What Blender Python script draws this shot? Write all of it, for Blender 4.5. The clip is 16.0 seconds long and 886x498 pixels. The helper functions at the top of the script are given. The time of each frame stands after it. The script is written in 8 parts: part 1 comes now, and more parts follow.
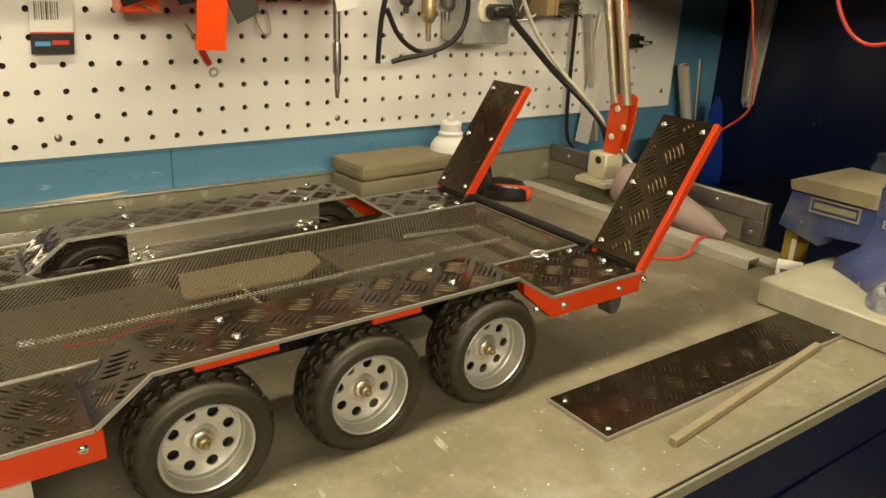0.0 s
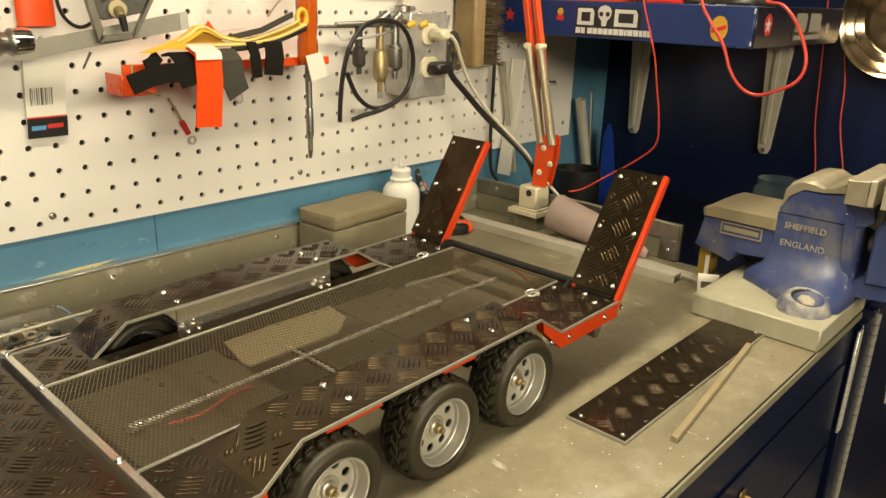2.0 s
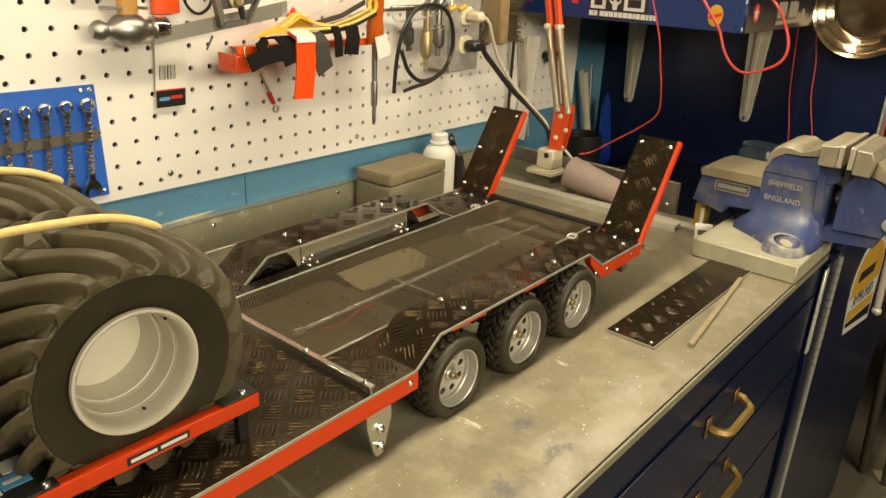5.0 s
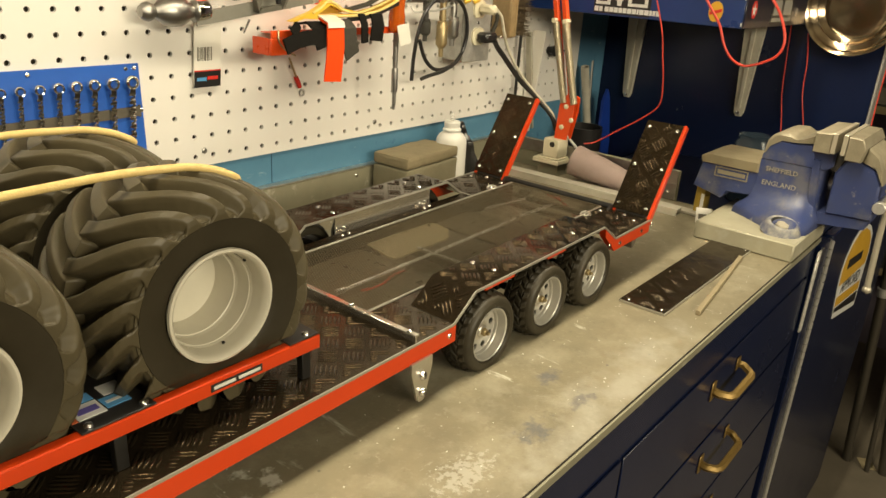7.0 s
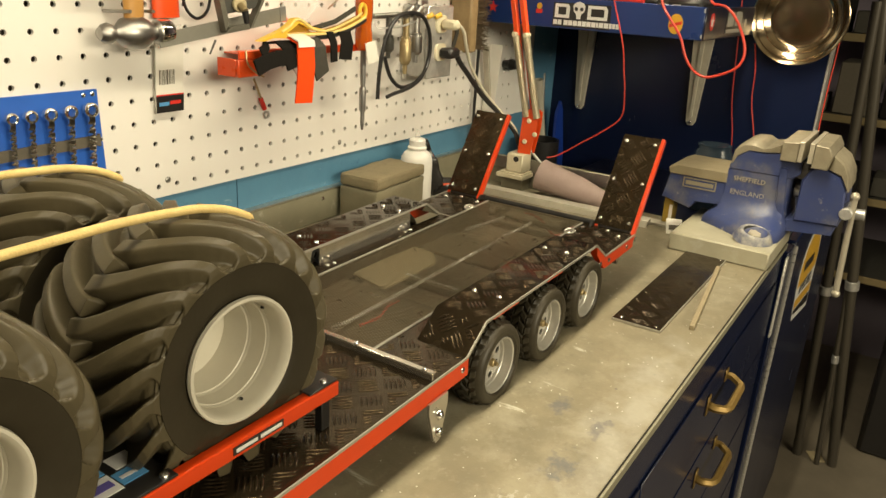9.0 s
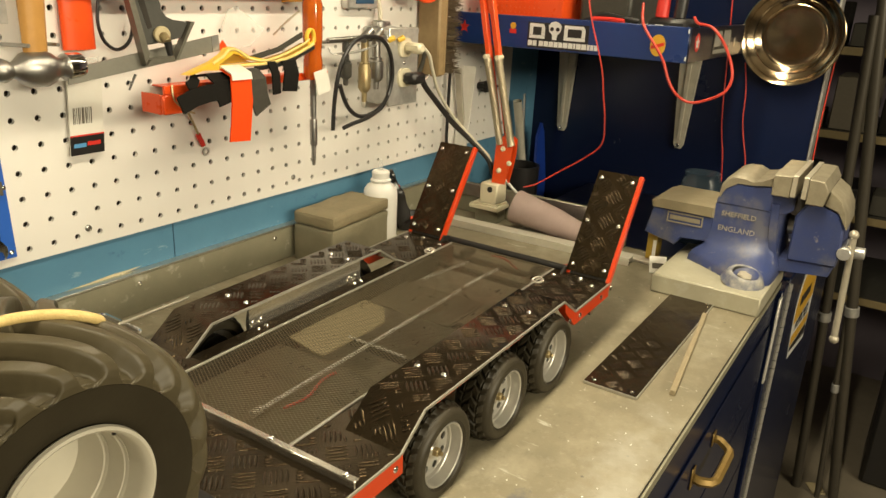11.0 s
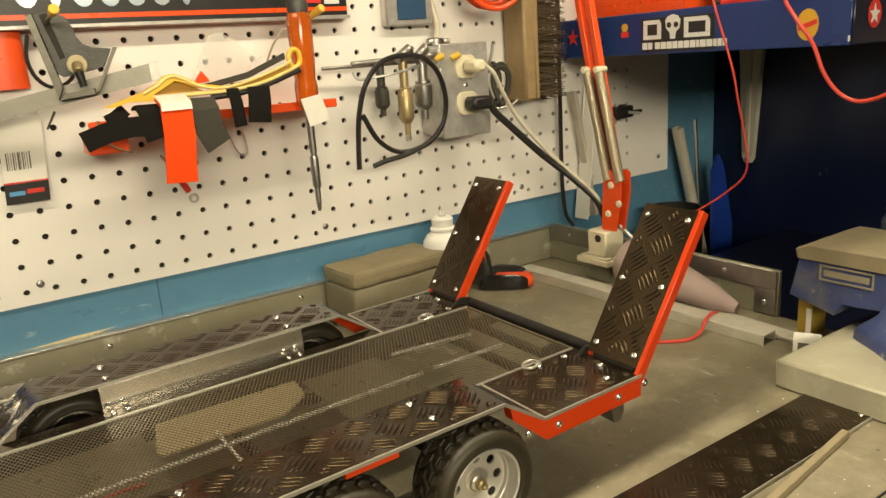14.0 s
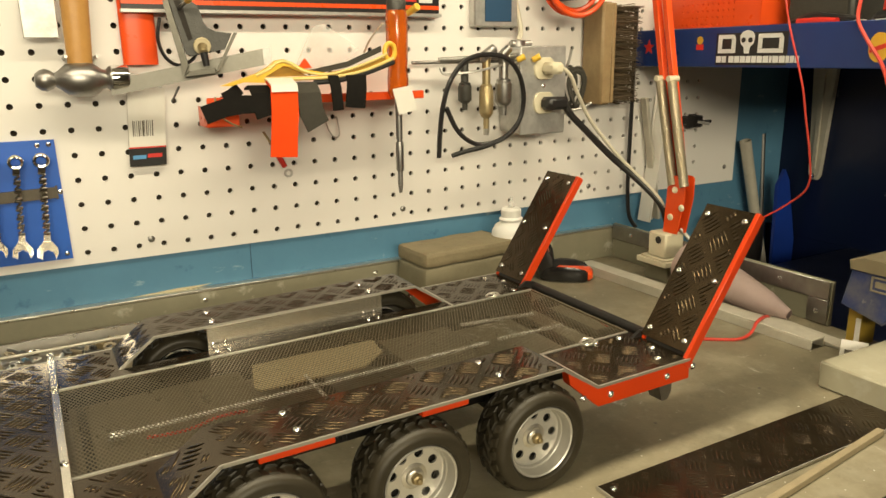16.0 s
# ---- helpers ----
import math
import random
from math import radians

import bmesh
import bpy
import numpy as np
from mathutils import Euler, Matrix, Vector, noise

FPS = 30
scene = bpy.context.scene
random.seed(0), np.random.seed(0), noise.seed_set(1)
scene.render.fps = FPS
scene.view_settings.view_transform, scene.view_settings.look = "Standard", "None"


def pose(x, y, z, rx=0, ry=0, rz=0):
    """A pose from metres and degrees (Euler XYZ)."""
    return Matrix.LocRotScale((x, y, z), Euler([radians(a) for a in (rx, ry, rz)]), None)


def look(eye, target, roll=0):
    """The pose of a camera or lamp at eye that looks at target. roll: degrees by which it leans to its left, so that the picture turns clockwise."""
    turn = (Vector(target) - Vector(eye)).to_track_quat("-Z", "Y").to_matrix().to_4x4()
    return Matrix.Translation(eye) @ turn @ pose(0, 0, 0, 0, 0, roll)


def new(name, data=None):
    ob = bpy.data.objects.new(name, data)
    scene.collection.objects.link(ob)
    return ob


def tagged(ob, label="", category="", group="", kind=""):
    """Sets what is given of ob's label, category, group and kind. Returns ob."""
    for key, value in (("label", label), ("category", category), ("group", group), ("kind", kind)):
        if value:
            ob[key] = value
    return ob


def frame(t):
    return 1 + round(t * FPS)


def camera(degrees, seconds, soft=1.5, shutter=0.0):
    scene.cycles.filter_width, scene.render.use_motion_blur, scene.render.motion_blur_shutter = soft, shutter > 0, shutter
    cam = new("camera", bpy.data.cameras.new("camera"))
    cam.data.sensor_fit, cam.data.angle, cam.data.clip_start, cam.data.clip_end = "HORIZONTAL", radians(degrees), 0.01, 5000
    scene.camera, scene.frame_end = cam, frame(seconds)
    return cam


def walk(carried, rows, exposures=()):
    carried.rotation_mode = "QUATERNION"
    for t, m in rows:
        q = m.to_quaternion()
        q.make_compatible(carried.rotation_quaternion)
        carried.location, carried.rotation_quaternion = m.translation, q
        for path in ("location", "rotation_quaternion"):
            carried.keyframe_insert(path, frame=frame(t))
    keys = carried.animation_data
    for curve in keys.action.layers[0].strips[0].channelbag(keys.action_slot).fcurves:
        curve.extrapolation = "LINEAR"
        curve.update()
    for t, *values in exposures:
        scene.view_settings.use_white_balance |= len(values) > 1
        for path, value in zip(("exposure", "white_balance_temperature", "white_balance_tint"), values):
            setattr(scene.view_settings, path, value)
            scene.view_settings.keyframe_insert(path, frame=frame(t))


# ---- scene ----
cam = camera(61.6, 16.0)
PATH = [
    (0, (-0.111, -0.803, 1.166), (0.993, 0.722, 0.489), 2.5),
    (0.5, (-0.118, -0.81, 1.168), (0.998, 0.705, 0.487), 2.6),
    (1, (-0.168, -0.796, 1.186), (1.034, 0.647, 0.499), 3.9),
    (1.5, (-0.227, -0.777, 1.208), (1.107, 0.553, 0.537), 3.1),
    (2, (-0.26, -0.773, 1.229), (1.134, 0.506, 0.581), 1.8),
    (2.5, (-0.295, -0.769, 1.225), (1.13, 0.445, 0.521), 3.0),
    (3, (-0.373, -0.757, 1.245), (1.091, 0.393, 0.513), 4.3),
    (3.5, (-0.428, -0.766, 1.263), (1.04, 0.366, 0.512), 3.8),
    (4, (-0.442, -0.777, 1.263), (0.996, 0.387, 0.505), 3.4),
    (4.2, (-0.438, -0.781, 1.266), (0.993, 0.393, 0.508), 3.2),
    (6.3, (-0.509, -0.817, 1.259), (0.94, 0.365, 0.548), 2.3),
    (6.5, (-0.519, -0.812, 1.257), (0.939, 0.354, 0.539), 2.9),
    (7, (-0.525, -0.804, 1.248), (0.941, 0.348, 0.524), 3.7),
    (7.5, (-0.535, -0.773, 1.252), (0.985, 0.316, 0.543), 4.6),
    (8, (-0.539, -0.764, 1.248), (1.01, 0.299, 0.562), 3.8),
    (10.3, (-0.505, -0.689, 1.252), (1.105, 0.273, 0.556), 3.8),
    (10.5, (-0.493, -0.696, 1.261), (1.105, 0.283, 0.563), 3.2),
    (11, (-0.425, -0.715, 1.266), (1.167, 0.296, 0.598), 2.9),
    (11.5, (-0.359, -0.736, 1.262), (1.173, 0.384, 0.632), 1.5),
    (12, (-0.272, -0.757, 1.241), (1.124, 0.554, 0.664), -0.4),
    (12.5, (-0.177, -0.779, 1.214), (1.104, 0.665, 0.686), -3.6),
    (13, (-0.096, -0.789, 1.2), (1.142, 0.693, 0.682), -2.9),
    (13.5, (-0.062, -0.788, 1.192), (1.097, 0.759, 0.679), -3.6),
    (14, (-0.059, -0.794, 1.196), (1.013, 0.816, 0.686), -4.0),
    (14.5, (-0.065, -0.791, 1.192), (0.959, 0.853, 0.694), -3.8),
    (15, (-0.074, -0.796, 1.192), (0.923, 0.864, 0.692), -3.5),
    (15.5, (-0.08, -0.808, 1.194), (0.917, 0.85, 0.686), -2.6),
    (16, (-0.107, -0.84, 1.196), (0.838, 0.849, 0.691), -0.7),
]
# the slow drift of the exposure, in stops
EXPOSURES = [(0, -0.28), (1.5, -0.14), (3, -0.02), (4.2, -0.07), (8.2, -0.06), (11.5, -0.05), (12.5, -0.32), (13.5, -0.20), (15, -0.18), (16, -0.14)]
walk(cam, [(t, look(eye, target, roll)) for t, eye, target, roll in PATH], EXPOSURES)

# ---- light ----
world = bpy.data.worlds.new("room_light")
scene.world = world
world.use_nodes = True
wbg = world.node_tree.nodes["Background"]
wbg.inputs["Color"].default_value = (1.0, 0.78, 0.5, 1)
wbg.inputs["Strength"].default_value = 0.08


def area_lamp(name, at, target, sx, sy, watts, color):
    data = bpy.data.lights.new(name, "AREA")
    data.shape, data.size, data.size_y, data.energy, data.color = "RECTANGLE", sx, sy, watts, color
    ob = new(name, data)
    ob.matrix_basis = look(at, target)
    return ob


WARM = (1.0, 0.88, 0.62)
# added fill from the front for the pegboard and front faces, no known fixture
area_lamp("front_fill_light", (-0.4, -2.6, 1.75), (0.2, -0.1, 1.10), 1.8, 0.4, 55, WARM)
# unseen narrow lamp, added above the soffit edge to light only the bench front
area_lamp("bench_edge_light", (-0.25, -0.50, 2.5), (-0.25, -0.49, 1.0), 1.3, 0.03, 29, WARM)
# added fill just below the soffit, brightens pegboard and trailer deck
area_lamp("under_soffit_fill", (0.16, -0.43, 1.63), (0.16, -0.28, 0.9), 1.6, 0.05, 9.2, WARM)

# ---- materials ----
def mat(name, color, rough=0.5, metal=0.0, color2=None, scale=18.0, amount=0.5, fine=350.0, bump=0.0, spec=0.5, rvar=0.1, sharp=0.0, coat=0.0, tint=None):
    """Two scales of variation: patches between two colours, and a fine grain in roughness and relief."""
    m = bpy.data.materials.new(name)
    m.use_nodes = True
    nt = m.node_tree
    b = nt.nodes["Principled BSDF"]
    tc = nt.nodes.new("ShaderNodeTexCoord")
    n1 = nt.nodes.new("ShaderNodeTexNoise")
    n1.inputs["Scale"].default_value, n1.inputs["Detail"].default_value, n1.inputs["Roughness"].default_value = scale, 6, 0.65
    n2 = nt.nodes.new("ShaderNodeTexNoise")
    n2.inputs["Scale"].default_value, n2.inputs["Detail"].default_value = fine, 3
    nt.links.new(tc.outputs["Object"], n1.inputs["Vector"])
    nt.links.new(tc.outputs["Object"], n2.inputs["Vector"])
    c2 = color2 or tuple(c * 0.72 for c in color)
    ramp = nt.nodes.new("ShaderNodeMapRange")
    lo = 0.5 - 0.22 * (1 - sharp)
    ramp.inputs["From Min"].default_value, ramp.inputs["From Max"].default_value = lo, 1 - lo + 0.02
    ramp.inputs["To Max"].default_value = amount
    nt.links.new(n1.outputs["Fac"], ramp.inputs["Value"])
    mix = nt.nodes.new("ShaderNodeMix")
    mix.data_type = "RGBA"
    mix.inputs["A"].default_value, mix.inputs["B"].default_value = (*color, 1), (*c2, 1)
    nt.links.new(ramp.outputs["Result"], mix.inputs["Factor"])
    nt.links.new(mix.outputs["Result"], b.inputs["Base Color"])
    rr = nt.nodes.new("ShaderNodeMapRange")
    rr.inputs["To Min"].default_value, rr.inputs["To Max"].default_value = max(rough - rvar, 0.03), min(rough + rvar, 1)
    nt.links.new(n1.outputs["Fac"], rr.inputs["Value"])
    nt.links.new(rr.outputs["Result"], b.inputs["Roughness"])
    b.inputs["Metallic"].default_value = metal
    b.inputs["Specular IOR Level"].default_value = spec
    b.inputs["Coat Weight"].default_value = coat
    if tint:
        b.inputs["Specular Tint"].default_value = (*tint, 1)
    if bump:
        bp = nt.nodes.new("ShaderNodeBump")
        bp.inputs["Strength"].default_value, bp.inputs["Distance"].default_value = bump, 0.001
        nt.links.new(n2.outputs["Fac"], bp.inputs["Height"])
        nt.links.new(bp.outputs["Normal"], b.inputs["Normal"])
    return m


def overlay(m, color, scale, lo, hi, amount=1.0, dots=False, stretch=(1, 1, 1), detail=5.0):
    """Wear over a material's colour: patches of noise, or small dots."""
    nt = m.node_tree
    b = nt.nodes["Principled BSDF"]
    was = b.inputs["Base Color"].links[0].from_socket
    tc = nt.nodes.new("ShaderNodeTexCoord")
    mp = nt.nodes.new("ShaderNodeMapping")
    mp.inputs["Scale"].default_value = stretch
    mp.inputs["Location"].default_value = (scale * 0.37, scale * 0.11, 0.3)
    nt.links.new(tc.outputs["Object"], mp.inputs["Vector"])
    rg = nt.nodes.new("ShaderNodeMapRange")
    rg.inputs["From Min"].default_value, rg.inputs["From Max"].default_value = lo, hi
    if dots:
        tx = nt.nodes.new("ShaderNodeTexVoronoi")
        out = tx.outputs["Distance"]
        rg.inputs["To Min"].default_value, rg.inputs["To Max"].default_value = amount, 0.0
    else:
        tx = nt.nodes.new("ShaderNodeTexNoise")
        tx.inputs["Detail"].default_value = detail
        tx.inputs["Roughness"].default_value = 0.65
        out = tx.outputs["Fac"]
        rg.inputs["To Max"].default_value = amount
    tx.inputs["Scale"].default_value = scale
    nt.links.new(mp.outputs["Vector"], tx.inputs["Vector"])
    nt.links.new(out, rg.inputs["Value"])
    mix = nt.nodes.new("ShaderNodeMix")
    mix.data_type = "RGBA"
    nt.links.new(rg.outputs["Result"], mix.inputs["Factor"])
    nt.links.new(was, mix.inputs["A"])
    mix.inputs["B"].default_value = (*color, 1)
    nt.links.new(mix.outputs["Result"], b.inputs["Base Color"])
    return m


M_peg = mat("white_pegboard", (0.80, 0.775, 0.74), 0.45, color2=(0.72, 0.685, 0.62), scale=5, amount=0.5, bump=0.05)
M_hollow = mat("hollow_shade_brown", (0.075, 0.060, 0.040), 0.9, color2=(0.04, 0.033, 0.022), scale=9)
M_dark = mat("dark_recess", (0.03, 0.025, 0.02), 0.9)
M_bluewall = mat("blue_wall_paint", (0.092, 0.228, 0.352), 0.45, color2=(0.070, 0.180, 0.29), scale=14, amount=0.8, bump=0.25, fine=90)
overlay(M_bluewall, (0.30, 0.42, 0.50), 60, 0.64, 0.70, 0.6, stretch=(0.4, 1, 1))
overlay(M_bluewall, (0.03, 0.10, 0.20), 25, 0.62, 0.70, 0.6)
M_bench = mat("bench_top_paint", (0.216, 0.187, 0.123), 0.42, color2=(0.163, 0.141, 0.092), scale=14, amount=0.9, bump=0.15, fine=420, rvar=0.15)
overlay(M_bench, (0.114, 0.099, 0.065), 6, 0.50, 0.68, 0.6, detail=9.0)
overlay(M_bench, (0.299, 0.268, 0.189), 15, 0.50, 0.66, 0.6, detail=10.0)
overlay(M_bench, (0.387, 0.361, 0.277), 5, 0.54, 0.70, 0.7, detail=14.0)
overlay(M_bench, (0.334, 0.304, 0.233), 150, 0.58, 0.74, 0.35, detail=3.0)
overlay(M_bench, (0.106, 0.092, 0.065), 110, 0.60, 0.74, 0.35, detail=3.0)
overlay(M_bench, (0.079, 0.079, 0.097), 19, 0.68, 0.73, 0.5, detail=10.0)
overlay(M_bench, (0.528, 0.510, 0.431), 60, 0.68, 0.74, 0.5, stretch=(0.25, 1, 1))
overlay(M_bench, (0.528, 0.510, 0.431), 55, 0.66, 0.72, 0.7, stretch=(1, 0.2, 1))
overlay(M_bench, (0.651, 0.634, 0.554), 9, 0.655, 0.69, 0.75, detail=14.0)
overlay(M_bench, (0.634, 0.616, 0.546), 60, 0.03, 0.055, 0.9, dots=True)
overlay(M_bench, (0.035, 0.035, 0.035), 31, 0.03, 0.06, 0.8, dots=True)
M_olive = mat("olive_grey_paint", (0.23, 0.215, 0.15), 0.45, color2=(0.165, 0.155, 0.105), scale=30, amount=0.6, bump=0.1)
overlay(M_olive, (0.46, 0.44, 0.36), 40, 0.60, 0.70, 0.6)
M_navy = mat("navy_gloss_paint", (0.0065, 0.0115, 0.040), 0.24, spec=0.32, color2=(0.0045, 0.008, 0.027), scale=6, amount=0.7, bump=0.06, fine=60)
overlay(M_navy, (0.20, 0.21, 0.22), 55, 0.70, 0.76, 0.5, stretch=(1, 1, 0.5))
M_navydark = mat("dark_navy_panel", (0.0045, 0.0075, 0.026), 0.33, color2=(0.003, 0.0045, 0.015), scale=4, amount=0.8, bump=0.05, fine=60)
M_plate = mat("black_checker_plate", (0.011, 0.008, 0.005), 0.17, color2=(0.024, 0.018, 0.010), scale=40, amount=0.6, spec=0.55, rvar=0.06, bump=0.03, tint=(1.0, 0.70, 0.38))
M_edge = mat("cut_aluminium_edge", (0.50, 0.48, 0.42), 0.4, 0.7, scale=120)
M_polished = mat("polished_aluminium", (0.76, 0.73, 0.66), 0.20, 0.92, color2=(0.62, 0.59, 0.52), scale=50, amount=0.6, rvar=0.04)
M_alu = mat("bright_aluminium", (0.70, 0.68, 0.62), 0.30, 0.9, color2=(0.55, 0.52, 0.46), scale=60, amount=0.7, rvar=0.10)
M_steel = mat("dull_steel", (0.42, 0.41, 0.39), 0.38, 1.0, color2=(0.28, 0.26, 0.24), scale=70, amount=0.7, rvar=0.12, bump=0.08)
M_chrome = mat("chrome", (0.85, 0.85, 0.85), 0.08, 1.0, color2=(0.7, 0.69, 0.66), scale=50, rvar=0.05)
M_brass = mat("brass_fitting", (0.42, 0.34, 0.19), 0.38, 0.7, color2=(0.36, 0.26, 0.12), scale=80)
M_mesh = mat("grey_metal_mesh", (0.22, 0.185, 0.12), 0.30, 0.6, color2=(0.14, 0.115, 0.074), scale=90)
M_red = mat("red_gloss_paint", (0.62, 0.050, 0.005), 0.30, spec=0.35, color2=(0.53, 0.040, 0.005), scale=40, amount=0.6, bump=0.03, rvar=0.06)
M_rubber = mat("black_rubber", (0.022, 0.018, 0.011), 0.45, color2=(0.044, 0.037, 0.023), scale=38, amount=0.9, bump=0.15, spec=0.35)
M_tyre = mat("dusty_tyre_rubber", (0.060, 0.049, 0.027), 0.42, color2=(0.094, 0.077, 0.044), scale=22, amount=0.9, bump=0.10, spec=0.32)
M_sidewall = mat("black_sidewall_rubber", (0.026, 0.021, 0.012), 0.55, color2=(0.040, 0.033, 0.020), scale=30, amount=0.8, bump=0.10, spec=0.18)
M_rim = mat("silver_wheel_paint", (0.60, 0.585, 0.54), 0.36, 0.6, color2=(0.50, 0.485, 0.44), scale=80, amount=0.6)
M_cream = mat("cream_rim_plastic", (0.58, 0.55, 0.46), 0.38, color2=(0.49, 0.455, 0.37), scale=35, amount=0.6, bump=0.04)
M_black = mat("black_plastic", (0.014, 0.013, 0.013), 0.35, color2=(0.024, 0.022, 0.021), scale=50)
M_blacksteel = mat("black_painted_steel", (0.012, 0.011, 0.010), 0.45, spec=0.3, color2=(0.03, 0.028, 0.026), scale=60, bump=0.05)
M_whiteplastic = mat("white_plastic", (0.80, 0.79, 0.75), 0.35, color2=(0.72, 0.70, 0.64), scale=30)
M_wirered = mat("red_wire_insulation", (0.58, 0.055, 0.035), 0.4, scale=90)
M_wood = mat("pale_wood", (0.33, 0.28, 0.19), 0.65, color2=(0.24, 0.19, 0.125), scale=60, amount=0.7, bump=0.2)
M_patch = mat("tan_primer", (0.48, 0.40, 0.24), 0.5, color2=(0.39, 0.32, 0.19), scale=60)


def stain(m, color, at, size, scale, lo, hi, amount=1.0):
    """A blotch of its own place and size: noise within a soft round of half widths size."""
    nt = m.node_tree
    b = nt.nodes["Principled BSDF"]
    was = b.inputs["Base Color"].links[0].from_socket
    tc = nt.nodes.new("ShaderNodeTexCoord")
    mp = nt.nodes.new("ShaderNodeMapping")
    mp.inputs["Scale"].default_value = (1 / size[0], 1 / size[1], 0)
    mp.inputs["Location"].default_value = (-at[0] / size[0], -at[1] / size[1], 0)
    nt.links.new(tc.outputs["Object"], mp.inputs["Vector"])
    far = nt.nodes.new("ShaderNodeVectorMath")
    far.operation = "LENGTH"
    nt.links.new(mp.outputs["Vector"], far.inputs[0])
    tx = nt.nodes.new("ShaderNodeTexNoise")
    tx.inputs["Scale"].default_value, tx.inputs["Detail"].default_value, tx.inputs["Roughness"].default_value = scale, 8, 0.65
    nt.links.new(tc.outputs["Object"], tx.inputs["Vector"])
    less = nt.nodes.new("ShaderNodeMath")
    less.operation, less.inputs[1].default_value = "MULTIPLY_ADD", -0.22
    nt.links.new(far.outputs["Value"], less.inputs[0])
    nt.links.new(tx.outputs["Fac"], less.inputs[2])
    rg = nt.nodes.new("ShaderNodeMapRange")
    rg.inputs["From Min"].default_value, rg.inputs["From Max"].default_value, rg.inputs["To Max"].default_value = lo - 0.16, hi - 0.16, amount
    nt.links.new(less.outputs["Value"], rg.inputs["Value"])
    mix = nt.nodes.new("ShaderNodeMix")
    mix.data_type = "RGBA"
    nt.links.new(rg.outputs["Result"], mix.inputs["Factor"])
    nt.links.new(was, mix.inputs["A"])
    mix.inputs["B"].default_value = (*color, 1)
    nt.links.new(mix.outputs["Result"], b.inputs["Base Color"])


stain(M_bench, (0.44, 0.42, 0.36), (0.05, -0.572), (0.13, 0.026), 28, 0.34, 0.66, 0.45)
stain(M_bench, (0.42, 0.40, 0.35), (-0.152, -0.545), (0.036, 0.020), 190, 0.50, 0.57, 0.55)
stain(M_bench, (0.085, 0.085, 0.10), (0.011, -0.516), (0.016, 0.008), 90, 0.40, 0.58, 0.65)
stain(M_bench, (0.085, 0.085, 0.10), (-0.069, -0.552), (0.020, 0.010), 90, 0.42, 0.58, 0.65)
stain(M_bench, (0.085, 0.085, 0.10), (0.0, -0.555), (0.018, 0.009), 80, 0.42, 0.58, 0.6)


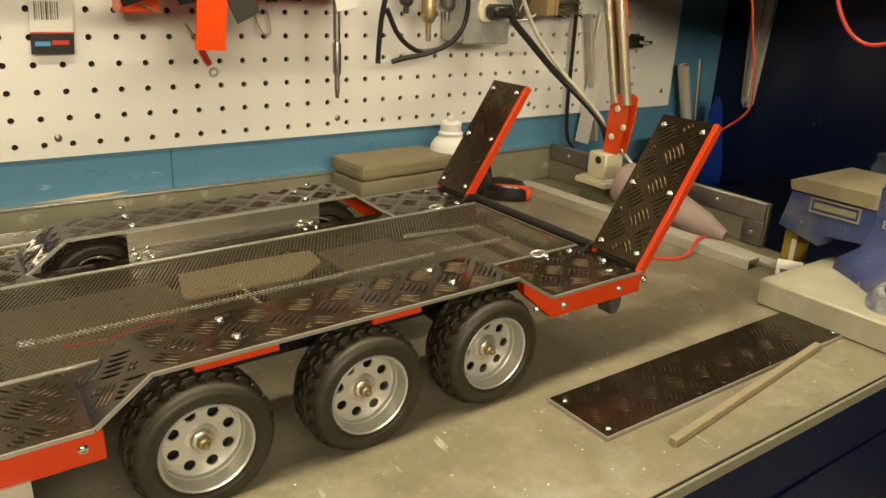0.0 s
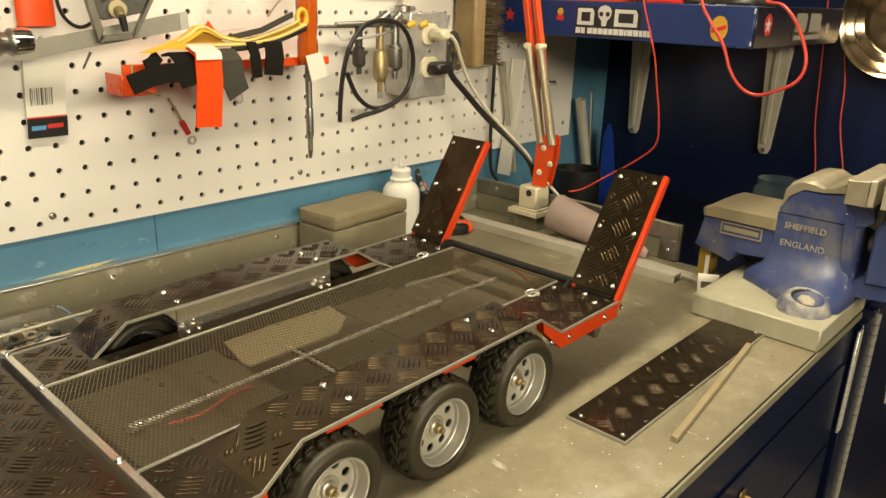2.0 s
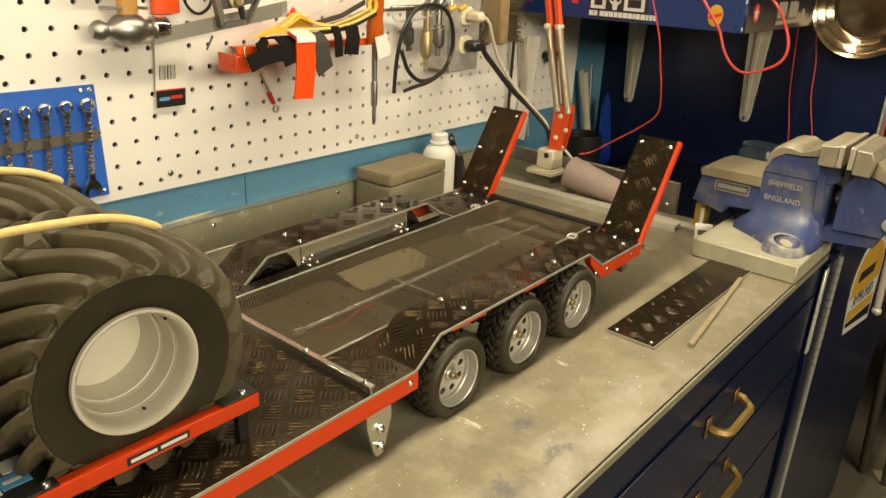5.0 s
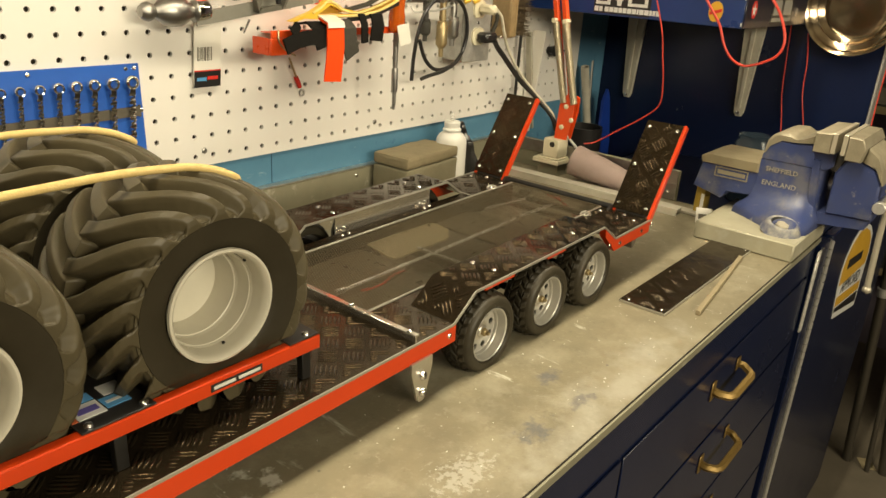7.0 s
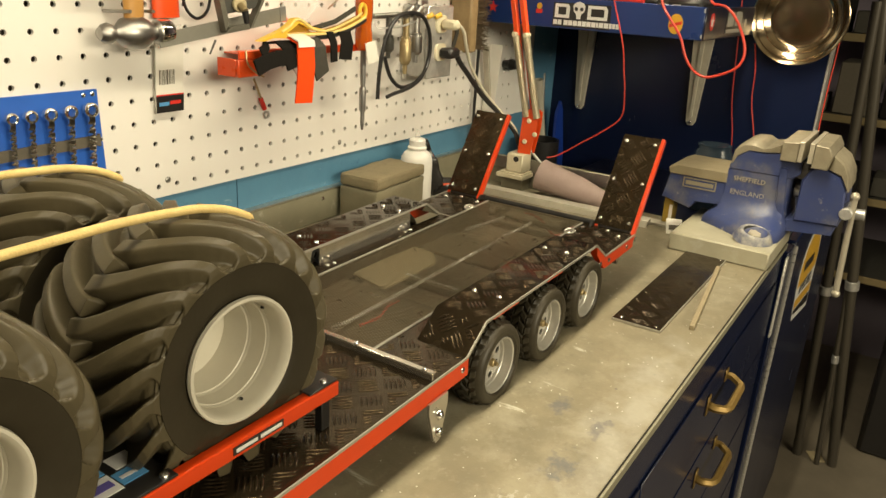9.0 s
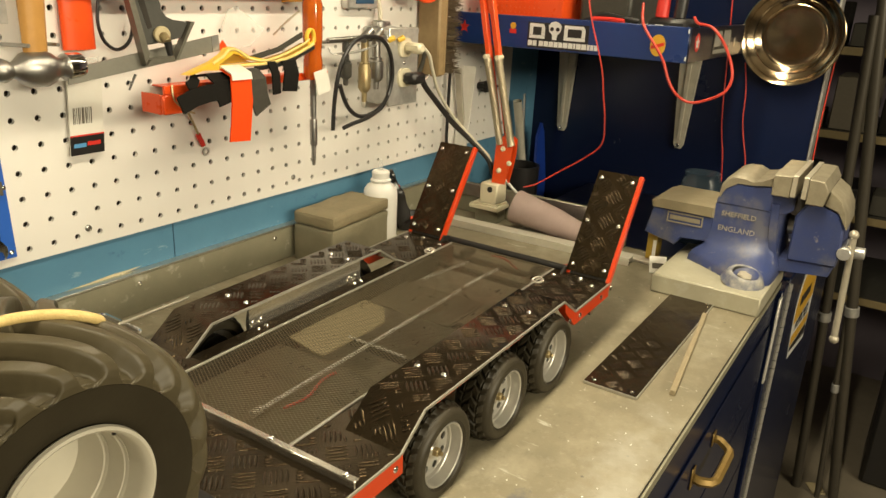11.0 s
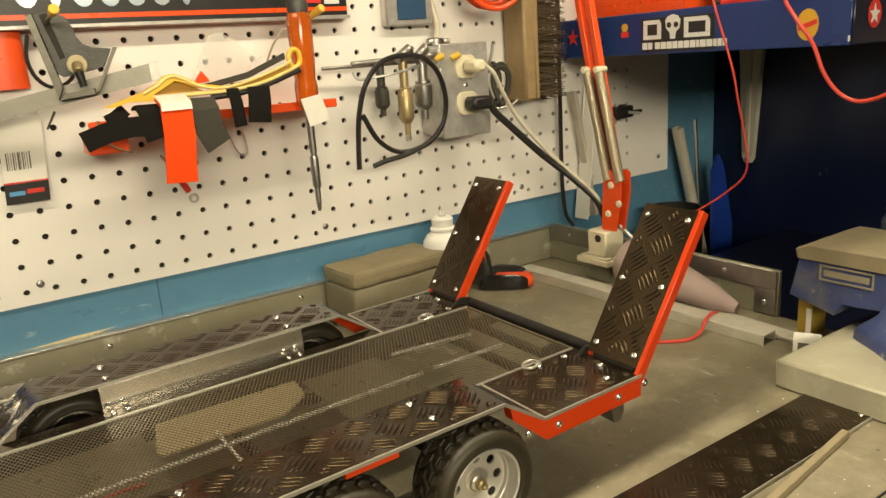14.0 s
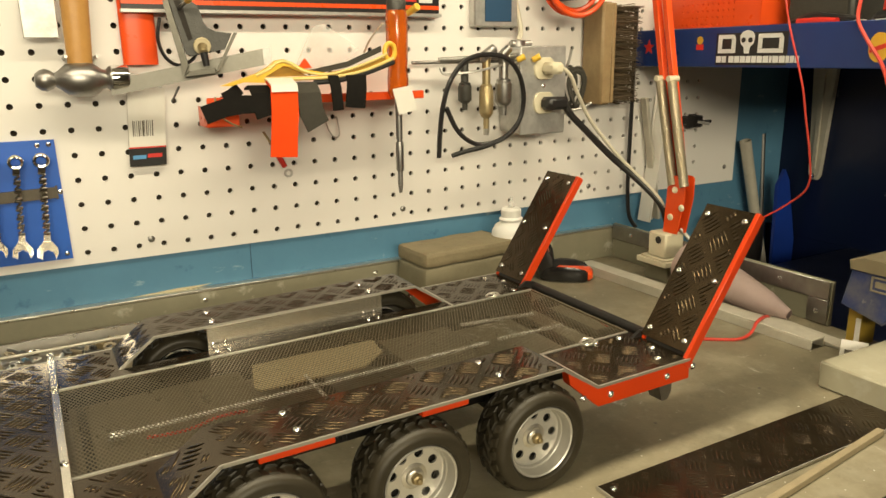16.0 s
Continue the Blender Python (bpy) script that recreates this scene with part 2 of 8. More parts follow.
# ---- mesh tools ----
class MB:
    """Gathers vertices and faces of one part."""

    def __init__(self):
        self.v, self.f = [], []

    def add(self, verts, faces, m=None):
        o = len(self.v)
        self.v += [tuple(m @ Vector(p)) for p in verts] if m else [tuple(p) for p in verts]
        self.f += [tuple(i + o for i in f) for f in faces]
        return self

    def box(self, x0, x1, y0, y1, z0, z1, c=0.0, m=None):
        """A box between two corners, with its edges chamfered by c."""
        c = min(c, (x1 - x0) * 0.45, (y1 - y0) * 0.45, (z1 - z0) * 0.45)
        if c <= 0:
            v = [(x, y, z) for x in (x0, x1) for y in (y0, y1) for z in (z0, z1)]
            return self.add(v, [(0, 1, 3, 2), (4, 6, 7, 5), (0, 4, 5, 1), (2, 3, 7, 6), (0, 2, 6, 4), (1, 5, 7, 3)], m)
        v, idx = [], {}
        for i, x in enumerate((x0, x1)):
            for j, y in enumerate((y0, y1)):
                for k, z in enumerate((z0, z1)):
                    sx, sy, sz = (c, -c)[i], (c, -c)[j], (c, -c)[k]
                    for a, p in enumerate(((x, y + sy, z + sz), (x + sx, y, z + sz), (x + sx, y + sy, z))):
                        idx[i, j, k, a] = len(v)
                        v.append(p)
        f = []
        for i in (0, 1):
            f.append(tuple(idx[i, j, k, 0] for j, k in ((0, 0), (0, 1), (1, 1), (1, 0))))
            f.append(tuple(idx[j, i, k, 1] for j, k in ((0, 0), (0, 1), (1, 1), (1, 0))))
            f.append(tuple(idx[j, k, i, 2] for j, k in ((0, 0), (0, 1), (1, 1), (1, 0))))
        for i in (0, 1):
            for j in (0, 1):
                f.append((idx[i, j, 0, 0], idx[i, j, 1, 0], idx[i, j, 1, 1], idx[i, j, 0, 1]))
                f.append((idx[i, 0, j, 0], idx[i, 1, j, 0], idx[i, 1, j, 2], idx[i, 0, j, 2]))
                f.append((idx[0, i, j, 1], idx[1, i, j, 1], idx[1, i, j, 2], idx[0, i, j, 2]))
                for k in (0, 1):
                    f.append((idx[i, j, k, 0], idx[i, j, k, 1], idx[i, j, k, 2]))
        return self.add(v, f, m)

    def lathe(self, profile, m=None, n=32, closed=False, caps=True):
        """Turns (radius, height) rows about the local z axis."""
        v = [(r * math.cos(a), r * math.sin(a), h) for r, h in profile for a in [2 * math.pi * k / n for k in range(n)]]
        rows = len(profile)
        f = [(i * n + k, i * n + (k + 1) % n, (i + 1) % rows * n + (k + 1) % n, (i + 1) % rows * n + k) for i in range(rows if closed else rows - 1) for k in range(n)]
        if not closed and caps:
            f += [tuple(range(n - 1, -1, -1))] if profile[0][0] > 1e-5 else []
            f += [tuple((rows - 1) * n + k for k in range(n))] if profile[-1][0] > 1e-5 else []
        return self.add(v, f, m)

    def cyl(self, a, b, r, r2=None, n=16, c=0.0):
        a, b = Vector(a), Vector(b)
        d = b - a
        h = d.length
        r2 = r if r2 is None else r2
        m = Matrix.Translation(a) @ d.to_track_quat("Z", "Y").to_matrix().to_4x4()
        p = [(r, 0), (r2, h)] if c <= 0 else [(r - c, 0), (r, c), (r2, h - c), (r2 - c, h)]
        return self.lathe(p, m, n)

    def tube(self, pts, r, n=8, smooth=6, ends=True):
        """A round tube through points; smooth: steps of a spline between them."""
        P = [Vector(p) for p in pts]
        if smooth and len(P) > 2:
            Q = []
            for i in range(len(P) - 1):
                p0, p1, p2, p3 = P[max(i - 1, 0)], P[i], P[i + 1], P[min(i + 2, len(P) - 1)]
                for k in range(smooth):
                    t = k / smooth
                    Q.append(0.5 * (2 * p1 + (p2 - p0) * t + (2 * p0 - 5 * p1 + 4 * p2 - p3) * t * t + (3 * p1 - p0 - 3 * p2 + p3) * t ** 3))
            P = Q + [P[-1]]
        v, side = [], None
        for i, p in enumerate(P):
            d = (P[min(i + 1, len(P) - 1)] - P[max(i - 1, 0)]).normalized()
            side = (side or Vector((0.3, 0.5, 0.8)).cross(d)) if side is None else side
            side = (side - d * side.dot(d)).normalized()
            up = d.cross(side)
            v += [tuple(p + r * (math.cos(a) * side + math.sin(a) * up)) for a in [2 * math.pi * k / n for k in range(n)]]
        f = [(i * n + k, i * n + (k + 1) % n, (i + 1) * n + (k + 1) % n, (i + 1) * n + k) for i in range(len(P) - 1) for k in range(n)]
        if ends:
            f += [tuple(range(n - 1, -1, -1)), tuple((len(P) - 1) * n + k for k in range(n))]
        return self.add(v, f)

    def prism(self, poly, h0, h1, m=None, inset=0.0):
        """A flat outline (x, y) drawn out from h0 to h1 along z; inset draws the upper rim in, as a chamfer."""
        n = len(poly)
        cx, cy = sum(p[0] for p in poly) / n, sum(p[1] for p in poly) / n
        rows = [(0, h0), (0, h1)] if not inset else [(0, h0), (0, h1 - inset), (inset, h1)]
        v = []
        for off, h in rows:
            for x, y in poly:
                d = math.hypot(x - cx, y - cy) or 1
                v.append((x - (x - cx) / d * off, y - (y - cy) / d * off, h))
        f = [(i * n + k, i * n + (k + 1) % n, (i + 1) * n + (k + 1) % n, (i + 1) * n + k) for i in range(len(rows) - 1) for k in range(n)]
        f += [tuple(range(n - 1, -1, -1)), tuple((len(rows) - 1) * n + k for k in range(n))]
        return self.add(v, f, m)

    def ball(self, at, r, n=12, squash=1.0):
        k = n // 2
        rows = [(r * math.sin(math.pi * i / k), -r * squash * math.cos(math.pi * i / k)) for i in range(1, k)]
        return self.lathe([(1e-6, -r * squash)] + rows + [(1e-6, r * squash)], Matrix.Translation(at), n)

    def moved(self, m):
        self.v = [tuple(m @ Vector(p)) for p in self.v]
        return self


def mesh_of(name, mb, material, smooth=True, angle=38):
    me = bpy.data.meshes.new(name)
    me.from_pydata(mb.v, [], mb.f)
    me.materials.append(material)
    b = bmesh.new()
    b.from_mesh(me)
    bmesh.ops.recalc_face_normals(b, faces=b.faces)
    b.to_mesh(me)
    b.free()
    if smooth:
        me.shade_smooth()
        me.set_sharp_from_angle(angle=radians(angle))
    return me


def part(name, mb, material, parent, label="", world=True, smooth=True):
    """One mesh under a thing or a part. world: its vertices are in world places."""
    ob = new(name, mesh_of(name, mb, material, smooth))
    ob.parent = parent
    if world and parent.parent is None:
        ob.matrix_parent_inverse = parent.matrix_basis.inverted()
    if label:
        ob["label"] = label
    return ob


def thing(name, label, category, group="", at=(0, 0, 0), m=None, kind=""):
    ob = new(name)
    ob.empty_display_size = 0.02
    ob.matrix_basis = m or Matrix.Translation(at)
    return tagged(ob, label, category, group, kind)


def solid(name, mb, material, label, category="", group="", kind="", smooth=True):
    """A thing that is one mesh."""
    return tagged(new(name, mesh_of(name, mb, material, smooth)), label, category, group, kind)


AX_Y = Matrix.Rotation(radians(90), 4, "X")  # local z to -y


def ring_cell(mb, centre, hole, edge, depth, back=False):
    """A plate cell with a hole: hole and edge are equal lists of (u, v) points; depth gives the hole's wall."""
    n = len(hole)
    v = [(*p, 0.0) for p in hole] + [(*p, 0.0) for p in edge] + [(*p, -depth) for p in hole]
    f = [(k, (k + 1) % n, n + (k + 1) % n, n + k) for k in range(n)] + [(k, 2 * n + k, 2 * n + (k + 1) % n, (k + 1) % n) for k in range(n)]
    return v, f


def text_mesh(body, size, depth, m):
    """Raised letters in the built-in font, as vertices and faces."""
    cu = bpy.data.curves.new("letters", "FONT")
    cu.body, cu.size, cu.extrude, cu.align_x, cu.align_y = body, size, depth, "CENTER", "CENTER"
    cu.resolution_u = 2
    tmp = bpy.data.objects.new("letters", cu)
    scene.collection.objects.link(tmp)
    dg = bpy.context.evaluated_depsgraph_get()
    me = bpy.data.meshes.new_from_object(tmp.evaluated_get(dg))
    mb = MB().add([v.co[:] for v in me.vertices], [tuple(p.vertices) for p in me.polygons], m)
    bpy.data.objects.remove(tmp)
    bpy.data.curves.remove(cu)
    bpy.data.meshes.remove(me)
    return mb


def pieces(name, mesh, spots, parent, world=True, turns=None):
    """Alike pieces, each an object of its own on one mesh."""
    obs = []
    for k, at in enumerate(spots):
        ob = new(name, mesh)
        ob.parent = parent
        if world and parent.parent is None:
            ob.matrix_parent_inverse = parent.matrix_basis.inverted()
        ob.matrix_basis = Matrix.Translation(at) @ (turns[k] if turns else Matrix.Identity(4))
        obs.append(ob)
    return obs


BOLTS = {}


def bolts(name, spots, r, h, axis, material, parent, world=True, turn=None):
    key = (r, h, axis, material.name)
    if key not in BOLTS:
        mb = MB()
        bolt_head(mb, (0, 0, 0), r, h, axis)
        BOLTS[key] = mesh_of(name, mb, material)
    return pieces(name, BOLTS[key], spots, parent, world, [turn] * len(spots) if turn else None)


def bolt_head(mb, at, r=0.0028, h=0.0018, axis="z"):
    turn = {"z": Matrix.Identity(4), "-y": AX_Y, "-x": Matrix.Rotation(radians(-90), 4, "Y")}[axis]
    m = Matrix.Translation(at) @ turn
    mb.lathe([(r, 0), (r * 0.95, h * 0.55), (r * 0.7, h * 0.9), (r * 0.42, h), (r * 0.36, h * 0.6), (1e-6, h * 0.6)], m, 12)


# ---- the room ----
PITCH, TOP = 0.0254, 0.895
BENCH_FRONT, BENCH_END = -0.592, 0.66


def pegboard():
    cols, rows = range(-26, 36), range(0, 19)
    hole = [(0.0031 * math.cos(2 * math.pi * (k + 0.5) / 12), 0.0031 * math.sin(2 * math.pi * (k + 0.5) / 12)) for k in range(12)]
    h = PITCH / 2
    edge = []
    for k in range(12):
        a = 2 * math.pi * (k + 0.5) / 12
        s = h / max(abs(math.cos(a)), abs(math.sin(a)))
        edge.append((s * math.cos(a), s * math.sin(a)))
    corner = [(h, h), (-h, h), (-h, -h), (h, -h)]
    mb = MB()
    v0, f0 = ring_cell(mb, None, hole, edge, 0.004)
    v0 += [(*c, 0.0) for c in corner]
    f0 += [(12 + 1, 36 + 0, 12 + 0), (12 + 4, 36 + 1, 12 + 3), (12 + 7, 36 + 2, 12 + 6), (12 + 10, 36 + 3, 12 + 9)]
    for i in cols:
        for j in rows:
            mb.add(v0, f0, Matrix.Translation(((i - 2.5) * PITCH, 0, 1.0 + j * PITCH)) @ AX_Y)
    x0, x1, z0, z1 = (-26.5 - 2.5) * PITCH, (35.5 - 2.5) * PITCH, 1.0 - h, 1.0 + 18.5 * PITCH
    X1 = 0.921
    for a, b, c, d in ((x1, X1, z0, z1),):
        mb.add([(a, 0, c), (b, 0, c), (b, 0, d), (a, 0, d)], [(0, 1, 2, 3)])
    # the board's edges
    mb.add([(x0, 0, z0), (X1, 0, z0), (X1, 0.006, z0), (x0, 0.006, z0)], [(0, 1, 2, 3)])
    mb.add([(X1, 0, z0), (X1, 0, z1), (X1, 0.006, z1), (X1, 0.006, z0)], [(0, 1, 2, 3)])
    ob = solid("wall_north", mb, M_peg, "white perforated pegboard wall panel above the workbench", "pegboard", kind="structure", smooth=False)
    # dark sheet that gives the holes the shade of the hollow behind
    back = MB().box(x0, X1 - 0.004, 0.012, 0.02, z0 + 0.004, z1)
    part("hollow_sheet", back, M_hollow, ob, "dark sheet standing in for the shaded hollow behind the pegboard")
    bolts("screw", [(x, 0, 1.0065) for x in (-0.3048, 0.0, 0.3048, 0.6096)], 0.0038, 0.002, "-y", M_steel, ob)


pegboard()
wall = MB().box(-1.6, 1.12, 0.0205, 0.12, 0, 0.992)
wall.box(-1.6, 1.12, 0.004, 0.0204, 0.90, 0.992)
wall.box(0.9215, 1.12, 0.004, 0.0204, 0.9921, 2.3)
solid("wall_behind", wall, M_bluewall, "sky blue painted wall below and beside the pegboard", "wall", kind="structure", smooth=False)
solid("wall_above", MB().box(-1.6, 1.12, 0.0205, 0.12, 0.9922, 2.6), mat("dim_brown_wall", (0.10, 0.085, 0.065), 0.8, color2=(0.07, 0.06, 0.045), scale=3), "dim brown wall above the pegboard", "wall", kind="structure", smooth=False)
seam = MB().box(0.1067, 0.1074, 0.0028, 0.0045, 0.935, 0.987)
solid("trim", seam, mat("blue_joint_line", (0.035, 0.10, 0.17), 0.6), "thin dark joint in the blue wall", "wall", kind="structure")
mark = MB().prism([(-0.05, 0.939), (0.045, 0.9435), (0.06, 0.9455), (0.02, 0.9457), (-0.05, 0.942)], 0, 0.0006, Matrix.Translation((0, 0.0034, 0)) @ AX_Y)
solid("trim", mark, mat("tan_scuff", (0.5, 0.45, 0.3), 0.7), "tan scuffed strip along the blue wall", "wall", kind="structure")

bench = MB().box(-1.3, BENCH_END, BENCH_FRONT, 0.004, TOP - 0.009, TOP, 0.0015)
BENCH = solid("workbench_top", bench, M_bench, "worn grey-beige painted workbench top with scuffs", "workbench")
crack = MB().box(0.246, 0.2475, BENCH_FRONT - 0.0006, BENCH_FRONT + 0.002, TOP - 0.0085, TOP - 0.001)
part("joint", crack, M_dark, BENCH)
part("edge_strip", MB().box(-1.3, BENCH_END, BENCH_FRONT - 0.0025, BENCH_FRONT - 0.0002, TOP - 0.0088, TOP - 0.0006, 0.0004), M_olive, BENCH)
part("edge_gap", MB().box(-1.3, 0.502, BENCH_FRONT + 0.0002, BENCH_FRONT + 0.0009, TOP - 0.002, TOP + 0.0002), M_dark, BENCH)
splash = thing("backsplash", "olive grey sheet-metal lip round the back and end of the bench", "backsplash", at=(0, -0.004, TOP))
part("back_lip", MB().box(-1.3, BENCH_END, -0.0075, 0.0035, TOP, 0.9405, 0.001), M_olive, splash)
part("back_lip_edge", MB().box(-1.3, BENCH_END, -0.0085, 0.0035, 0.9405, 0.943, 0.0005), M_alu, splash)
part("end_lip", MB().box(BENCH_END - 0.006, BENCH_END, -0.365, -0.0078, TOP, 0.947, 0.001), M_olive, splash)
part("end_strap", MB().box(BENCH_END - 0.0085, BENCH_END - 0.0062, -0.363, -0.01, 0.925, 0.9465, 0.0005).box(BENCH_END - 0.0085, BENCH_END - 0.0062, -0.363, -0.338, 0.897, 0.9246, 0.0005), M_steel, splash)
bolts("screw", [(BENCH_END - 0.0085, y, z) for y, z in ((-0.30, 0.936), (-0.35, 0.910), (-0.15, 0.936), (-0.05, 0.936))], 0.003, 0.0015, "-x", M_chrome, splash)
bolts("screw", [(x, -0.0075, 0.930) for x in (-0.42, -0.2, 0.049, 0.26, 0.52)], 0.003, 0.0015, "-y", M_chrome, splash)

M_wornbrass = mat("worn_brass", (0.248, 0.161, 0.043), 0.42, 0.5, color2=(0.149, 0.093, 0.031), scale=120)

# cabinet under the bench
cab = thing("drawer_cabinet", "glossy navy drawer cabinet under the bench with brass pulls", "cabinet", at=(0, -0.3, 0))
part("body", MB().box(-1.28, 0.645, -0.5925, -0.02, 0.06, TOP - 0.0092).box(-1.26, 0.62, -0.55, -0.05, 0.0, 0.06), M_navy, cab)
DR = [(0.733, 0.838), (0.620, 0.7285), (0.50, 0.6155), (0.30, 0.4955), (0.075, 0.2955)]
for x0, x1 in ((-0.70, 0.0215), (0.026, 0.632)):
    for k, (z0, z1) in enumerate(DR):
        d = part("drawer_front", MB().box(x0, x1, -0.5948, -0.5926, z0, z1, 0.0007), M_navy, cab)
        if x0 > 0:
            xa, xb, zc = (0.340, 0.258, z1 - 0.029) if k == 0 else (0.361, 0.273, z1 - 0.029)
            bow = [(xa, -0.596, zc), (xa + 0.001, -0.603, zc - 0.001), (xa - 0.007, -0.6145, zc - 0.004), (xa - 0.014, -0.6165, zc - 0.005), (xb + 0.014, -0.6165, zc - 0.006), (xb + 0.006, -0.6125, zc - 0.006), (xb - 0.001, -0.603, zc - 0.004), (xb, -0.596, zc - 0.003)]
            for xf, zf, hh in ((xa, zc, 0.0085), (xb, zc - 0.003, 0.0125)):
                part("handle_foot", MB().box(xf - 0.0065, xf + 0.0065, -0.5968, -0.5949, zf - hh, zf + hh, 0.0008), M_wornbrass, d)
            part("handle", MB().tube(bow, 0.0050, 6, 0), M_wornbrass, d, "worn brass bow handle")


# ---- trailer ----
# Local axes of the trailer: x to its tail, y across (near side negative), z up from the bench.
TILT = 0.9
TRAILER = Matrix.Translation((0.1, -0.3215, TOP)) @ Matrix.Rotation(radians(-TILT), 4, "Y")
DECK, FEND, HALF, INNER, MESH_HALF = 0.0640, 0.0856, 0.1385, 0.088, 0.070
X_FRONT, X_SLOPE, X_FLAT, X_DROP, X_PLAT, X_TAIL = -0.62, -0.164, -0.135, 0.103, 0.135, 0.228
RAMP_UP = 56.0


def checker_bars(mb, inside, u0, u1, v0, v1, place, h=0.0005, phase=(0.0, 0.0)):
    """Raised five-bar pattern over a plate: square cells set at 45 degrees, bars crossing from cell to cell. place(u, v, w) gives the spot."""
    s, q2 = 0.0206, math.sqrt(0.5)
    wd = 0.0026
    ring = [(-1, 0), (-0.72, -0.62), (-0.3, -1), (0.3, -1), (0.72, -0.62), (1, 0), (0.72, 0.62), (0.3, 1), (-0.3, 1), (-0.72, 0.62)]

    def bar(cu, cv, du, dv, L=0.0164):
        spot = lambda p, q: (cu + du * p * L / 2 - dv * q * wd / 2, cv + dv * p * L / 2 + du * q * wd / 2)
        base = [spot(p, q) for p, q in ring]
        if not all(inside(u, v) for u, v in base):
            if L > 0.01:
                for e in (-0.3, 0.3):
                    bar(cu + du * L * e, cv + dv * L * e, du, dv, L * 0.4)
            return
        v = [place(*g, 0.0) for g in base] + [place(*spot(p * 0.86, q * 0.66), h * 0.75) for p, q in ring] + [place(*spot(p * 0.6, q * 0.22), h) for p, q in ring]
        f = [(r * 10 + k, r * 10 + (k + 1) % 10, r * 10 + 10 + (k + 1) % 10, r * 10 + 10 + k) for r in (0, 1) for k in range(10)] + [tuple(range(20, 30))]
        mb.add(v, f)

    reach = int(2 * (abs(u1 - u0) + abs(v1 - v0)) / s) + 4
    a0 = round(((u0 + u1) / 2 - (v0 + v1) / 2) * q2 / s)
    b0 = round(((u0 + u1) / 2 + (v0 + v1) / 2) * q2 / s)
    for i in range(a0 - reach, a0 + reach):
        for j in range(b0 - reach, b0 + reach):
            a, b = (i + phase[0]) * s, (j + phase[1]) * s
            cu, cv = (a + b) * q2, (b - a) * q2
            if not (u0 - s <= cu <= u1 + s and v0 - s <= cv <= v1 + s):
                continue
            du, dv = (q2, -q2) if (i + j) % 2 else (q2, q2)
            for k in range(-2, 3):
                bar(cu - dv * k * 0.0036, cv + du * k * 0.0036, du, dv)


def flat(z):
    return lambda u, v, w: (u, v, z + w)


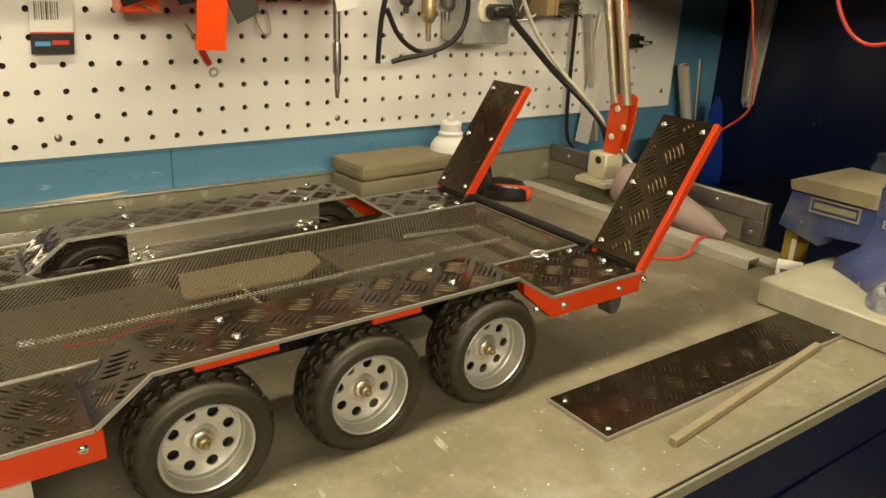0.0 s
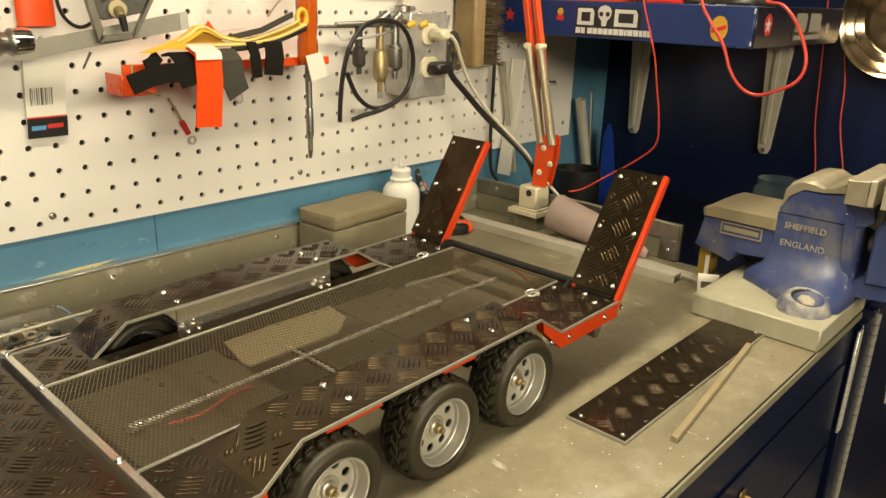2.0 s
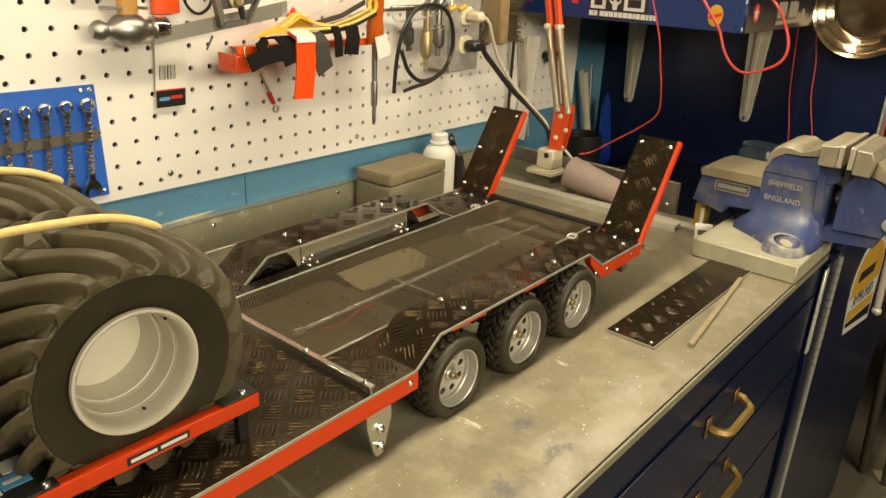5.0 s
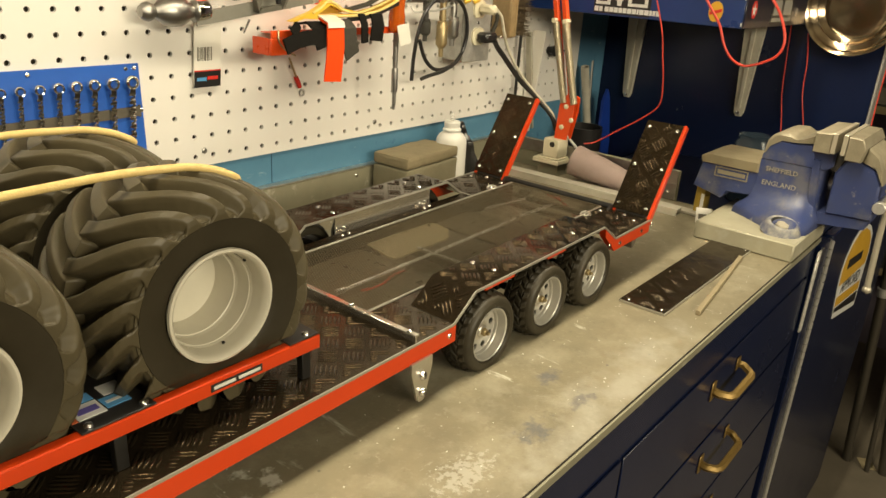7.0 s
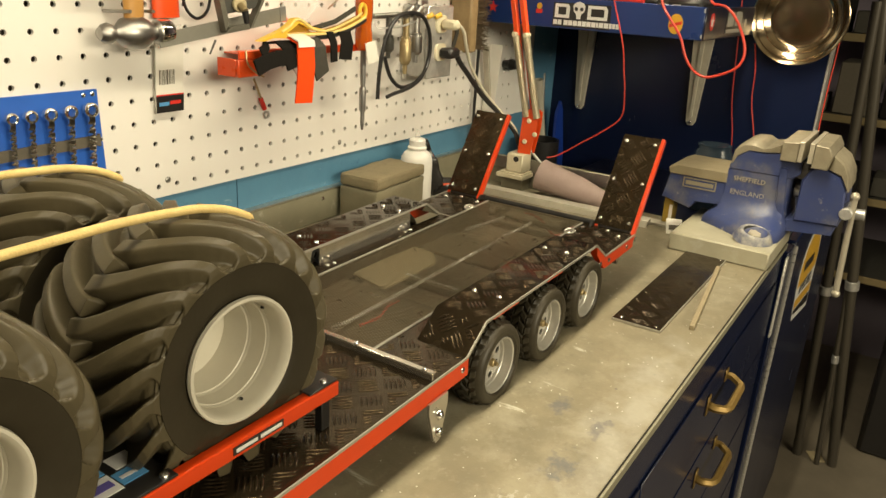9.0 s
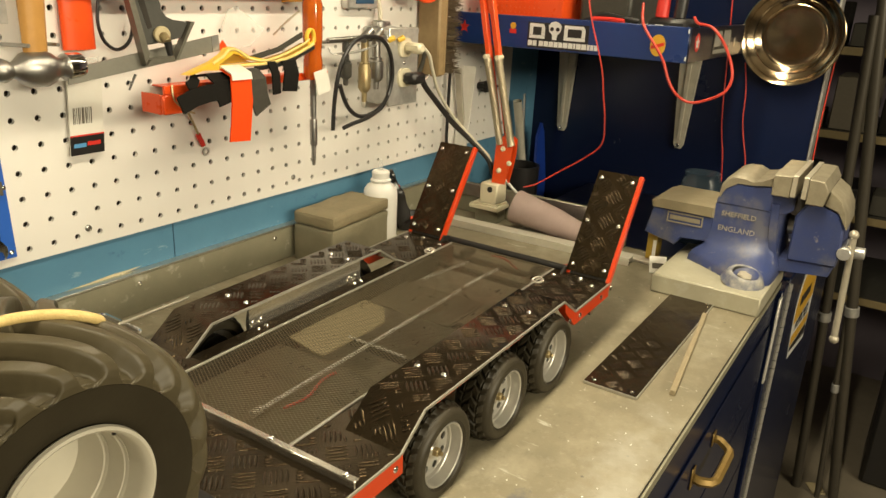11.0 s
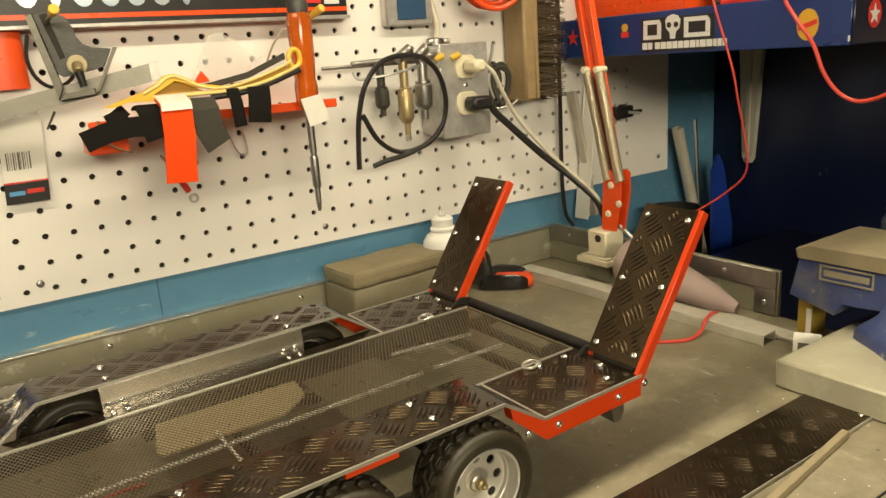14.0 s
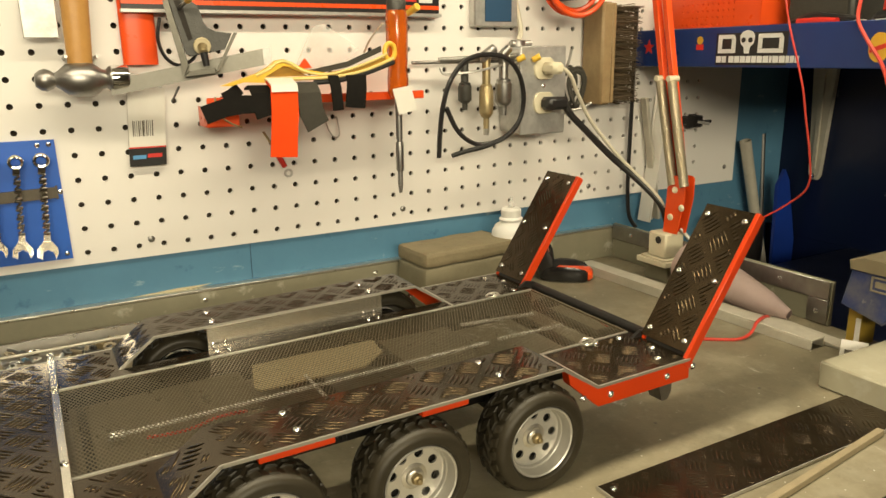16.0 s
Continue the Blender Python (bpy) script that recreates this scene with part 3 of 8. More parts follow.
def wheel(at, side, r=0.0398, w=0.0345, spin=0.0):
    """A trailer wheel: treaded tyre, eight-hole silver rim, hub nut. side -1: its face looks to the near side."""
    m = Matrix.Translation(at) @ (AX_Y if side < 0 else Matrix.Rotation(radians(-90), 4, "X")) @ Matrix.Rotation(spin, 4, "Z")
    th = thing("trailer_wheel", "small black all-terrain tyre on a silver eight-hole steel rim", "wheel", "trailer wheels", m=m)
    h = w / 2
    half = [(0.0253, h - 0.005), (0.0263, h - 0.0026), (0.0276, h - 0.0008), (0.0284, h - 0.0001), (0.0292, h - 0.0003), (0.0320, h + 0.0004), (0.0346, h - 0.0002), (0.0366, h - 0.0022), (0.0378, h - 0.0060), (0.0384, h - 0.0100)]
    prof = [(q, -z) for q, z in half] + [(0.0385, 0.0)] + [(q, z) for q, z in reversed(half)]

    def pressed(mb):
        """Flattens the rubber where it stands on the bench."""
        back = m.inverted()
        mb.v = [tuple(back @ Vector((p.x, p.y, max(p.z, TOP + 0.0002)))) for p in (m @ Vector(q) for q in mb.v)]
        return mb

    ty = part("tyre", pressed(MB().lathe(prof, None, 56, closed=True)), M_rubber, th, world=False)
    tr, n = MB(), 24

    def knob(a, wide, rows, skew):
        """A tread knob: (radius, z) rows across the tread, drawn in towards its worn top."""
        v, zm = [], sum(z for _, z in rows) / len(rows)
        for grow, drop in ((1.25, 0.0030), (1.0, 0.0006), (0.72, 0.0)):
            for i, (q, z) in enumerate(rows):
                b = a + skew * (i / (len(rows) - 1) - 0.5)
                zz = zm + (z - zm) * (1.08, 1.0, 0.86)[(0.0030, 0.0006, 0.0).index(drop)]
                for e in (-1, 1):
                    c = b + e * wide * grow
                    v.append(((q - drop) * math.cos(c), (q - drop) * math.sin(c), zz))
        k = 2 * len(rows)
        ring = list(range(0, k, 2)) + list(range(k - 1, 0, -2))
        f = []
        for lay in (0, 1):
            for i, p in enumerate(ring):
                q = ring[(i + 1) % k]
                f.append((lay * k + p, lay * k + q, lay * k + k + q, lay * k + k + p))
        f += [(2 * k + 2 * i, 2 * k + 2 * i + 2, 2 * k + 2 * i + 3, 2 * k + 2 * i + 1) for i in range(len(rows) - 1)]
        tr.add(v, f)

    for k in range(n):
        a = 2 * math.pi * k / n
        st = 2 * math.pi / n
        long = 0.0008 if k % 2 else -0.0014
        knob(a, st * 0.34, [(r + 0.0004, -0.0002), (r + 0.0004, 0.0062)], st * 0.5)
        knob(a + st * 0.5, st * 0.34, [(r + 0.0004, 0.0002), (r + 0.0004, -0.0062)], st * 0.5)
        for e, off in ((1, 0.25), (-1, 0.75)):
            knob(a + st * off, st * 0.33, [(r + 0.0003, e * 0.0078), (r - 0.0002, e * (h - 0.0090)), (r - 0.0012, e * (h - 0.0062)), (r - 0.0024 - long * 0.5, e * (h - 0.0042 + long * 0.4))], -st * 0.25)
    part("tread", pressed(tr), M_rubber, ty, world=False)
    rim = MB().lathe([(0.0253, h - 0.0035), (0.0263, h - 0.0022), (0.0257, h - 0.0015), (0.0246, h - 0.0022), (0.0239, h - 0.0050), (0.0235, h - 0.0105), (0.0228, h - 0.0112), (0.0225, h - 0.0139), (0.0214, h - 0.0143), (0.0206, h - 0.0135), (0.0206, h - 0.0158), (0.0253, -h + 0.004)], None, 48, closed=True)
    # face with eight through holes
    n8, z = 8, h - 0.0135
    for k in range(n8):
        a0 = 2 * math.pi * k / n8
        c = Vector((0.0162 * math.cos(a0), 0.0162 * math.sin(a0)))
        hole, edge = [], []
        for q in range(56):
            b = 2 * math.pi * q / 56 + a0
            d = Vector((math.cos(b), math.sin(b)))
            hole.append(c + d * 0.0032)
            # march to the sector's border
            t = 0.0033
            while t < 0.02:
                p = c + d * t
                rr = p.length
                da = (math.atan2(p.y, p.x) - a0 + math.pi) % (2 * math.pi) - math.pi
                if rr > 0.0209 or rr < 0.0085 or abs(da) > math.pi / n8:
                    break
                t += 0.00004
            edge.append(c + d * t)
        v, f = ring_cell(None, None, [tuple(p) for p in hole], [tuple(p) for p in edge], 0.0015)
        rim.add(v, f, Matrix.Translation((0, 0, z)))
    part("rim", rim, M_rim, th, world=False)
    part("brake_drum", MB().lathe([(0.0200, -h + 0.006), (0.0200, h - 0.0200), (0.006, h - 0.0200)], None, 24), M_blacksteel, th, world=False)
    hub = MB().lathe([(0.0092, z - 0.0012), (0.0092, z + 0.0004), (0.0078, z + 0.0008), (0.0066, z + 0.0010), (0.0062, z + 0.0022), (0.0050, z + 0.0030), (1e-6, z + 0.0030)], None, 24)
    part("hub", hub, M_alu, th, world=False)
    nut = MB().lathe([(0.0040, z + 0.0030), (0.0040, z + 0.0058), (0.0034, z + 0.0066), (0.0021, z + 0.0070), (0.0020, z + 0.0094), (0.0012, z + 0.0102), (1e-6, z + 0.0103)], None, 6)
    part("nut", nut, M_brass, th, world=False)
    return th


M_rodsteel = mat("bright_zinc_plate", (0.90, 0.88, 0.80), 0.28, 0.35, scale=150)
M_tray = mat("olive_brown_tray", (0.12, 0.10, 0.062), 0.5, color2=(0.085, 0.07, 0.044), scale=40)


def build_trailer():
    T = thing("flatbed_trailer", "black checker-plate model flatbed trailer with red rails and raised ramps", "trailer", m=TRAILER)
    P = lambda name, mb, material, parent=T, label="": part(name, mb, material, parent, label, world=False)
    t = 0.0016
    # side rails, red
    for s in (-1, 1):
        y0, y1 = sorted((s * (HALF - 0.0004), s * (HALF - 0.008)))
        P("side_rail", MB().box(X_FRONT, X_SLOPE + 0.004, y0, y1, DECK - 0.0185, DECK - t, 0.0006), M_red, T, "bright red painted rail")
        for xa, xb in ((-0.118, -0.072), (-0.012, 0.022)):
            P("fender_brace", MB().box(xa + 0.005, xb + 0.006, y0 - s * 0.0045, y1 - s * 0.0045, FEND - 0.0090, FEND - t, 0.0005), M_red)
        tail = MB().prism([(X_DROP + 0.004, FEND - t - 0.002), (X_PLAT, DECK - t), (X_TAIL, DECK - t), (X_TAIL, DECK - 0.0165), (X_PLAT + 0.001, DECK - 0.0165), (X_DROP + 0.006, FEND - 0.014)], 0, 0.0076,
                          Matrix.Translation((0, s * (HALF - 0.0004) if s < 0 else s * (HALF - 0.008), 0)) @ Matrix.Rotation(radians(90), 4, "X") @ Matrix.Translation((0, 0, -0.0076)))
        P("tail_rail", tail, M_red, T, "red tail rail with screws")
        bolts("screw", [(x, -HALF + 0.0004 if s < 0 else HALF - 0.0004, z) for x, z in ((X_SLOPE - 0.006, DECK - 0.009), (X_PLAT - 0.014, DECK - 0.006), (X_PLAT + 0.012, DECK - 0.009), (X_TAIL - 0.024, DECK - 0.009))],
              0.0028, 0.0018 if s < 0 else 0.0003, "-y", M_chrome, T, world=False)
    # chassis under the deck
    for y in (-0.074, 0.066):
        P("chassis_beam", MB().box(X_FRONT, X_TAIL - 0.004, y, y + 0.008, DECK - 0.024, DECK - t - 0.0004, 0.0006), M_blacksteel)
    for x in (-0.20, -0.125, 0.19, 0.225):
        P("cross_member", MB().box(x, x + 0.008, -HALF + 0.010, HALF - 0.010, DECK - 0.020, DECK - 0.0145, 0.0006), M_blacksteel)
    for x in (-0.1128, -0.0138, 0.0820):
        ax = MB()
        ax.cyl((x, -0.112, 0.0352), (x, 0.112, 0.0352), 0.004)
        for y in (-0.083, 0.077):
            ax.box(x - 0.030, x + 0.030, y, y + 0.006, 0.050, 0.054, 0.0008)
            ax.box(x - 0.006, x + 0.006, y - 0.001, y + 0.007, 0.0300, 0.0500, 0.0008)
            ax.box(x + 0.026, x + 0.030, y, y + 0.006, 0.046, 0.0612, 0.0005)
            ax.box(x - 0.030, x - 0.026, y, y + 0.006, 0.046, 0.0612, 0.0005)
        P("axle", ax, M_blacksteel)
    # deck plates
    fd = MB().box(X_FRONT, -0.210, -HALF, HALF, DECK - t, DECK)
    checker_bars(fd, lambda u, v: X_FRONT + 0.002 < u < -0.216 and abs(v) < HALF - 0.002, X_FRONT, -0.216, -HALF, HALF, flat(DECK), h=0.0007)
    P("front_deck", fd, M_plate)
    for s in (-1, 1):
        P("deck_edge", MB().box(X_FRONT, X_SLOPE, s * HALF - 0.0006, s * HALF + 0.0006, DECK - t - 0.0002, DECK + 0.0003), M_edge)
    # side strips and fenders
    for s in (-1, 1):
        ys = lambda a, b: sorted((s * a, s * b))
        y0, y1 = ys(MESH_HALF, HALF)
        f = MB().box(-0.2098, X_SLOPE, y0, y1, DECK - t, DECK)
        yi0, yi1 = ys(MESH_HALF, INNER)
        f.box(X_SLOPE, X_PLAT, yi0, yi1, DECK - t, DECK)
        checker_bars(f, lambda u, v: -0.204 < u < X_SLOPE - 0.001 and y0 + 0.002 < v < y1 - 0.002, -0.2, X_SLOPE, y0, y1, flat(DECK), h=0.0007)
        checker_bars(f, lambda u, v: X_SLOPE + 0.01 < u < X_PLAT and yi0 + 0.001 < v < yi1 - 0.001, X_SLOPE, X_PLAT, yi0, yi1, flat(DECK), phase=(0, 0.29), h=0.0003)
        P("side_deck", f, M_plate)
        # fender: sloped nose, flat top, sloped tail
        prof = [(X_SLOPE, DECK), (X_FLAT, FEND), (X_DROP, FEND), (X_PLAT, DECK)]
        ya, yb = ys(INNER, HALF)
        fm = MB()
        top = [(x, z) for x, z in prof]
        low = [(x, z - t) for x, z in prof]
        v = [(x, y, z) for y in (ya, yb) for x, z in top + low]
        fm.add(v, [(0, 1, 9, 8), (1, 2, 10, 9), (2, 3, 11, 10), (4, 12, 13, 5), (5, 13, 14, 6), (6, 14, 15, 7), (0, 4, 5, 1), (1, 5, 6, 2), (2, 6, 7, 3), (8, 9, 13, 12), (9, 10, 14, 13), (10, 11, 15, 14), (0, 8, 12, 4), (3, 7, 15, 11)])
        checker_bars(fm, lambda u, v: X_FLAT + 0.001 < u < X_DROP - 0.001 and ya + 0.0015 < v < yb - 0.0015, X_FLAT, X_DROP, ya, yb, flat(FEND), phase=(0.1, 0.2), h=0.0007 if s < 0 else 0.00035)
        d0 = Vector((X_FLAT - X_SLOPE, 0, FEND - DECK))
        L0, dn = d0.length, d0.normalized()
        nn = Vector((-dn.z, 0, dn.x))
        slope = lambda u, v, w: tuple(Vector((X_SLOPE, v, DECK)) + dn * u + nn * w)
        checker_bars(fm, lambda u, v: 0.001 < u < L0 - 0.001 and ya + 0.0015 < v < yb - 0.0015, 0, L0, ya, yb, slope, phase=(0.4, 0.2), h=0.0006)
        P("fender", fm, M_plate)
        for yl in (s * HALF,) if s < 0 else (s * INNER,):
            lip = MB()
            for (xa, za), (xb, zb) in zip(prof, prof[1:]):
                d = Vector((xb - xa, 0, zb - za))
                m = Matrix.Translation((xa, yl, za)) @ Matrix.Rotation(-math.atan2(d.z, d.x), 4, "Y")
                lip.box(0, d.length, -0.0007, 0.0007, -t - 0.0001, 0.0004, 0, m)
            P("fender_edge", lip, M_edge)
        # inner wall plate between the wheels, and its angle
        iw = MB().box(-0.094, 0.066, *ys(INNER + 0.0002, INNER - 0.0014), DECK + 0.0002, FEND - t, 0)
        P("inner_plate", iw, M_polished, T, "polished aluminium inner plate")
        tops = [(x + (0.0 if yy < 0.11 else 0.001), s * yy, FEND) for x in (-0.087, 0.058) for yy in (0.0975, 0.1225)]
        bolts("screw", tops, 0.0027, 0.0019, "z", M_chrome, T, world=False)
        bolts("screw", [(x, s * (INNER - 0.007), DECK) for x in (-0.088, -0.078, 0.050, 0.060)], 0.0022, 0.0016, "z", M_chrome, T, world=False)
        bolts("screw", [(x - 0.002, s * INNER - 0.0014, DECK + 0.006) for x in (-0.088, -0.078, 0.050, 0.060)], 0.0018, 0.0014, "-y", M_chrome, T, world=False)
        # tail platform
        pl = MB().box(X_PLAT + 0.0004, X_TAIL, *ys(MESH_HALF, HALF), DECK - t, DECK + 0.0002)
        checker_bars(pl, lambda u, v: X_PLAT + 0.003 < u < X_TAIL - 0.002 and y0 + 0.002 < v < y1 - 0.002, X_PLAT, X_TAIL, y0, y1, flat(DECK), phase=(0.3, 0.4), h=0.0006)
        P("tail_plate", pl, M_plate)
        e = MB().box(X_PLAT, X_TAIL, s * HALF - 0.0007, s * HALF + 0.0007, DECK - t, DECK + 0.0005).box(X_PLAT - 0.0016, X_PLAT + 0.0004, *ys(MESH_HALF, HALF), DECK, DECK + 0.0008)
        P("plate_edge", e, M_edge)
        bolts("screw", [(x, s * y, DECK) for x, y in ((X_TAIL - 0.022, 0.126), (X_TAIL - 0.010, 0.108), (X_TAIL - 0.018, 0.078), (X_PLAT + 0.05, 0.0765))], 0.003, 0.002, "z", M_chrome, T, world=False)
        ring = MB()
        cx, cy, cz = 0.180, s * 0.0725, DECK + 0.0022
        ring.tube([(cx + 0.006 * math.cos(a), cy + 0.0055 * math.sin(a), cz + 0.001 * math.cos(a)) for a in [2 * math.pi * k / 16 for k in range(17)]], 0.0011, 8, 1, ends=False)
        ring.box(cx + 0.004, cx + 0.0085, cy - 0.004, cy + 0.004, DECK, DECK + 0.0022, 0.0006)
        P("tie_down_ring", ring, M_alu, T, "bright steel lashing ring")
    # woven mesh floor
    mb = MB()
    x0, x1, y0, y1 = -0.2095, X_TAIL - 0.002, -MESH_HALF, MESH_HALF
    k = math.tan(radians(62))
    p, wd = 0.0031, 0.00029
    for s in (-1, 1):
        c = x0 - (y1 - y0) / k
        while c < x1 + (y1 - y0) / k:
            # a ribbon x = c + s * (y - ymid) / k, cut to the floor
            pts = []
            ya, yb = y0, y1
            f = lambda y: c + s * (y - (y0 + y1) / 2) / k
            g = lambda x: (y0 + y1) / 2 + s * (x - c) * k
            if f(ya) < x0 or f(ya) > x1:
                ya = g(x0 if f(ya) < x0 else x1)
            if f(yb) < x0 or f(yb) > x1:
                yb = g(x0 if f(yb) < x0 else x1)
            if y0 - 1e-9 <= ya <= y1 and y0 - 1e-9 <= yb <= y1 and yb - ya > 0.001 and x0 - 1e-6 <= f(ya) <= x1 + 1e-6 and x0 - 1e-6 <= f(yb) <= x1 + 1e-6:
                a, b, z = Vector((f(ya), ya, 0)), Vector((f(yb), yb, 0)), DECK - 0.0002 * (s > 0)
                q = Vector((wd, 0, 0))
                hh = Vector((0, 0, 0.0004))
                zz = Vector((0, 0, z))
                v = [a - q + zz, a + q + zz, b + q + zz, b - q + zz, a - q + zz - hh, a + q + zz - hh, b + q + zz - hh, b - q + zz - hh]
                mb.add([tuple(u) for u in v], [(0, 1, 2, 3), (0, 4, 5, 1), (1, 5, 6, 2), (2, 6, 7, 3), (3, 7, 4, 0)])
            c += p
    for y in (-MESH_HALF, MESH_HALF):
        P("mesh_border", MB().box(x0, x1, y - 0.0012, y + 0.0012, DECK - 0.0008, DECK + 0.0012, 0.0003), M_edge)
    mb.box(x1 - 0.001, x1 + 0.001, y0, y1, DECK - 0.0008, DECK + 0.0008)
    P("mesh_floor", mb, M_mesh, T, "fine dark expanded-metal mesh floor")
    # cross strip and its end tab
    st = MB().box(-0.2130, -0.2078, -HALF + 0.0012, HALF - 0.0012, DECK + 0.0052, DECK + 0.0066, 0.0004).box(-0.2130, -0.2116, -HALF + 0.0012, HALF - 0.0012, DECK + 0.0003, DECK + 0.0052)
    P("cross_strip", st, M_polished, T, "bright aluminium angle strip")
    bolts("screw", [(-0.2104, y, DECK + 0.0066) for y in (-0.128, -0.06, 0.06, 0.128)], 0.0024, 0.0018, "z", M_chrome, T, world=False)
    # pivot bracket below the rail
    for s in (-1, 1):
        m = Matrix.Translation((-0.207, s * (HALF + 0.0022) if s < 0 else HALF - 0.0003, DECK)) @ AX_Y @ Matrix.Translation((0, 0, -0.0022))
        br = P("hanger_bracket", MB().prism([(-0.013, -0.0165), (0.013, -0.0165), (0.013, -0.026), (0.005, -0.054), (0.002, -0.0565), (-0.002, -0.0565), (-0.005, -0.054), (-0.013, -0.026)][::-1], 0, 0.0022, m), M_alu, T, "tapered aluminium hanger plate")
        bolts("bolt", [(-0.207, s * HALF - 0.0022, DECK + z) for z in (-0.031, -0.047)], 0.0042, 0.004, "-y", M_chrome, br, world=False)
    # ramp drive under the mesh: threaded rods, link, cover plate, wire
    for x0, y0_, x1, y1_, r in ((-0.172, -0.010, 0.124, -0.008, 0.0021), (0.135, -0.006, 0.205, -0.009, 0.0021), (0.125, 0.042, 0.200, 0.030, 0.0021)):
        rod, n, zr = MB(), int((x1 - x0) / 0.0026), DECK - 0.0080
        for i in range(n):
            xa, xb = x0 + (x1 - x0) * i / n, x0 + (x1 - x0) * (i + 1) / n
            ya, yb = y0_ + (y1_ - y0_) * i / n, y0_ + (y1_ - y0_) * (i + 1) / n
            m_ = (xa + xb) / 2
            rod.cyl((xa, ya, zr), (m_, (ya + yb) / 2, zr), r * 0.55, r, 8)
            rod.cyl((m_, (ya + yb) / 2, zr), (xb, yb, zr), r, r * 0.55, 8)
        P("threaded_rod", rod, M_rodsteel, T, "bright threaded steel rod")
    P("coupling", MB().cyl((-0.183, -0.010, DECK - 0.0080), (-0.172, -0.010, DECK - 0.0080), 0.0034, None, 12, 0.0008), M_alu)
    P("link_rod", MB().cyl((-0.034, 0.018, DECK - 0.0100), (-0.034, -0.048, DECK - 0.0100), 0.0013), M_rodsteel)
    P("cover_plate", MB().prism([(-0.064, 0.068), (0.045, 0.063), (0.041, 0.034), (0.016, 0.014), (-0.072, 0.016), (-0.074, 0.024)], DECK - 0.0140, DECK - 0.0122), M_patch, T, "pale tan plate under the mesh")
    P("motor_tray", MB().box(-0.204, -0.076, -0.066, 0.066, DECK - 0.0165, DECK - 0.0145, 0.0006), M_tray)
    P("motor_tray", MB().box(0.05, 0.12, -0.04, 0.062, DECK - 0.0165, DECK - 0.0145, 0.0006), M_tray)
    w = MB().tube([(-0.160, -0.022, DECK - 0.009), (-0.135, -0.024, DECK - 0.010), (-0.110, -0.016, DECK - 0.010), (-0.09, -0.014, DECK - 0.012)], 0.0013, 6)
    P("wire", w, M_wirered)
    # shaft across the tail
    P("tail_shaft", MB().cyl((X_TAIL + 0.012, -0.084, DECK - 0.002), (X_TAIL + 0.012, 0.084, DECK - 0.002), 0.0048, None, 16), M_blacksteel)
    for y in (-0.052, 0.044):
        P("shaft_bracket", MB().box(X_TAIL - 0.012, X_TAIL + 0.0145, y, y + 0.008, DECK - 0.013, DECK - 0.003, 0.001), M_blacksteel)
    # stabiliser foot under the tail
    for s in (-1, 1):
        P("tail_foot", MB().prism([(-0.008, 0), (0.008, 0), (0.008, -0.016), (0.004, -0.022), (-0.002, -0.022)][::-1], 0, 0.014, Matrix.Translation((X_TAIL - 0.012, s * 0.118 + 0.007, DECK - 0.0165)) @ AX_Y), M_steel)
    # loading ramps
    for s in (-1, 1):
        hinge = Matrix.Translation((X_TAIL + 0.002, 0, DECK - 0.003)) @ Matrix.Rotation(radians(-RAMP_UP), 4, "Y")
        ya, yb = (-HALF + 0.004, -0.085) if s < 0 else (0.089, HALF)
        L = 0.129
        rp = MB().box(0.004, L, ya, yb, 0.004, 0.0056, 0, hinge)
        mm = hinge
        pl = lambda u, v, w: tuple(mm @ Vector((u, v, 0.0056 + w)))
        checker_bars(rp, lambda u, v: 0.006 < u < L - 0.002 and ya + 0.002 < v < yb - 0.0015, 0, L, ya, yb, pl, phase=(0.25, 0.52))
        ramp = P("ramp", rp, M_plate, T, "black checker-plate ramp with red edge")
        yr0, yr1 = (-HALF, -HALF + 0.0045) if s < 0 else (0.0845, 0.0889)
        P("ramp_rail", MB().box(-0.006, L + 0.0005, yr0, yr1, -0.0015, 0.0062, 0.0006, hinge), M_red, ramp)
        yr0, yr1 = (-0.089, -0.085) if s < 0 else (HALF - 0.004, HALF)
        P("ramp_rail", MB().box(-0.004, L, yr0, yr1, -0.004, 0.0038, 0.0006, hinge), M_red, ramp)
        tilt = Matrix.Rotation(radians(-RAMP_UP), 4, "Y")
        bolts("screw", [tuple(hinge @ Vector((u, y, 0.0056))) for u in (0.012, 0.066, L - 0.009) for y in (ya + 0.006, yb - 0.006)], 0.0026, 0.0018, "z", M_chrome, ramp, world=False, turn=tilt)
        P("hinge_block", MB().box(-0.007, 0.009, ya + 0.004, yb - 0.004, -0.004, 0.0032, 0.001, hinge), M_blacksteel, ramp)
        gus = MB().prism([(-0.016, -0.004), (0.020, -0.008), (0.010, 0.004), (0.0, 0.006)], 0, 0.003, Matrix.Translation((X_TAIL, s * 0.083 + 0.0015, DECK)) @ AX_Y)
        P("gusset", gus, M_blacksteel)
        h = MB()
        bolt_head(h, (X_TAIL + 0.003, -HALF - 0.0002 if s < 0 else HALF - 0.004, DECK - 0.007), 0.003, 0.0016, "-y")
        P("pivot_screw", h, M_chrome, ramp)
    return T


build_trailer()
for x, z in ((-0.0128, 0.9282), (0.0862, 0.9300), (0.1820, 0.9322)):
    for s in (-1, 1):
        wheel((x, -0.3215 + s * 0.1270, z), s, spin=0.35 + 2.3 * x)



# ---- wheel rack carried on the trailer ----
LUGS = {}


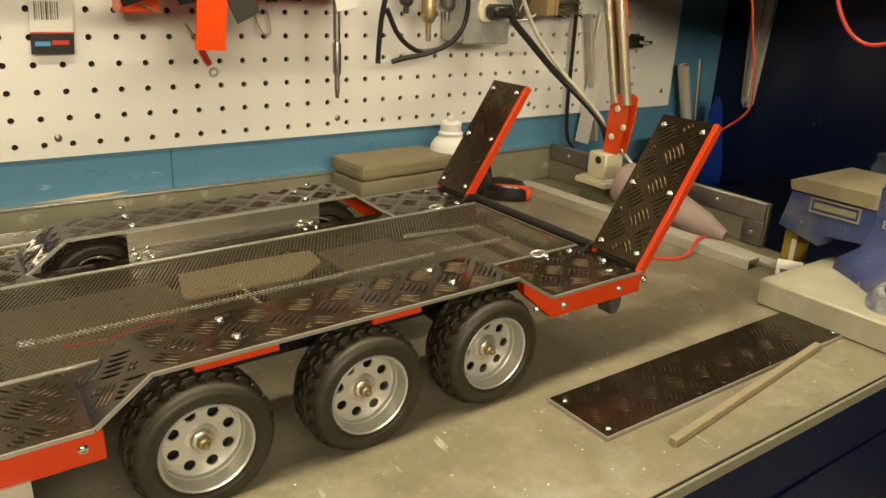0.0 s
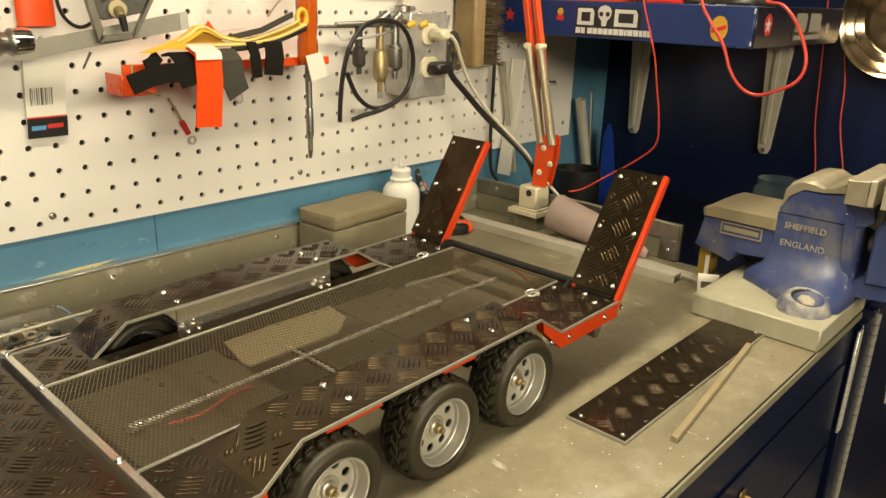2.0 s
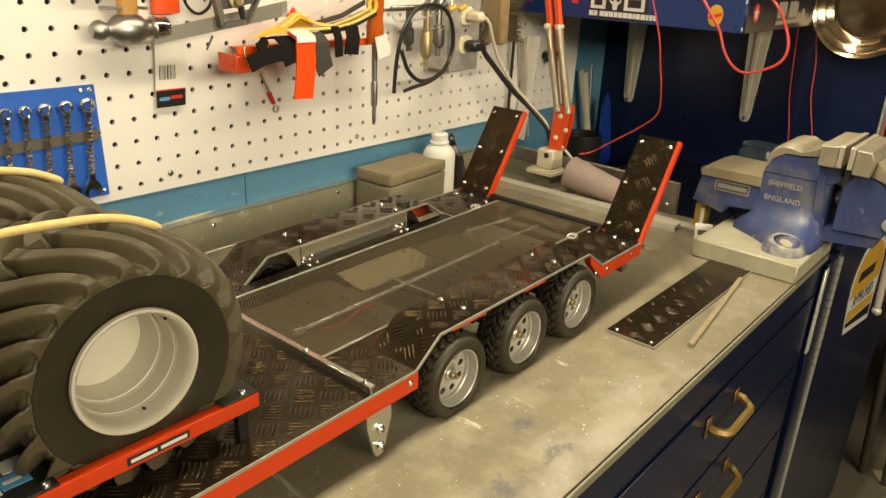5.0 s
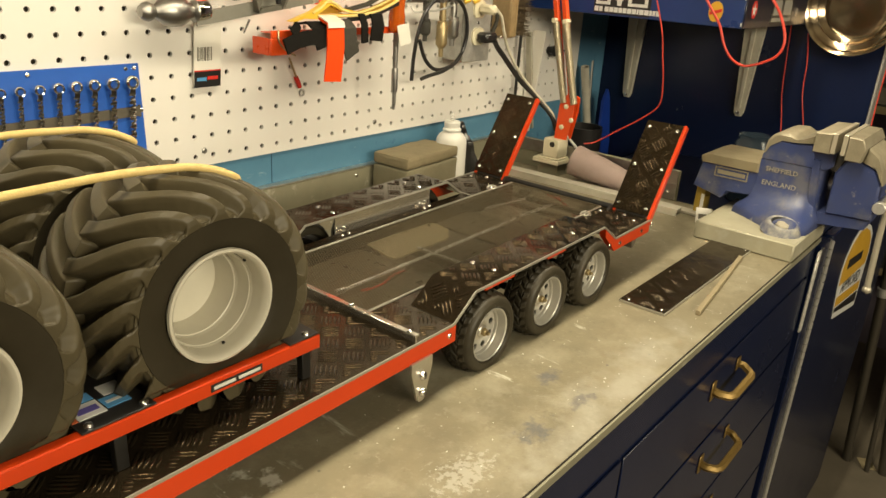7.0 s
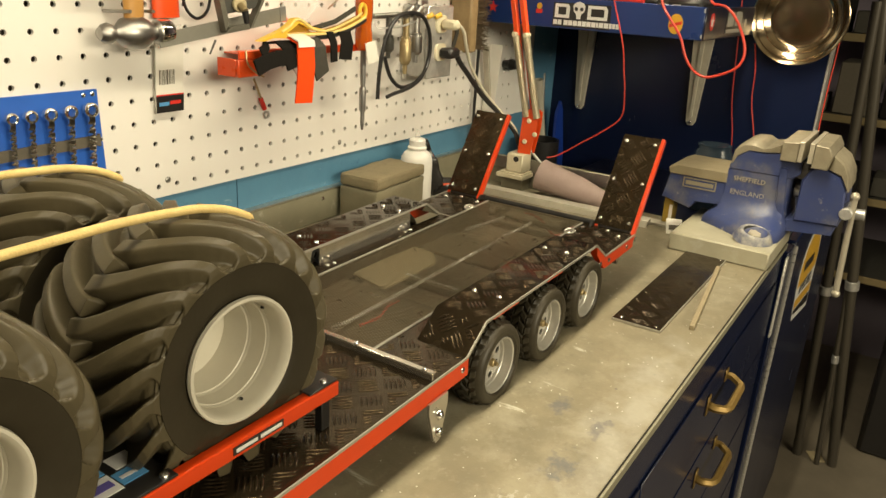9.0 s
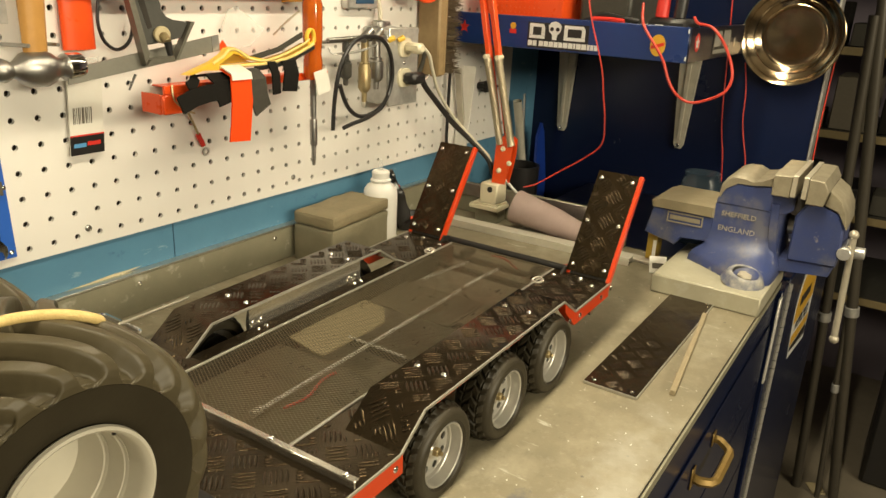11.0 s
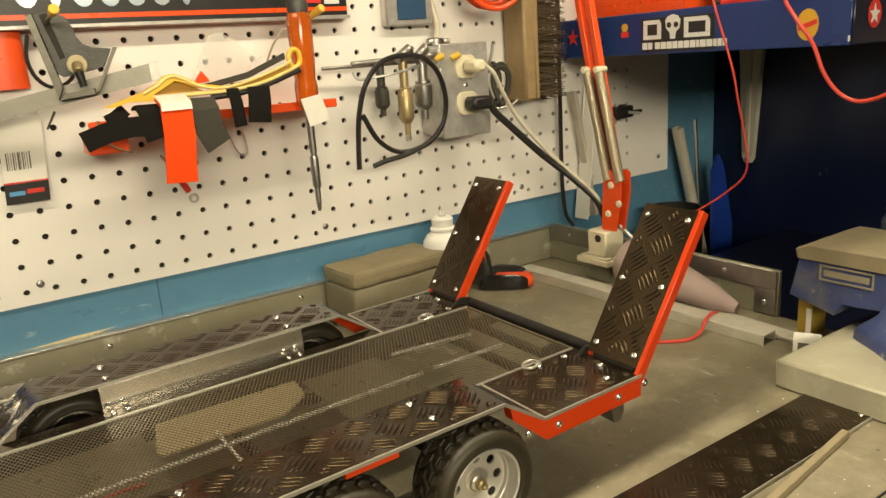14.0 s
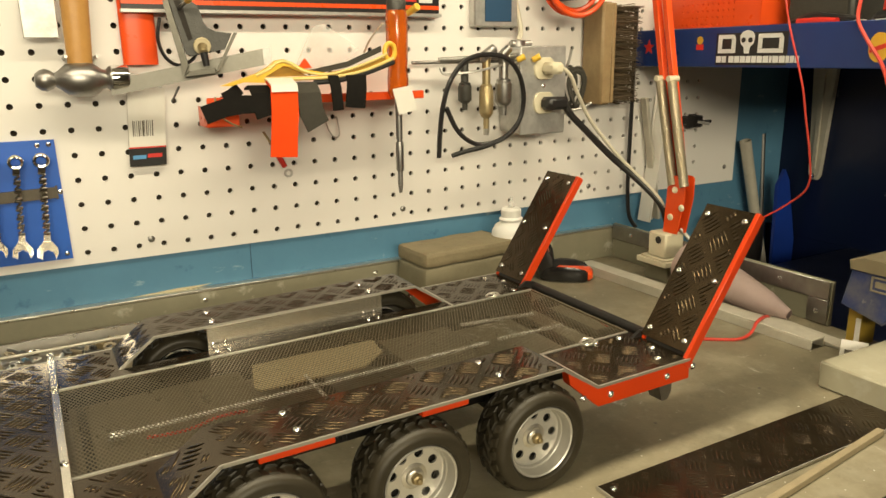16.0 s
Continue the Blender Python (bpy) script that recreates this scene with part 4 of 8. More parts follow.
def big_wheel(at, side, spin=0.0, R=0.080, W=0.118):
    """A monster-truck wheel with curved chevron lugs and a deep cream rim."""
    m = Matrix.Translation(at) @ (AX_Y if side < 0 else Matrix.Rotation(radians(-90), 4, "X")) @ Matrix.Rotation(spin, 4, "Z")
    th = thing("monster_truck_wheel", "huge black chevron-lug tyre on a deep cream plastic rim", "wheel", "monster truck wheels", m=m)
    h, Rc, Rg = W / 2, R - 0.0075, R - 0.0105
    half = [(0.0375, h - 0.0165), (0.040, h - 0.0135), (0.046, h - 0.0120), (0.053, h - 0.0102), (0.0588, h - 0.0094), (0.0590, h - 0.0140), (0.0605, h - 0.0165), (0.0625, h - 0.022), (0.0655, h - 0.036)]
    prof = [(r, -z) for r, z in half] + [(0.0665, 0.0)] + [(r, z) for r, z in reversed(half)]
    def squeezed(p, turn):
        """Presses the rubber in where the rack's rail holds it."""
        give = 0.0428 + 1.3 * max(0.0, (m @ (turn @ Vector(p))).z - 0.9885)
        return (p[0], p[1], min(p[2], give))

    carcass = MB().lathe(prof + [(0.036, h - 0.016), (0.036, -h + 0.016)], None, 72, closed=True)
    carcass.v = [squeezed(p, Matrix.Identity(4)) for p in carcass.v]
    ty = part("tyre", carcass, M_sidewall, th, world=False)
    n, pitch = 20, 2 * math.pi / 20
    # across the tread, centre to sidewall: (lug radius, lug z, groove radius, groove z)
    run = [(R, -0.003, Rg - 0.002, -0.003), (R + 0.0003, 0.006, Rg - 0.002, 0.006), (R + 0.0003, 0.014, Rg - 0.0022, 0.014), (R, 0.022, Rg - 0.0026, 0.021), (R - 0.0008, 0.029, Rg - 0.0034, 0.028), (R - 0.0022, 0.0355, Rg - 0.0046, 0.0345),
           (R - 0.0043, 0.0410, Rg - 0.0064, 0.0395), (R - 0.0072, 0.0452, Rc - 0.0095, 0.0430), (R - 0.0105, 0.0478, Rc - 0.0105, 0.0452), (R - 0.0140, 0.0492, Rc - 0.0123, 0.0468), (R - 0.0175, 0.0497, R - 0.0195, 0.0480), (R - 0.0210, 0.0495, R - 0.0222, 0.0484)]
    for side_ in (-1, 1):
        if (side, side_) not in LUGS:
            rows = []
            fine = 5
            for i in range((len(run) - 1) * fine + 1):
                k, g = min(i // fine, len(run) - 2), i / fine - min(i // fine, len(run) - 2)
                rows.append((i / fine, [a + (b - a) * g for a, b in zip(run[k], run[k + 1])]))
            m_ = 26
            v = []
            for q, (ro, zo, ri, zi) in [(0.0, run[0][2:] * 2)] + rows:
                sweep = min(q / 9.0, 1.0)
                ang = -0.52 * (0.35 * sweep + 0.65 * sweep * sweep * (3 - 2 * sweep))
                groove = 0.24 + 0.05 * sweep
                if q > 8.8:
                    groove *= math.sqrt(max(0.0, 1 - ((q - 8.8) / 2.1) ** 2))
                for c in range(m_ + 1):
                    e = c / m_ - 0.5
                    d = (0.5 - abs(e)) - groove
                    up = min(max(d / 0.17 + 0.55, 0.0), 1.0)
                    up = up * up * (3 - 2 * up) if groove > 0.003 else 1.0
                    r_, z_ = ri + (ro - ri) * up, zi + (zo - zi) * up
                    a = (ang + e * pitch) * -side
                    v.append((r_ * math.cos(a), r_ * math.sin(a), z_ * side_))
            w_ = m_ + 1
            f = [(i * w_ + c, i * w_ + c + 1, (i + 1) * w_ + c + 1, (i + 1) * w_ + c) for i in range(len(rows)) for c in range(m_)]
            LUGS[side, side_] = mesh_of("lug", MB().add(v, f), M_tyre, True, 85), v, f
        turns = [Matrix.Rotation(pitch * (k + (0.5 if side_ < 0 else 0)), 4, "Z") for k in range(n)]
        free, v, f = LUGS[side, side_]
        for turn in turns:
            bent = [squeezed(p, turn) for p in v]
            pieces("lug", free if bent == v else mesh_of("lug", MB().add(bent, f), M_tyre, True, 85), [(0, 0, 0)], ty, False, [turn])
    o = h - 0.014
    rim = MB().lathe([(0.0362, o - 0.004), (0.0388, o + 0.0008), (0.0384, o + 0.0030), (0.0368, o + 0.0034), (0.0352, o + 0.0018), (0.0342, o - 0.003), (0.0338, o - 0.013), (0.0322, o - 0.0142), (0.0318, o - 0.027), (0.0300, o - 0.0282),
                      (0.0285, o - 0.048), (0.012, o - 0.051), (1e-6, o - 0.051)], None, 64, caps=False)
    part("rim", rim, M_cream, th, world=False)
    for rb, zb in ((0.0338, o - 0.0130), (0.0318, o - 0.0270)):
        part("rim_bead", MB().lathe([(rb, zb - 0.0016), (rb - 0.0010, zb - 0.0010), (rb - 0.0011, zb + 0.0002), (rb - 0.0006, zb + 0.0014), (rb + 0.0003, zb)], None, 56, closed=True), M_cream, th, world=False)
    scr = MB().ball((0, 0, 0), 0.0012, 8)
    pieces("bead_screw", mesh_of("bead_screw", scr, M_blacksteel), [(0.0334 * math.cos(a), 0.0334 * math.sin(a), o - 0.009) for a in (0.5, 2.6, 4.7)], th, False)
    return th


W_Z = 1.0335
for x, sp in ((-0.275, 0.2), (-0.4365, 0.9)):
    big_wheel((x, -0.385, W_Z - (0.002 if x < -0.4 else 0)), -1, sp)
    big_wheel((x - 0.004, -0.259, W_Z - (0.002 if x < -0.4 else 0)), 1, sp + 0.4)

rack = thing("wheel_rack", "red rack frame on the trailer deck that holds the big wheels", "rack", at=(-0.35, -0.32, 0.955))
for y0, y1 in ((-0.4370, -0.4285), (-0.2115, -0.2030)):
    part("rack_rail", MB().box(-0.62, -0.197, y0, y1, 0.9755, 0.9865, 0.0008), M_red, rack)
for x in (-0.2095, -0.352, -0.515):
    for y0, y1 in ((-0.4360, -0.4295), (-0.2105, -0.2040)):
        z0 = TOP + DECK + (x - 0.1) * math.sin(radians(TILT)) - 0.0002
        part("post", MB().box(x - 0.004, x + 0.004, y0, y1, z0, 0.9754, 0.0005), M_blacksteel, rack)
for x0, x1 in ((-0.3735, -0.3275), (-0.225, -0.1975), (-0.54, -0.495)):
    tp = part("cross_plate", MB().box(x0, x1, -0.4365, -0.2035, 0.9867, 0.9882, 0.0005), M_black, rack)
    bolts("bolt", [(x, y, 0.9882) for x in ((x0 + 0.006, x1 - 0.006) if x1 - x0 > 0.03 else (x1 - 0.010,)) for y in (-0.4322, -0.2078)], 0.0030, 0.0022, "z", M_chrome, tp)
# stickers on the cross plate: plain panels with bars, the wording is not legible or is a maker's mark
M_sw = mat("white_sticker", (0.72, 0.72, 0.70), 0.4)
M_sb = mat("blue_sticker", (0.10, 0.32, 0.62), 0.4)
M_so = mat("orange_sticker", (0.65, 0.16, 0.06), 0.4)
M_sp = mat("purple_print", (0.12, 0.10, 0.35), 0.4)
st = MB().box(-0.369, -0.352, -0.4245, -0.4085, 0.9883, 0.9887)
part("sticker", st, M_sw, rack, "white rectangular sticker with a purple bar")
part("sticker", MB().box(-0.367, -0.354, -0.4195, -0.4135, 0.9888, 0.9890), M_sp, rack)
part("sticker", MB().box(-0.351, -0.336, -0.4225, -0.4105, 0.9883, 0.9887), M_sb, rack, "pale blue rectangular sticker")
part("sticker", MB().box(-0.349, -0.338, -0.4180, -0.4150, 0.9888, 0.9890), M_sw, rack)
part("sticker", MB().box(-0.346, -0.3325, -0.4085, -0.3960, 0.9883, 0.9887), M_sw, rack, "pale grey sticker")
part("sticker", MB().box(-0.366, -0.352, -0.4070, -0.398, 0.9883, 0.9887), M_sb, rack)
part("sticker", MB().box(-0.373, -0.3695, -0.4245, -0.4125, 0.9883, 0.9887), M_so, rack)
part("sticker", MB().lathe([(0.0050, 0.9883), (0.0050, 0.9886)], Matrix.Translation((-0.2145, -0.4190, 0)), 20), mat("pink_sticker", (0.72, 0.30, 0.24), 0.4), rack, "round pink sticker")
# name strip on the rail, lettering as bars
part("name_strip", MB().box(-0.2905, -0.2500, -0.4376, -0.4370, 0.9785, 0.9838), M_black, rack, "thin black strip with two pale bars")
for xa, xb, za, zb in ((-0.2885, -0.2720, 0.9800, 0.9822), (-0.2695, -0.2520, 0.9800, 0.9822)):
    part("name_bar", MB().box(xa, xb, -0.4380, -0.4376, za, zb), M_sw, rack)
# yellow cord over the wheels
M_cord = mat("yellow_cord", (0.74, 0.56, 0.24), 0.8, color2=(0.60, 0.42, 0.15), scale=160, amount=0.8, bump=0.5, fine=900)
def cord(y):
    """Taut between the wheel tops, ending loose on the last tyre."""
    top = W_Z + 0.0838
    return [(-0.62, y, top + 0.004), (-0.52, y, top + 0.0015), (-0.4365, y, top), (-0.36, y, top + 0.001), (-0.318, y, top + 0.0015), (-0.285, y - 0.001, top), (-0.268, y - 0.003, top - 0.0014), (-0.252, y - 0.006, top - 0.0054), (-0.240, y - 0.008, top - 0.0112), (-0.236, y - 0.006, top - 0.0145)]


solid("cord", MB().tube(cord(-0.392), 0.0026, 10, 5), M_cord, "yellow braided cord laid over the big tyres", "cord", "cords")
solid("cord", MB().tube(cord(-0.262), 0.0026, 10, 5), M_cord, "yellow braided cord laid over the rear tyres", "cord", "cords")


# ---- things on the bench ----
M_orange = mat("orange_red_enamel", (0.78, 0.085, 0.012), 0.3, color2=(0.70, 0.07, 0.014), scale=40, amount=0.6)
M_orangeclear = mat("amber_plastic", (0.75, 0.17, 0.015), 0.15, color2=(0.60, 0.10, 0.01), scale=60, amount=0.6, coat=0.4)
M_orangeclear.node_tree.nodes["Principled BSDF"].inputs["Transmission Weight"].default_value = 0.55
M_yellow = mat("yellow_plastic", (0.78, 0.50, 0.05), 0.35, color2=(0.68, 0.42, 0.05), scale=50)
M_velcro = mat("black_webbing", (0.010, 0.009, 0.008), 0.9, color2=(0.018, 0.016, 0.014), spec=0.08, scale=180, bump=0.5, fine=1400)
M_greyweb = mat("grey_webbing", (0.062, 0.058, 0.048), 0.85, spec=0.15, scale=180, bump=0.5, fine=1400)
M_redweb = mat("red_webbing", (0.85, 0.075, 0.010), 0.8, spec=0.08, color2=(0.78, 0.065, 0.010), scale=160, bump=0.4, fine=1400)
M_ivory = mat("ivory_plastic", (0.70, 0.64, 0.47), 0.35, color2=(0.6, 0.54, 0.38), scale=40)
M_galv = mat("galvanised_steel", (0.58, 0.57, 0.54), 0.34, 0.55, color2=(0.42, 0.41, 0.39), scale=70, amount=0.8, sharp=0.5, rvar=0.12)
M_cast = mat("dark_grey_casting", (0.060, 0.058, 0.050), 0.42, 0.2, color2=(0.035, 0.034, 0.03), scale=80, bump=0.3)
M_rule = overlay(mat("satin_steel_rule", (0.27, 0.26, 0.225), 0.36, 0.5, color2=(0.20, 0.19, 0.16), scale=40, amount=0.9), (0.16, 0.12, 0.075), 70, 0.62, 0.70, 0.6)
M_blueboard = mat("blue_plastic_board", (0.025, 0.12, 0.52), 0.4, color2=(0.02, 0.09, 0.42), scale=16, amount=0.7)
M_strap = mat("brown_grey_strap", (0.11, 0.095, 0.07), 0.8, scale=140, bump=0.4)
M_cardwhite = mat("white_card", (0.76, 0.74, 0.68), 0.6, color2=(0.68, 0.65, 0.57), scale=40)
M_handlewood = mat("varnished_hickory", (0.50, 0.27, 0.08), 0.35, color2=(0.38, 0.19, 0.05), scale=55, amount=0.8, bump=0.15)
M_bristle = mat("wire_bristles", (0.115, 0.083, 0.045), 0.6, color2=(0.03, 0.023, 0.014), scale=150)
M_brushwood = mat("worn_brown_wood", (0.32, 0.225, 0.11), 0.6, color2=(0.20, 0.135, 0.065), scale=45, amount=0.8, bump=0.25)
M_sand = mat("pink_grey_abrasive_paper", (0.36, 0.27, 0.245), 0.8, color2=(0.28, 0.21, 0.19), scale=50, amount=0.6, bump=0.6, fine=1600)
M_blueprint = mat("dark_blue_label", (0.03, 0.08, 0.16), 0.35)
# pale print of the shelf end, greyed to put its shade into the colour
M_shadeprint = mat("shaded_pale_print", (0.30, 0.29, 0.26), 0.5, color2=(0.20, 0.19, 0.17), scale=60)
M_redprint = mat("red_print", (0.62, 0.03, 0.02), 0.45)
M_cablewhite = mat("cream_cable", (0.62, 0.57, 0.45), 0.5, scale=90)


def clear_plastic(name, tint=(0.9, 0.9, 0.86), alpha=0.25):
    m = mat(name, tint, 0.25, scale=40)
    m.node_tree.nodes["Principled BSDF"].inputs["Alpha"].default_value = alpha
    return m


M_clear = clear_plastic("clear_packet")


def slab(mb, pts, y0, y1, inset=0.0):
    """An upright flat piece: outline in (x, z), between two depths y0 (front) and y1."""
    return mb.prism(pts, 0, y1 - y0, Matrix.Translation((0, y1, 0)) @ AX_Y, inset)


# loose checker plate and stick
sp = MB().box(0.216, 0.511, -0.5385, -0.4835, TOP + 0.0006, TOP + 0.0026)
checker_bars(sp, lambda u, v: 0.218 < u < 0.509 and -0.537 < v < -0.485, 0.216, 0.511, -0.5385, -0.4835, flat(TOP + 0.0026), phase=(0.35, 0.1), h=0.0002)
loose = thing("loose_ramp_plate", "loose strip of black checker plate lying on the bench", "metal plate", m=Matrix.Translation((0.36, -0.51, TOP)) @ Matrix.Rotation(radians(-0.5), 4, "Y"))
part("plate", sp, M_plate, loose)
ed = MB().box(0.2155, 0.5115, -0.5392, -0.5384, TOP + 0.0004, TOP + 0.0030).box(0.2152, 0.2160, -0.5385, -0.4835, TOP + 0.0004, TOP + 0.0030)
part("cut_edge", ed, M_edge, loose)
bolts("rivet", [(x, y, TOP + 0.0026) for x, y in ((0.2235, -0.532), (0.2235, -0.492), (0.5, -0.532))], 0.0024, 0.0014, "z", M_chrome, loose)
a = math.atan2(0.026, 0.216)
M_stick = mat("weathered_tan_wood", (0.28, 0.23, 0.14), 0.65, color2=(0.20, 0.16, 0.095), scale=60, amount=0.7, bump=0.2)
solid("square_stick", MB().box(0, 0.2185, -0.0028, 0.0028, 0, 0.0055, 0.0005, Matrix.Translation((0.2475, -0.5645, TOP)) @ Matrix.Rotation(a, 4, "Z")), M_stick, "thin square wooden stick lying beside the loose plate", "stick")

# stone block with lid
def worn_block(x0, x1, y0, y1, z0, z1, c, wear):
    """A block with rounded, slightly uneven faces and edges."""
    b = bmesh.new()
    bmesh.ops.create_cube(b, size=1.0)
    for v in b.verts:
        v.co = Vector(((x0 + x1) / 2 + v.co.x * (x1 - x0), (y0 + y1) / 2 + v.co.y * (y1 - y0), (z0 + z1) / 2 + v.co.z * (z1 - z0)))
    bmesh.ops.bevel(b, geom=list(b.edges), offset=c, segments=2, profile=0.6, affect="EDGES")
    bmesh.ops.subdivide_edges(b, edges=list(b.edges), cuts=9, use_grid_fill=True)
    for v in b.verts:
        if v.co.z > 0.001:
            v.co += noise.noise_vector(v.co * 55) * wear + noise.noise_vector(v.co * 210) * wear * 0.45
    b.verts.index_update()
    mb = MB().add([tuple(v.co) for v in b.verts], [tuple(v.index for v in f.verts) for f in b.faces])
    b.free()
    return mb


M_stonelid = overlay(mat("tan_weathered_stone", (0.25, 0.208, 0.122), 0.8, color2=(0.19, 0.158, 0.095), scale=26, amount=0.9, bump=0.6, fine=260), (0.17, 0.13, 0.075), 40, 0.55, 0.68, 0.6)
M_stonebase = overlay(mat("olive_weathered_stone", (0.215, 0.192, 0.122), 0.8, color2=(0.165, 0.147, 0.094), scale=30, amount=0.8, bump=0.5, fine=260), (0.15, 0.125, 0.075), 50, 0.58, 0.70, 0.5)
blk = thing("sharpening_stone_box", "weathered grey-brown stone block with a fitted lid", "stone block", m=Matrix.Translation((0.357, -0.045, TOP)) @ Matrix.Rotation(radians(4), 4, "Z"))
part("base", worn_block(-0.067, 0.067, -0.034, 0.034, 0, 0.0515, 0.003, 0.0009), M_stonebase, blk, world=False)
part("lid", worn_block(-0.0675, 0.0675, -0.0345, 0.0345, 0.0528, 0.0710, 0.005, 0.0010), M_stonelid, blk, world=False)

# white bottle
bt = thing("glue_bottle", "white plastic squeeze bottle with a pointed nozzle", "bottle", at=(0.438, -0.05, TOP))
part("body", MB().lathe([(0.0245, 0), (0.0258, 0.002), (0.0258, 0.070), (0.0248, 0.077), (0.0205, 0.084), (0.0135, 0.0885), (0.0118, 0.090)], None, 32), M_whiteplastic, bt, world=False)
part("cap", MB().lathe([(0.0152, 0.090), (0.0156, 0.0925), (0.0140, 0.0945), (0.0130, 0.095), (0.0134, 0.104), (0.0115, 0.1065), (0.0055, 0.1075)], None, 28), M_whiteplastic, bt, world=False)
part("nozzle", MB().lathe([(0.0050, 0.1075), (0.0030, 0.114), (0.0020, 0.121), (1e-6, 0.121)], None, 14), M_clear, bt, world=False)


# toy racing seat
M_glossblack = mat("gloss_black_plastic", (0.010, 0.009, 0.009), 0.18, color2=(0.016, 0.015, 0.014), scale=50)


def toy_seat():
    m = Matrix.Translation((0.503, -0.046, TOP)) @ Matrix.Rotation(radians(50), 4, "Z") @ Matrix.Scale(1.1, 4)
    th = thing("toy_racing_seat", "small black and red toy racing seat standing on the bench", "toy seat", m=m)
    lean = Matrix.Rotation(radians(-12), 4, "X")

    def shell(rows, m_):
        """A bucket form: rows of (run, half width, wing depth, thickness) lofted along local z, its hollow to -y."""
        v, k = [], 0
        for z, w, b, t in rows:
            loop = [(-w, -b * 0.55), (-w * 0.92, -b), (-w * 0.78, -b * 0.9), (-w * 0.60, -0.0012), (0, 0), (w * 0.60, -0.0012), (w * 0.78, -b * 0.9), (w * 0.92, -b), (w, -b * 0.55), (w * 0.9, t * 0.8), (w * 0.5, t), (-w * 0.5, t), (-w * 0.9, t * 0.8)]
            k = len(loop)
            v += [(x, y, z) for x, y in loop]
        n_ = len(rows)
        f = [(i * k + q, i * k + (q + 1) % k, (i + 1) * k + (q + 1) % k, (i + 1) * k + q) for i in range(n_ - 1) for q in range(k)]
        f += [tuple(range(k))[::-1], tuple((n_ - 1) * k + q for q in range(k))]
        return MB().add(v, f, m_)

    backrows = [(0.003, 0.0165, 0.006, 0.008), (0.015, 0.0195, 0.011, 0.009), (0.030, 0.0215, 0.012, 0.009), (0.042, 0.0203, 0.009, 0.008), (0.050, 0.0218, 0.009, 0.008), (0.058, 0.0240, 0.0085, 0.007), (0.064, 0.0225, 0.006, 0.007), (0.070, 0.0155, 0.003, 0.006), (0.077, 0.0128, 0.0025, 0.006), (0.084, 0.0108, 0.002, 0.005), (0.088, 0.0075, 0.0015, 0.004), (0.0895, 0.0035, 0.001, 0.002)]
    part("backrest", shell(backrows, lean), M_glossblack, th, world=False)
    part("back_cushion", MB().box(-0.0115, 0.0115, -0.0065, -0.0008, 0.0535, 0.0675, 0.0022, lean), M_orange, th, "red padded panel", world=False)
    part("back_cushion", MB().prism([(-0.0135, 0.022), (0.0135, 0.022), (0.0150, 0.036), (0.0110, 0.0475), (-0.0110, 0.0475), (-0.0150, 0.036)], 0.0, 0.0075, lean @ Matrix.Rotation(radians(90), 4, "X"), 0.0022), M_orange, th, "red padded panel", world=False)
    lie = Matrix.Translation((0, -0.050, 0.0065)) @ Matrix.Rotation(radians(-90), 4, "X")
    base = [(0.0, 0.0165, 0.006, 0.006), (0.004, 0.0200, 0.010, 0.0064), (0.016, 0.0228, 0.013, 0.0064), (0.034, 0.0232, 0.014, 0.0064), (0.050, 0.0215, 0.010, 0.0064), (0.056, 0.018, 0.006, 0.006)]
    part("seat", shell(base, lie), M_glossblack, th, world=False)
    part("seat_cushion", MB().box(-0.0142, 0.0142, -0.0560, -0.010, 0.0012, 0.0135, 0.0035), M_orange, th, "red padded cushion", world=False)


toy_seat()

M_palealu = mat("dull_pale_aluminium", (0.56, 0.53, 0.44), 0.45, 0.2, color2=(0.40, 0.37, 0.30), scale=50, amount=0.7)

# aluminium bars and paper tag at the bench end
ab = thing("aluminium_channel_bar", "length of pale aluminium channel lying across the bench", "metal bar", "metal bars", m=Matrix.Translation((0.580, -0.216, TOP)) @ Matrix.Rotation(radians(1.8), 4, "Z"))
part("top", MB().box(-0.0115, 0.0115, -0.183, 0.175, 0.0096, 0.0116, 0.0004), M_palealu, ab, world=False)
for x in (-0.0115, 0.0097):
    part("leg", MB().box(x, x + 0.0018, -0.183, 0.175, 0.0, 0.0095, 0.0003), M_palealu, ab, world=False)
solid("aluminium_flat_bar", MB().box(-0.010, 0.010, -0.13, 0.13, 0, 0.004, 0.0005, Matrix.Translation((0.614, -0.328, TOP + 0.0005)) @ Matrix.Rotation(radians(-3), 4, "Z")), M_palealu, "flat aluminium bar lying beside the channel", "metal bar", "metal bars")
pt = thing("paper_tag", "white paper tag with a printed bar", "paper tag", m=Matrix.Translation((0.581, -0.440, TOP + 0.0108)) @ Matrix.Rotation(radians(28), 4, "Z") @ Matrix.Rotation(radians(-58), 4, "Y"))
part("paper", MB().box(-0.012, 0.012, -0.012, 0.012, -0.0003, 0.0003), M_cardwhite, pt, world=False)
part("print", MB().box(-0.006, 0.002, -0.008, 0.008, 0.0004, 0.0006), M_strap, pt, world=False)

# rolled abrasive paper cone
d = Vector((0.626, -0.335, 0.9045)) - Vector((0.612, -0.190, 0.936))
L = d.length
cm = Matrix.Translation((0.612, -0.190, 0.9365)) @ d.to_track_quat("Z", "Y").to_matrix().to_4x4()
